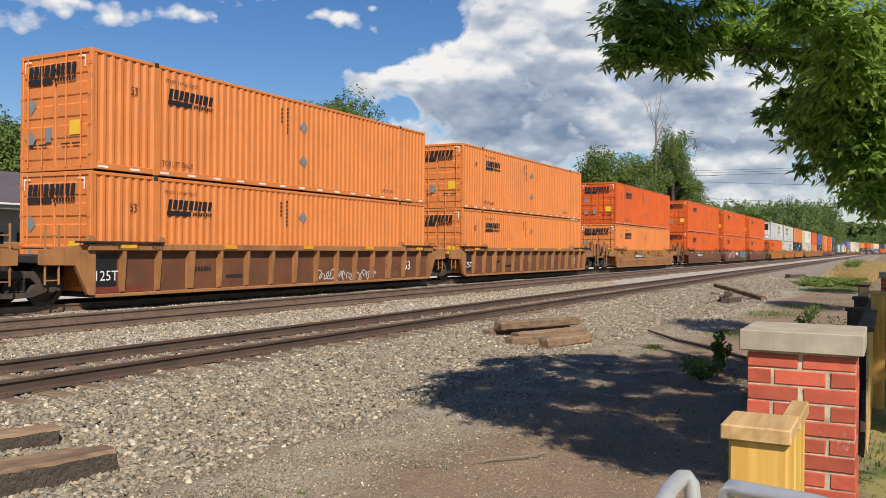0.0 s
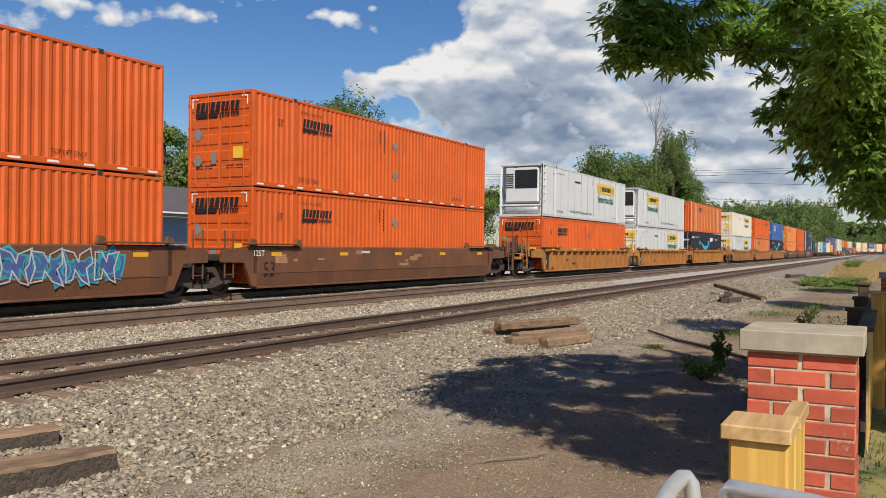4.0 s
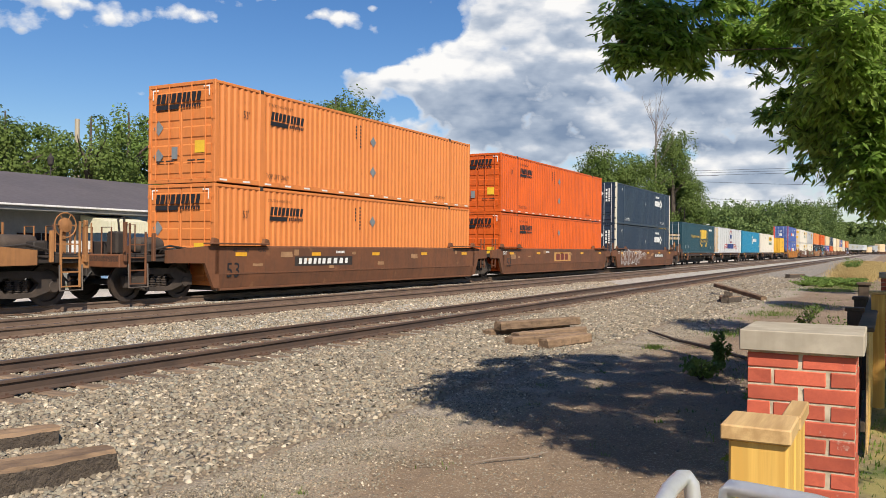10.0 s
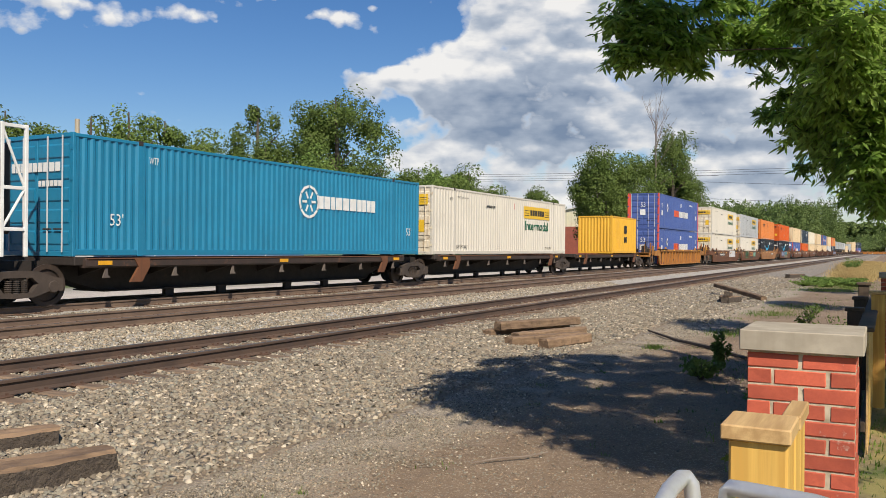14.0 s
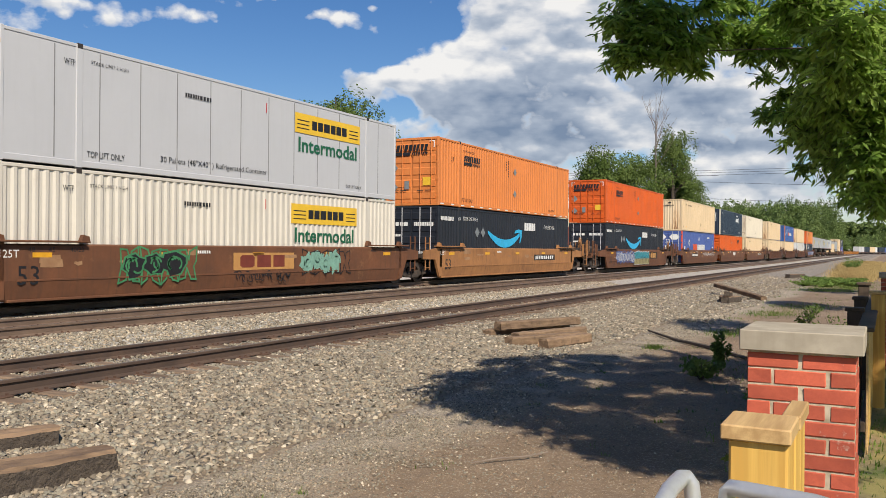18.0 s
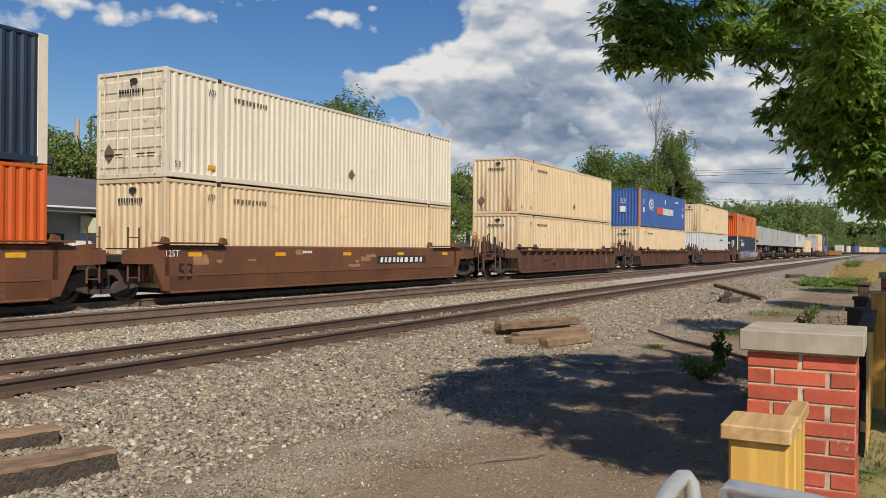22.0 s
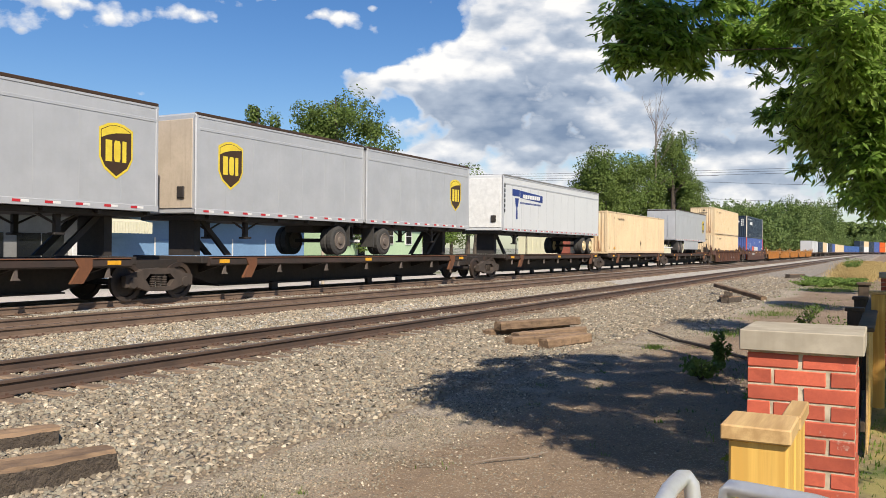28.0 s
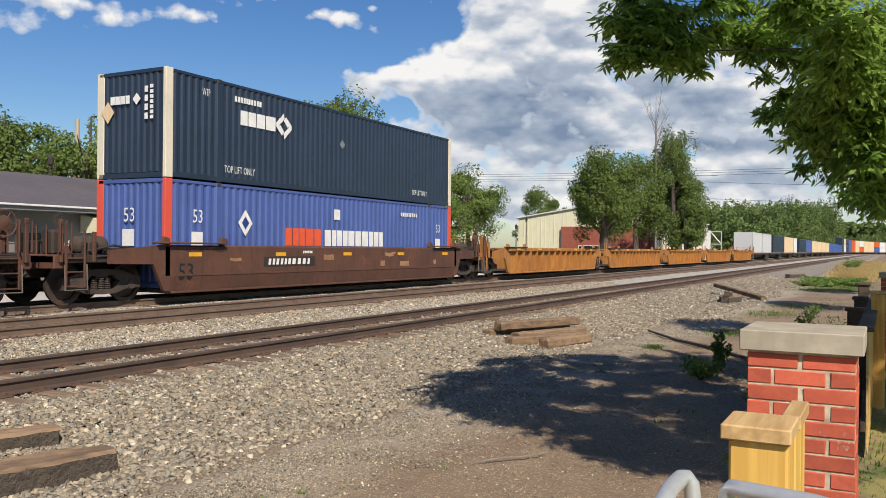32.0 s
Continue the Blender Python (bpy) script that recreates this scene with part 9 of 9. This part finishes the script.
    V = np.stack([P, P + D * L * .35 + Wd * w - Nn * .0, P + D * L * .75 + Wd * w * .6 - Nn * L * .05, P + D * L - Nn * L * .10, P + D * L * .75 - Wd * w * .6 - Nn * L * .05, P + D * L * .35 - Wd * w], 1).reshape(-1, 3)
    b = np.arange(n)[:, None] * 6
    F = np.concatenate([b + np.array([[0, 1, 2, 3]]), b + np.array([[0, 3, 4, 5]])])
    tagged(part("leaves", shape_mesh("leaves", V, F, LEAF_NEAR), None, root, "narrow drooping leaves"), kind="stuff")


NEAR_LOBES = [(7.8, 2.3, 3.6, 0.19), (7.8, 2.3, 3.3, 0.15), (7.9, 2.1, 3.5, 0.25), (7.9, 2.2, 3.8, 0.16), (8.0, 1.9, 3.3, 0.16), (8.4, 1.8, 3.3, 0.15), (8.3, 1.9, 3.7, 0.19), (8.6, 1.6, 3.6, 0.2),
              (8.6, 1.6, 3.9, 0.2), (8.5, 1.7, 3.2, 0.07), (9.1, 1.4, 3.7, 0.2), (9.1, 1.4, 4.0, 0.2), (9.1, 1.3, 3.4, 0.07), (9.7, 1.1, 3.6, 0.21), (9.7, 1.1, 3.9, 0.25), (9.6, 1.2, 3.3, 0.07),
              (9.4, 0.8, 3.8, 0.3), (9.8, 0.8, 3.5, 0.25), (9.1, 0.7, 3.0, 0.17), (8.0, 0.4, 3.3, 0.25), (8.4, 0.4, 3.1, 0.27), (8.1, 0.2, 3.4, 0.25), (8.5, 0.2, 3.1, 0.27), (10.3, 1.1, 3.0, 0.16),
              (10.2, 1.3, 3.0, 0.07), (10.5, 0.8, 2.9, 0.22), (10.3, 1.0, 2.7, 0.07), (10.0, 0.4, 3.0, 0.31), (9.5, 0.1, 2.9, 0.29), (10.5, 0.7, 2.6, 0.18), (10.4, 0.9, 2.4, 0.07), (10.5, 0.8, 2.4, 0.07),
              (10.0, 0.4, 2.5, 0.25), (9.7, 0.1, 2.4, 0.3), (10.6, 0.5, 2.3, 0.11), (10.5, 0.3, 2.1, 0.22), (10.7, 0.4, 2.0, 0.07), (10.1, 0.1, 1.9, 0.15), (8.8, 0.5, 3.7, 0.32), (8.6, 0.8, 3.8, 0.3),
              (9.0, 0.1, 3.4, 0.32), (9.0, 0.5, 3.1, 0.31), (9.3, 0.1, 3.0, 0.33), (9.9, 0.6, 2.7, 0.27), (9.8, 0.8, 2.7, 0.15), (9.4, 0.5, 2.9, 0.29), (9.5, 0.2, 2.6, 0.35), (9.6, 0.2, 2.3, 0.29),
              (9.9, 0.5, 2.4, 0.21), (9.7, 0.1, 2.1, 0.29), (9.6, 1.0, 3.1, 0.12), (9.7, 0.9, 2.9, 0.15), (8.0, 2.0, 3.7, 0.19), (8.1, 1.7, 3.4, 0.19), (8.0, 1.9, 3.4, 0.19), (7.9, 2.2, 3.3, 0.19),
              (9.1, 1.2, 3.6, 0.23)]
near_tree()


def row_tree(x, y):
    """Further trees of the same row that shade the dirt by the fence."""
    rng = np.random.default_rng(int(x))
    root = thing("street_tree", "broadleaf tree standing along the fence", "tree", "trees along the fence", at=pose(x, y, -.45))
    part("trunk", Mesh().tube([(0, -1.0, -.1), (.1, -.9, 2.0), (0, -.2, 5)], [.2, .15, .05], 10), BARK, root)
    pts = crown_points(rng, (0, 0, 5.2), (2.1, 1.35, 1.8), 44, 130)[0]
    p, f = leaf_cards(pts, .17, rng, .4)
    part("crown", shape_mesh("crown", p, f, LEAF_NEAR), None, root)


row_tree(17.2, -.75)
row_tree(27.0, -1.7)
row_tree(39.0, -1.9)


def motions():
    """The train comes out of the bend and rolls towards -x at about 25 m/s."""
    for ob, x, y, z in MOVING:
        rows = []
        for t in (0, 8, 16, 24, 32) if x < BEND_X else range(0, 33, 2):
            turn = line(x - S(t) + 8)[2]
            rows.append((t, pose(*on_line(x - S(t), y), z, 0, 0, -math.degrees(turn))))
        walk(ob, rows)


motions()
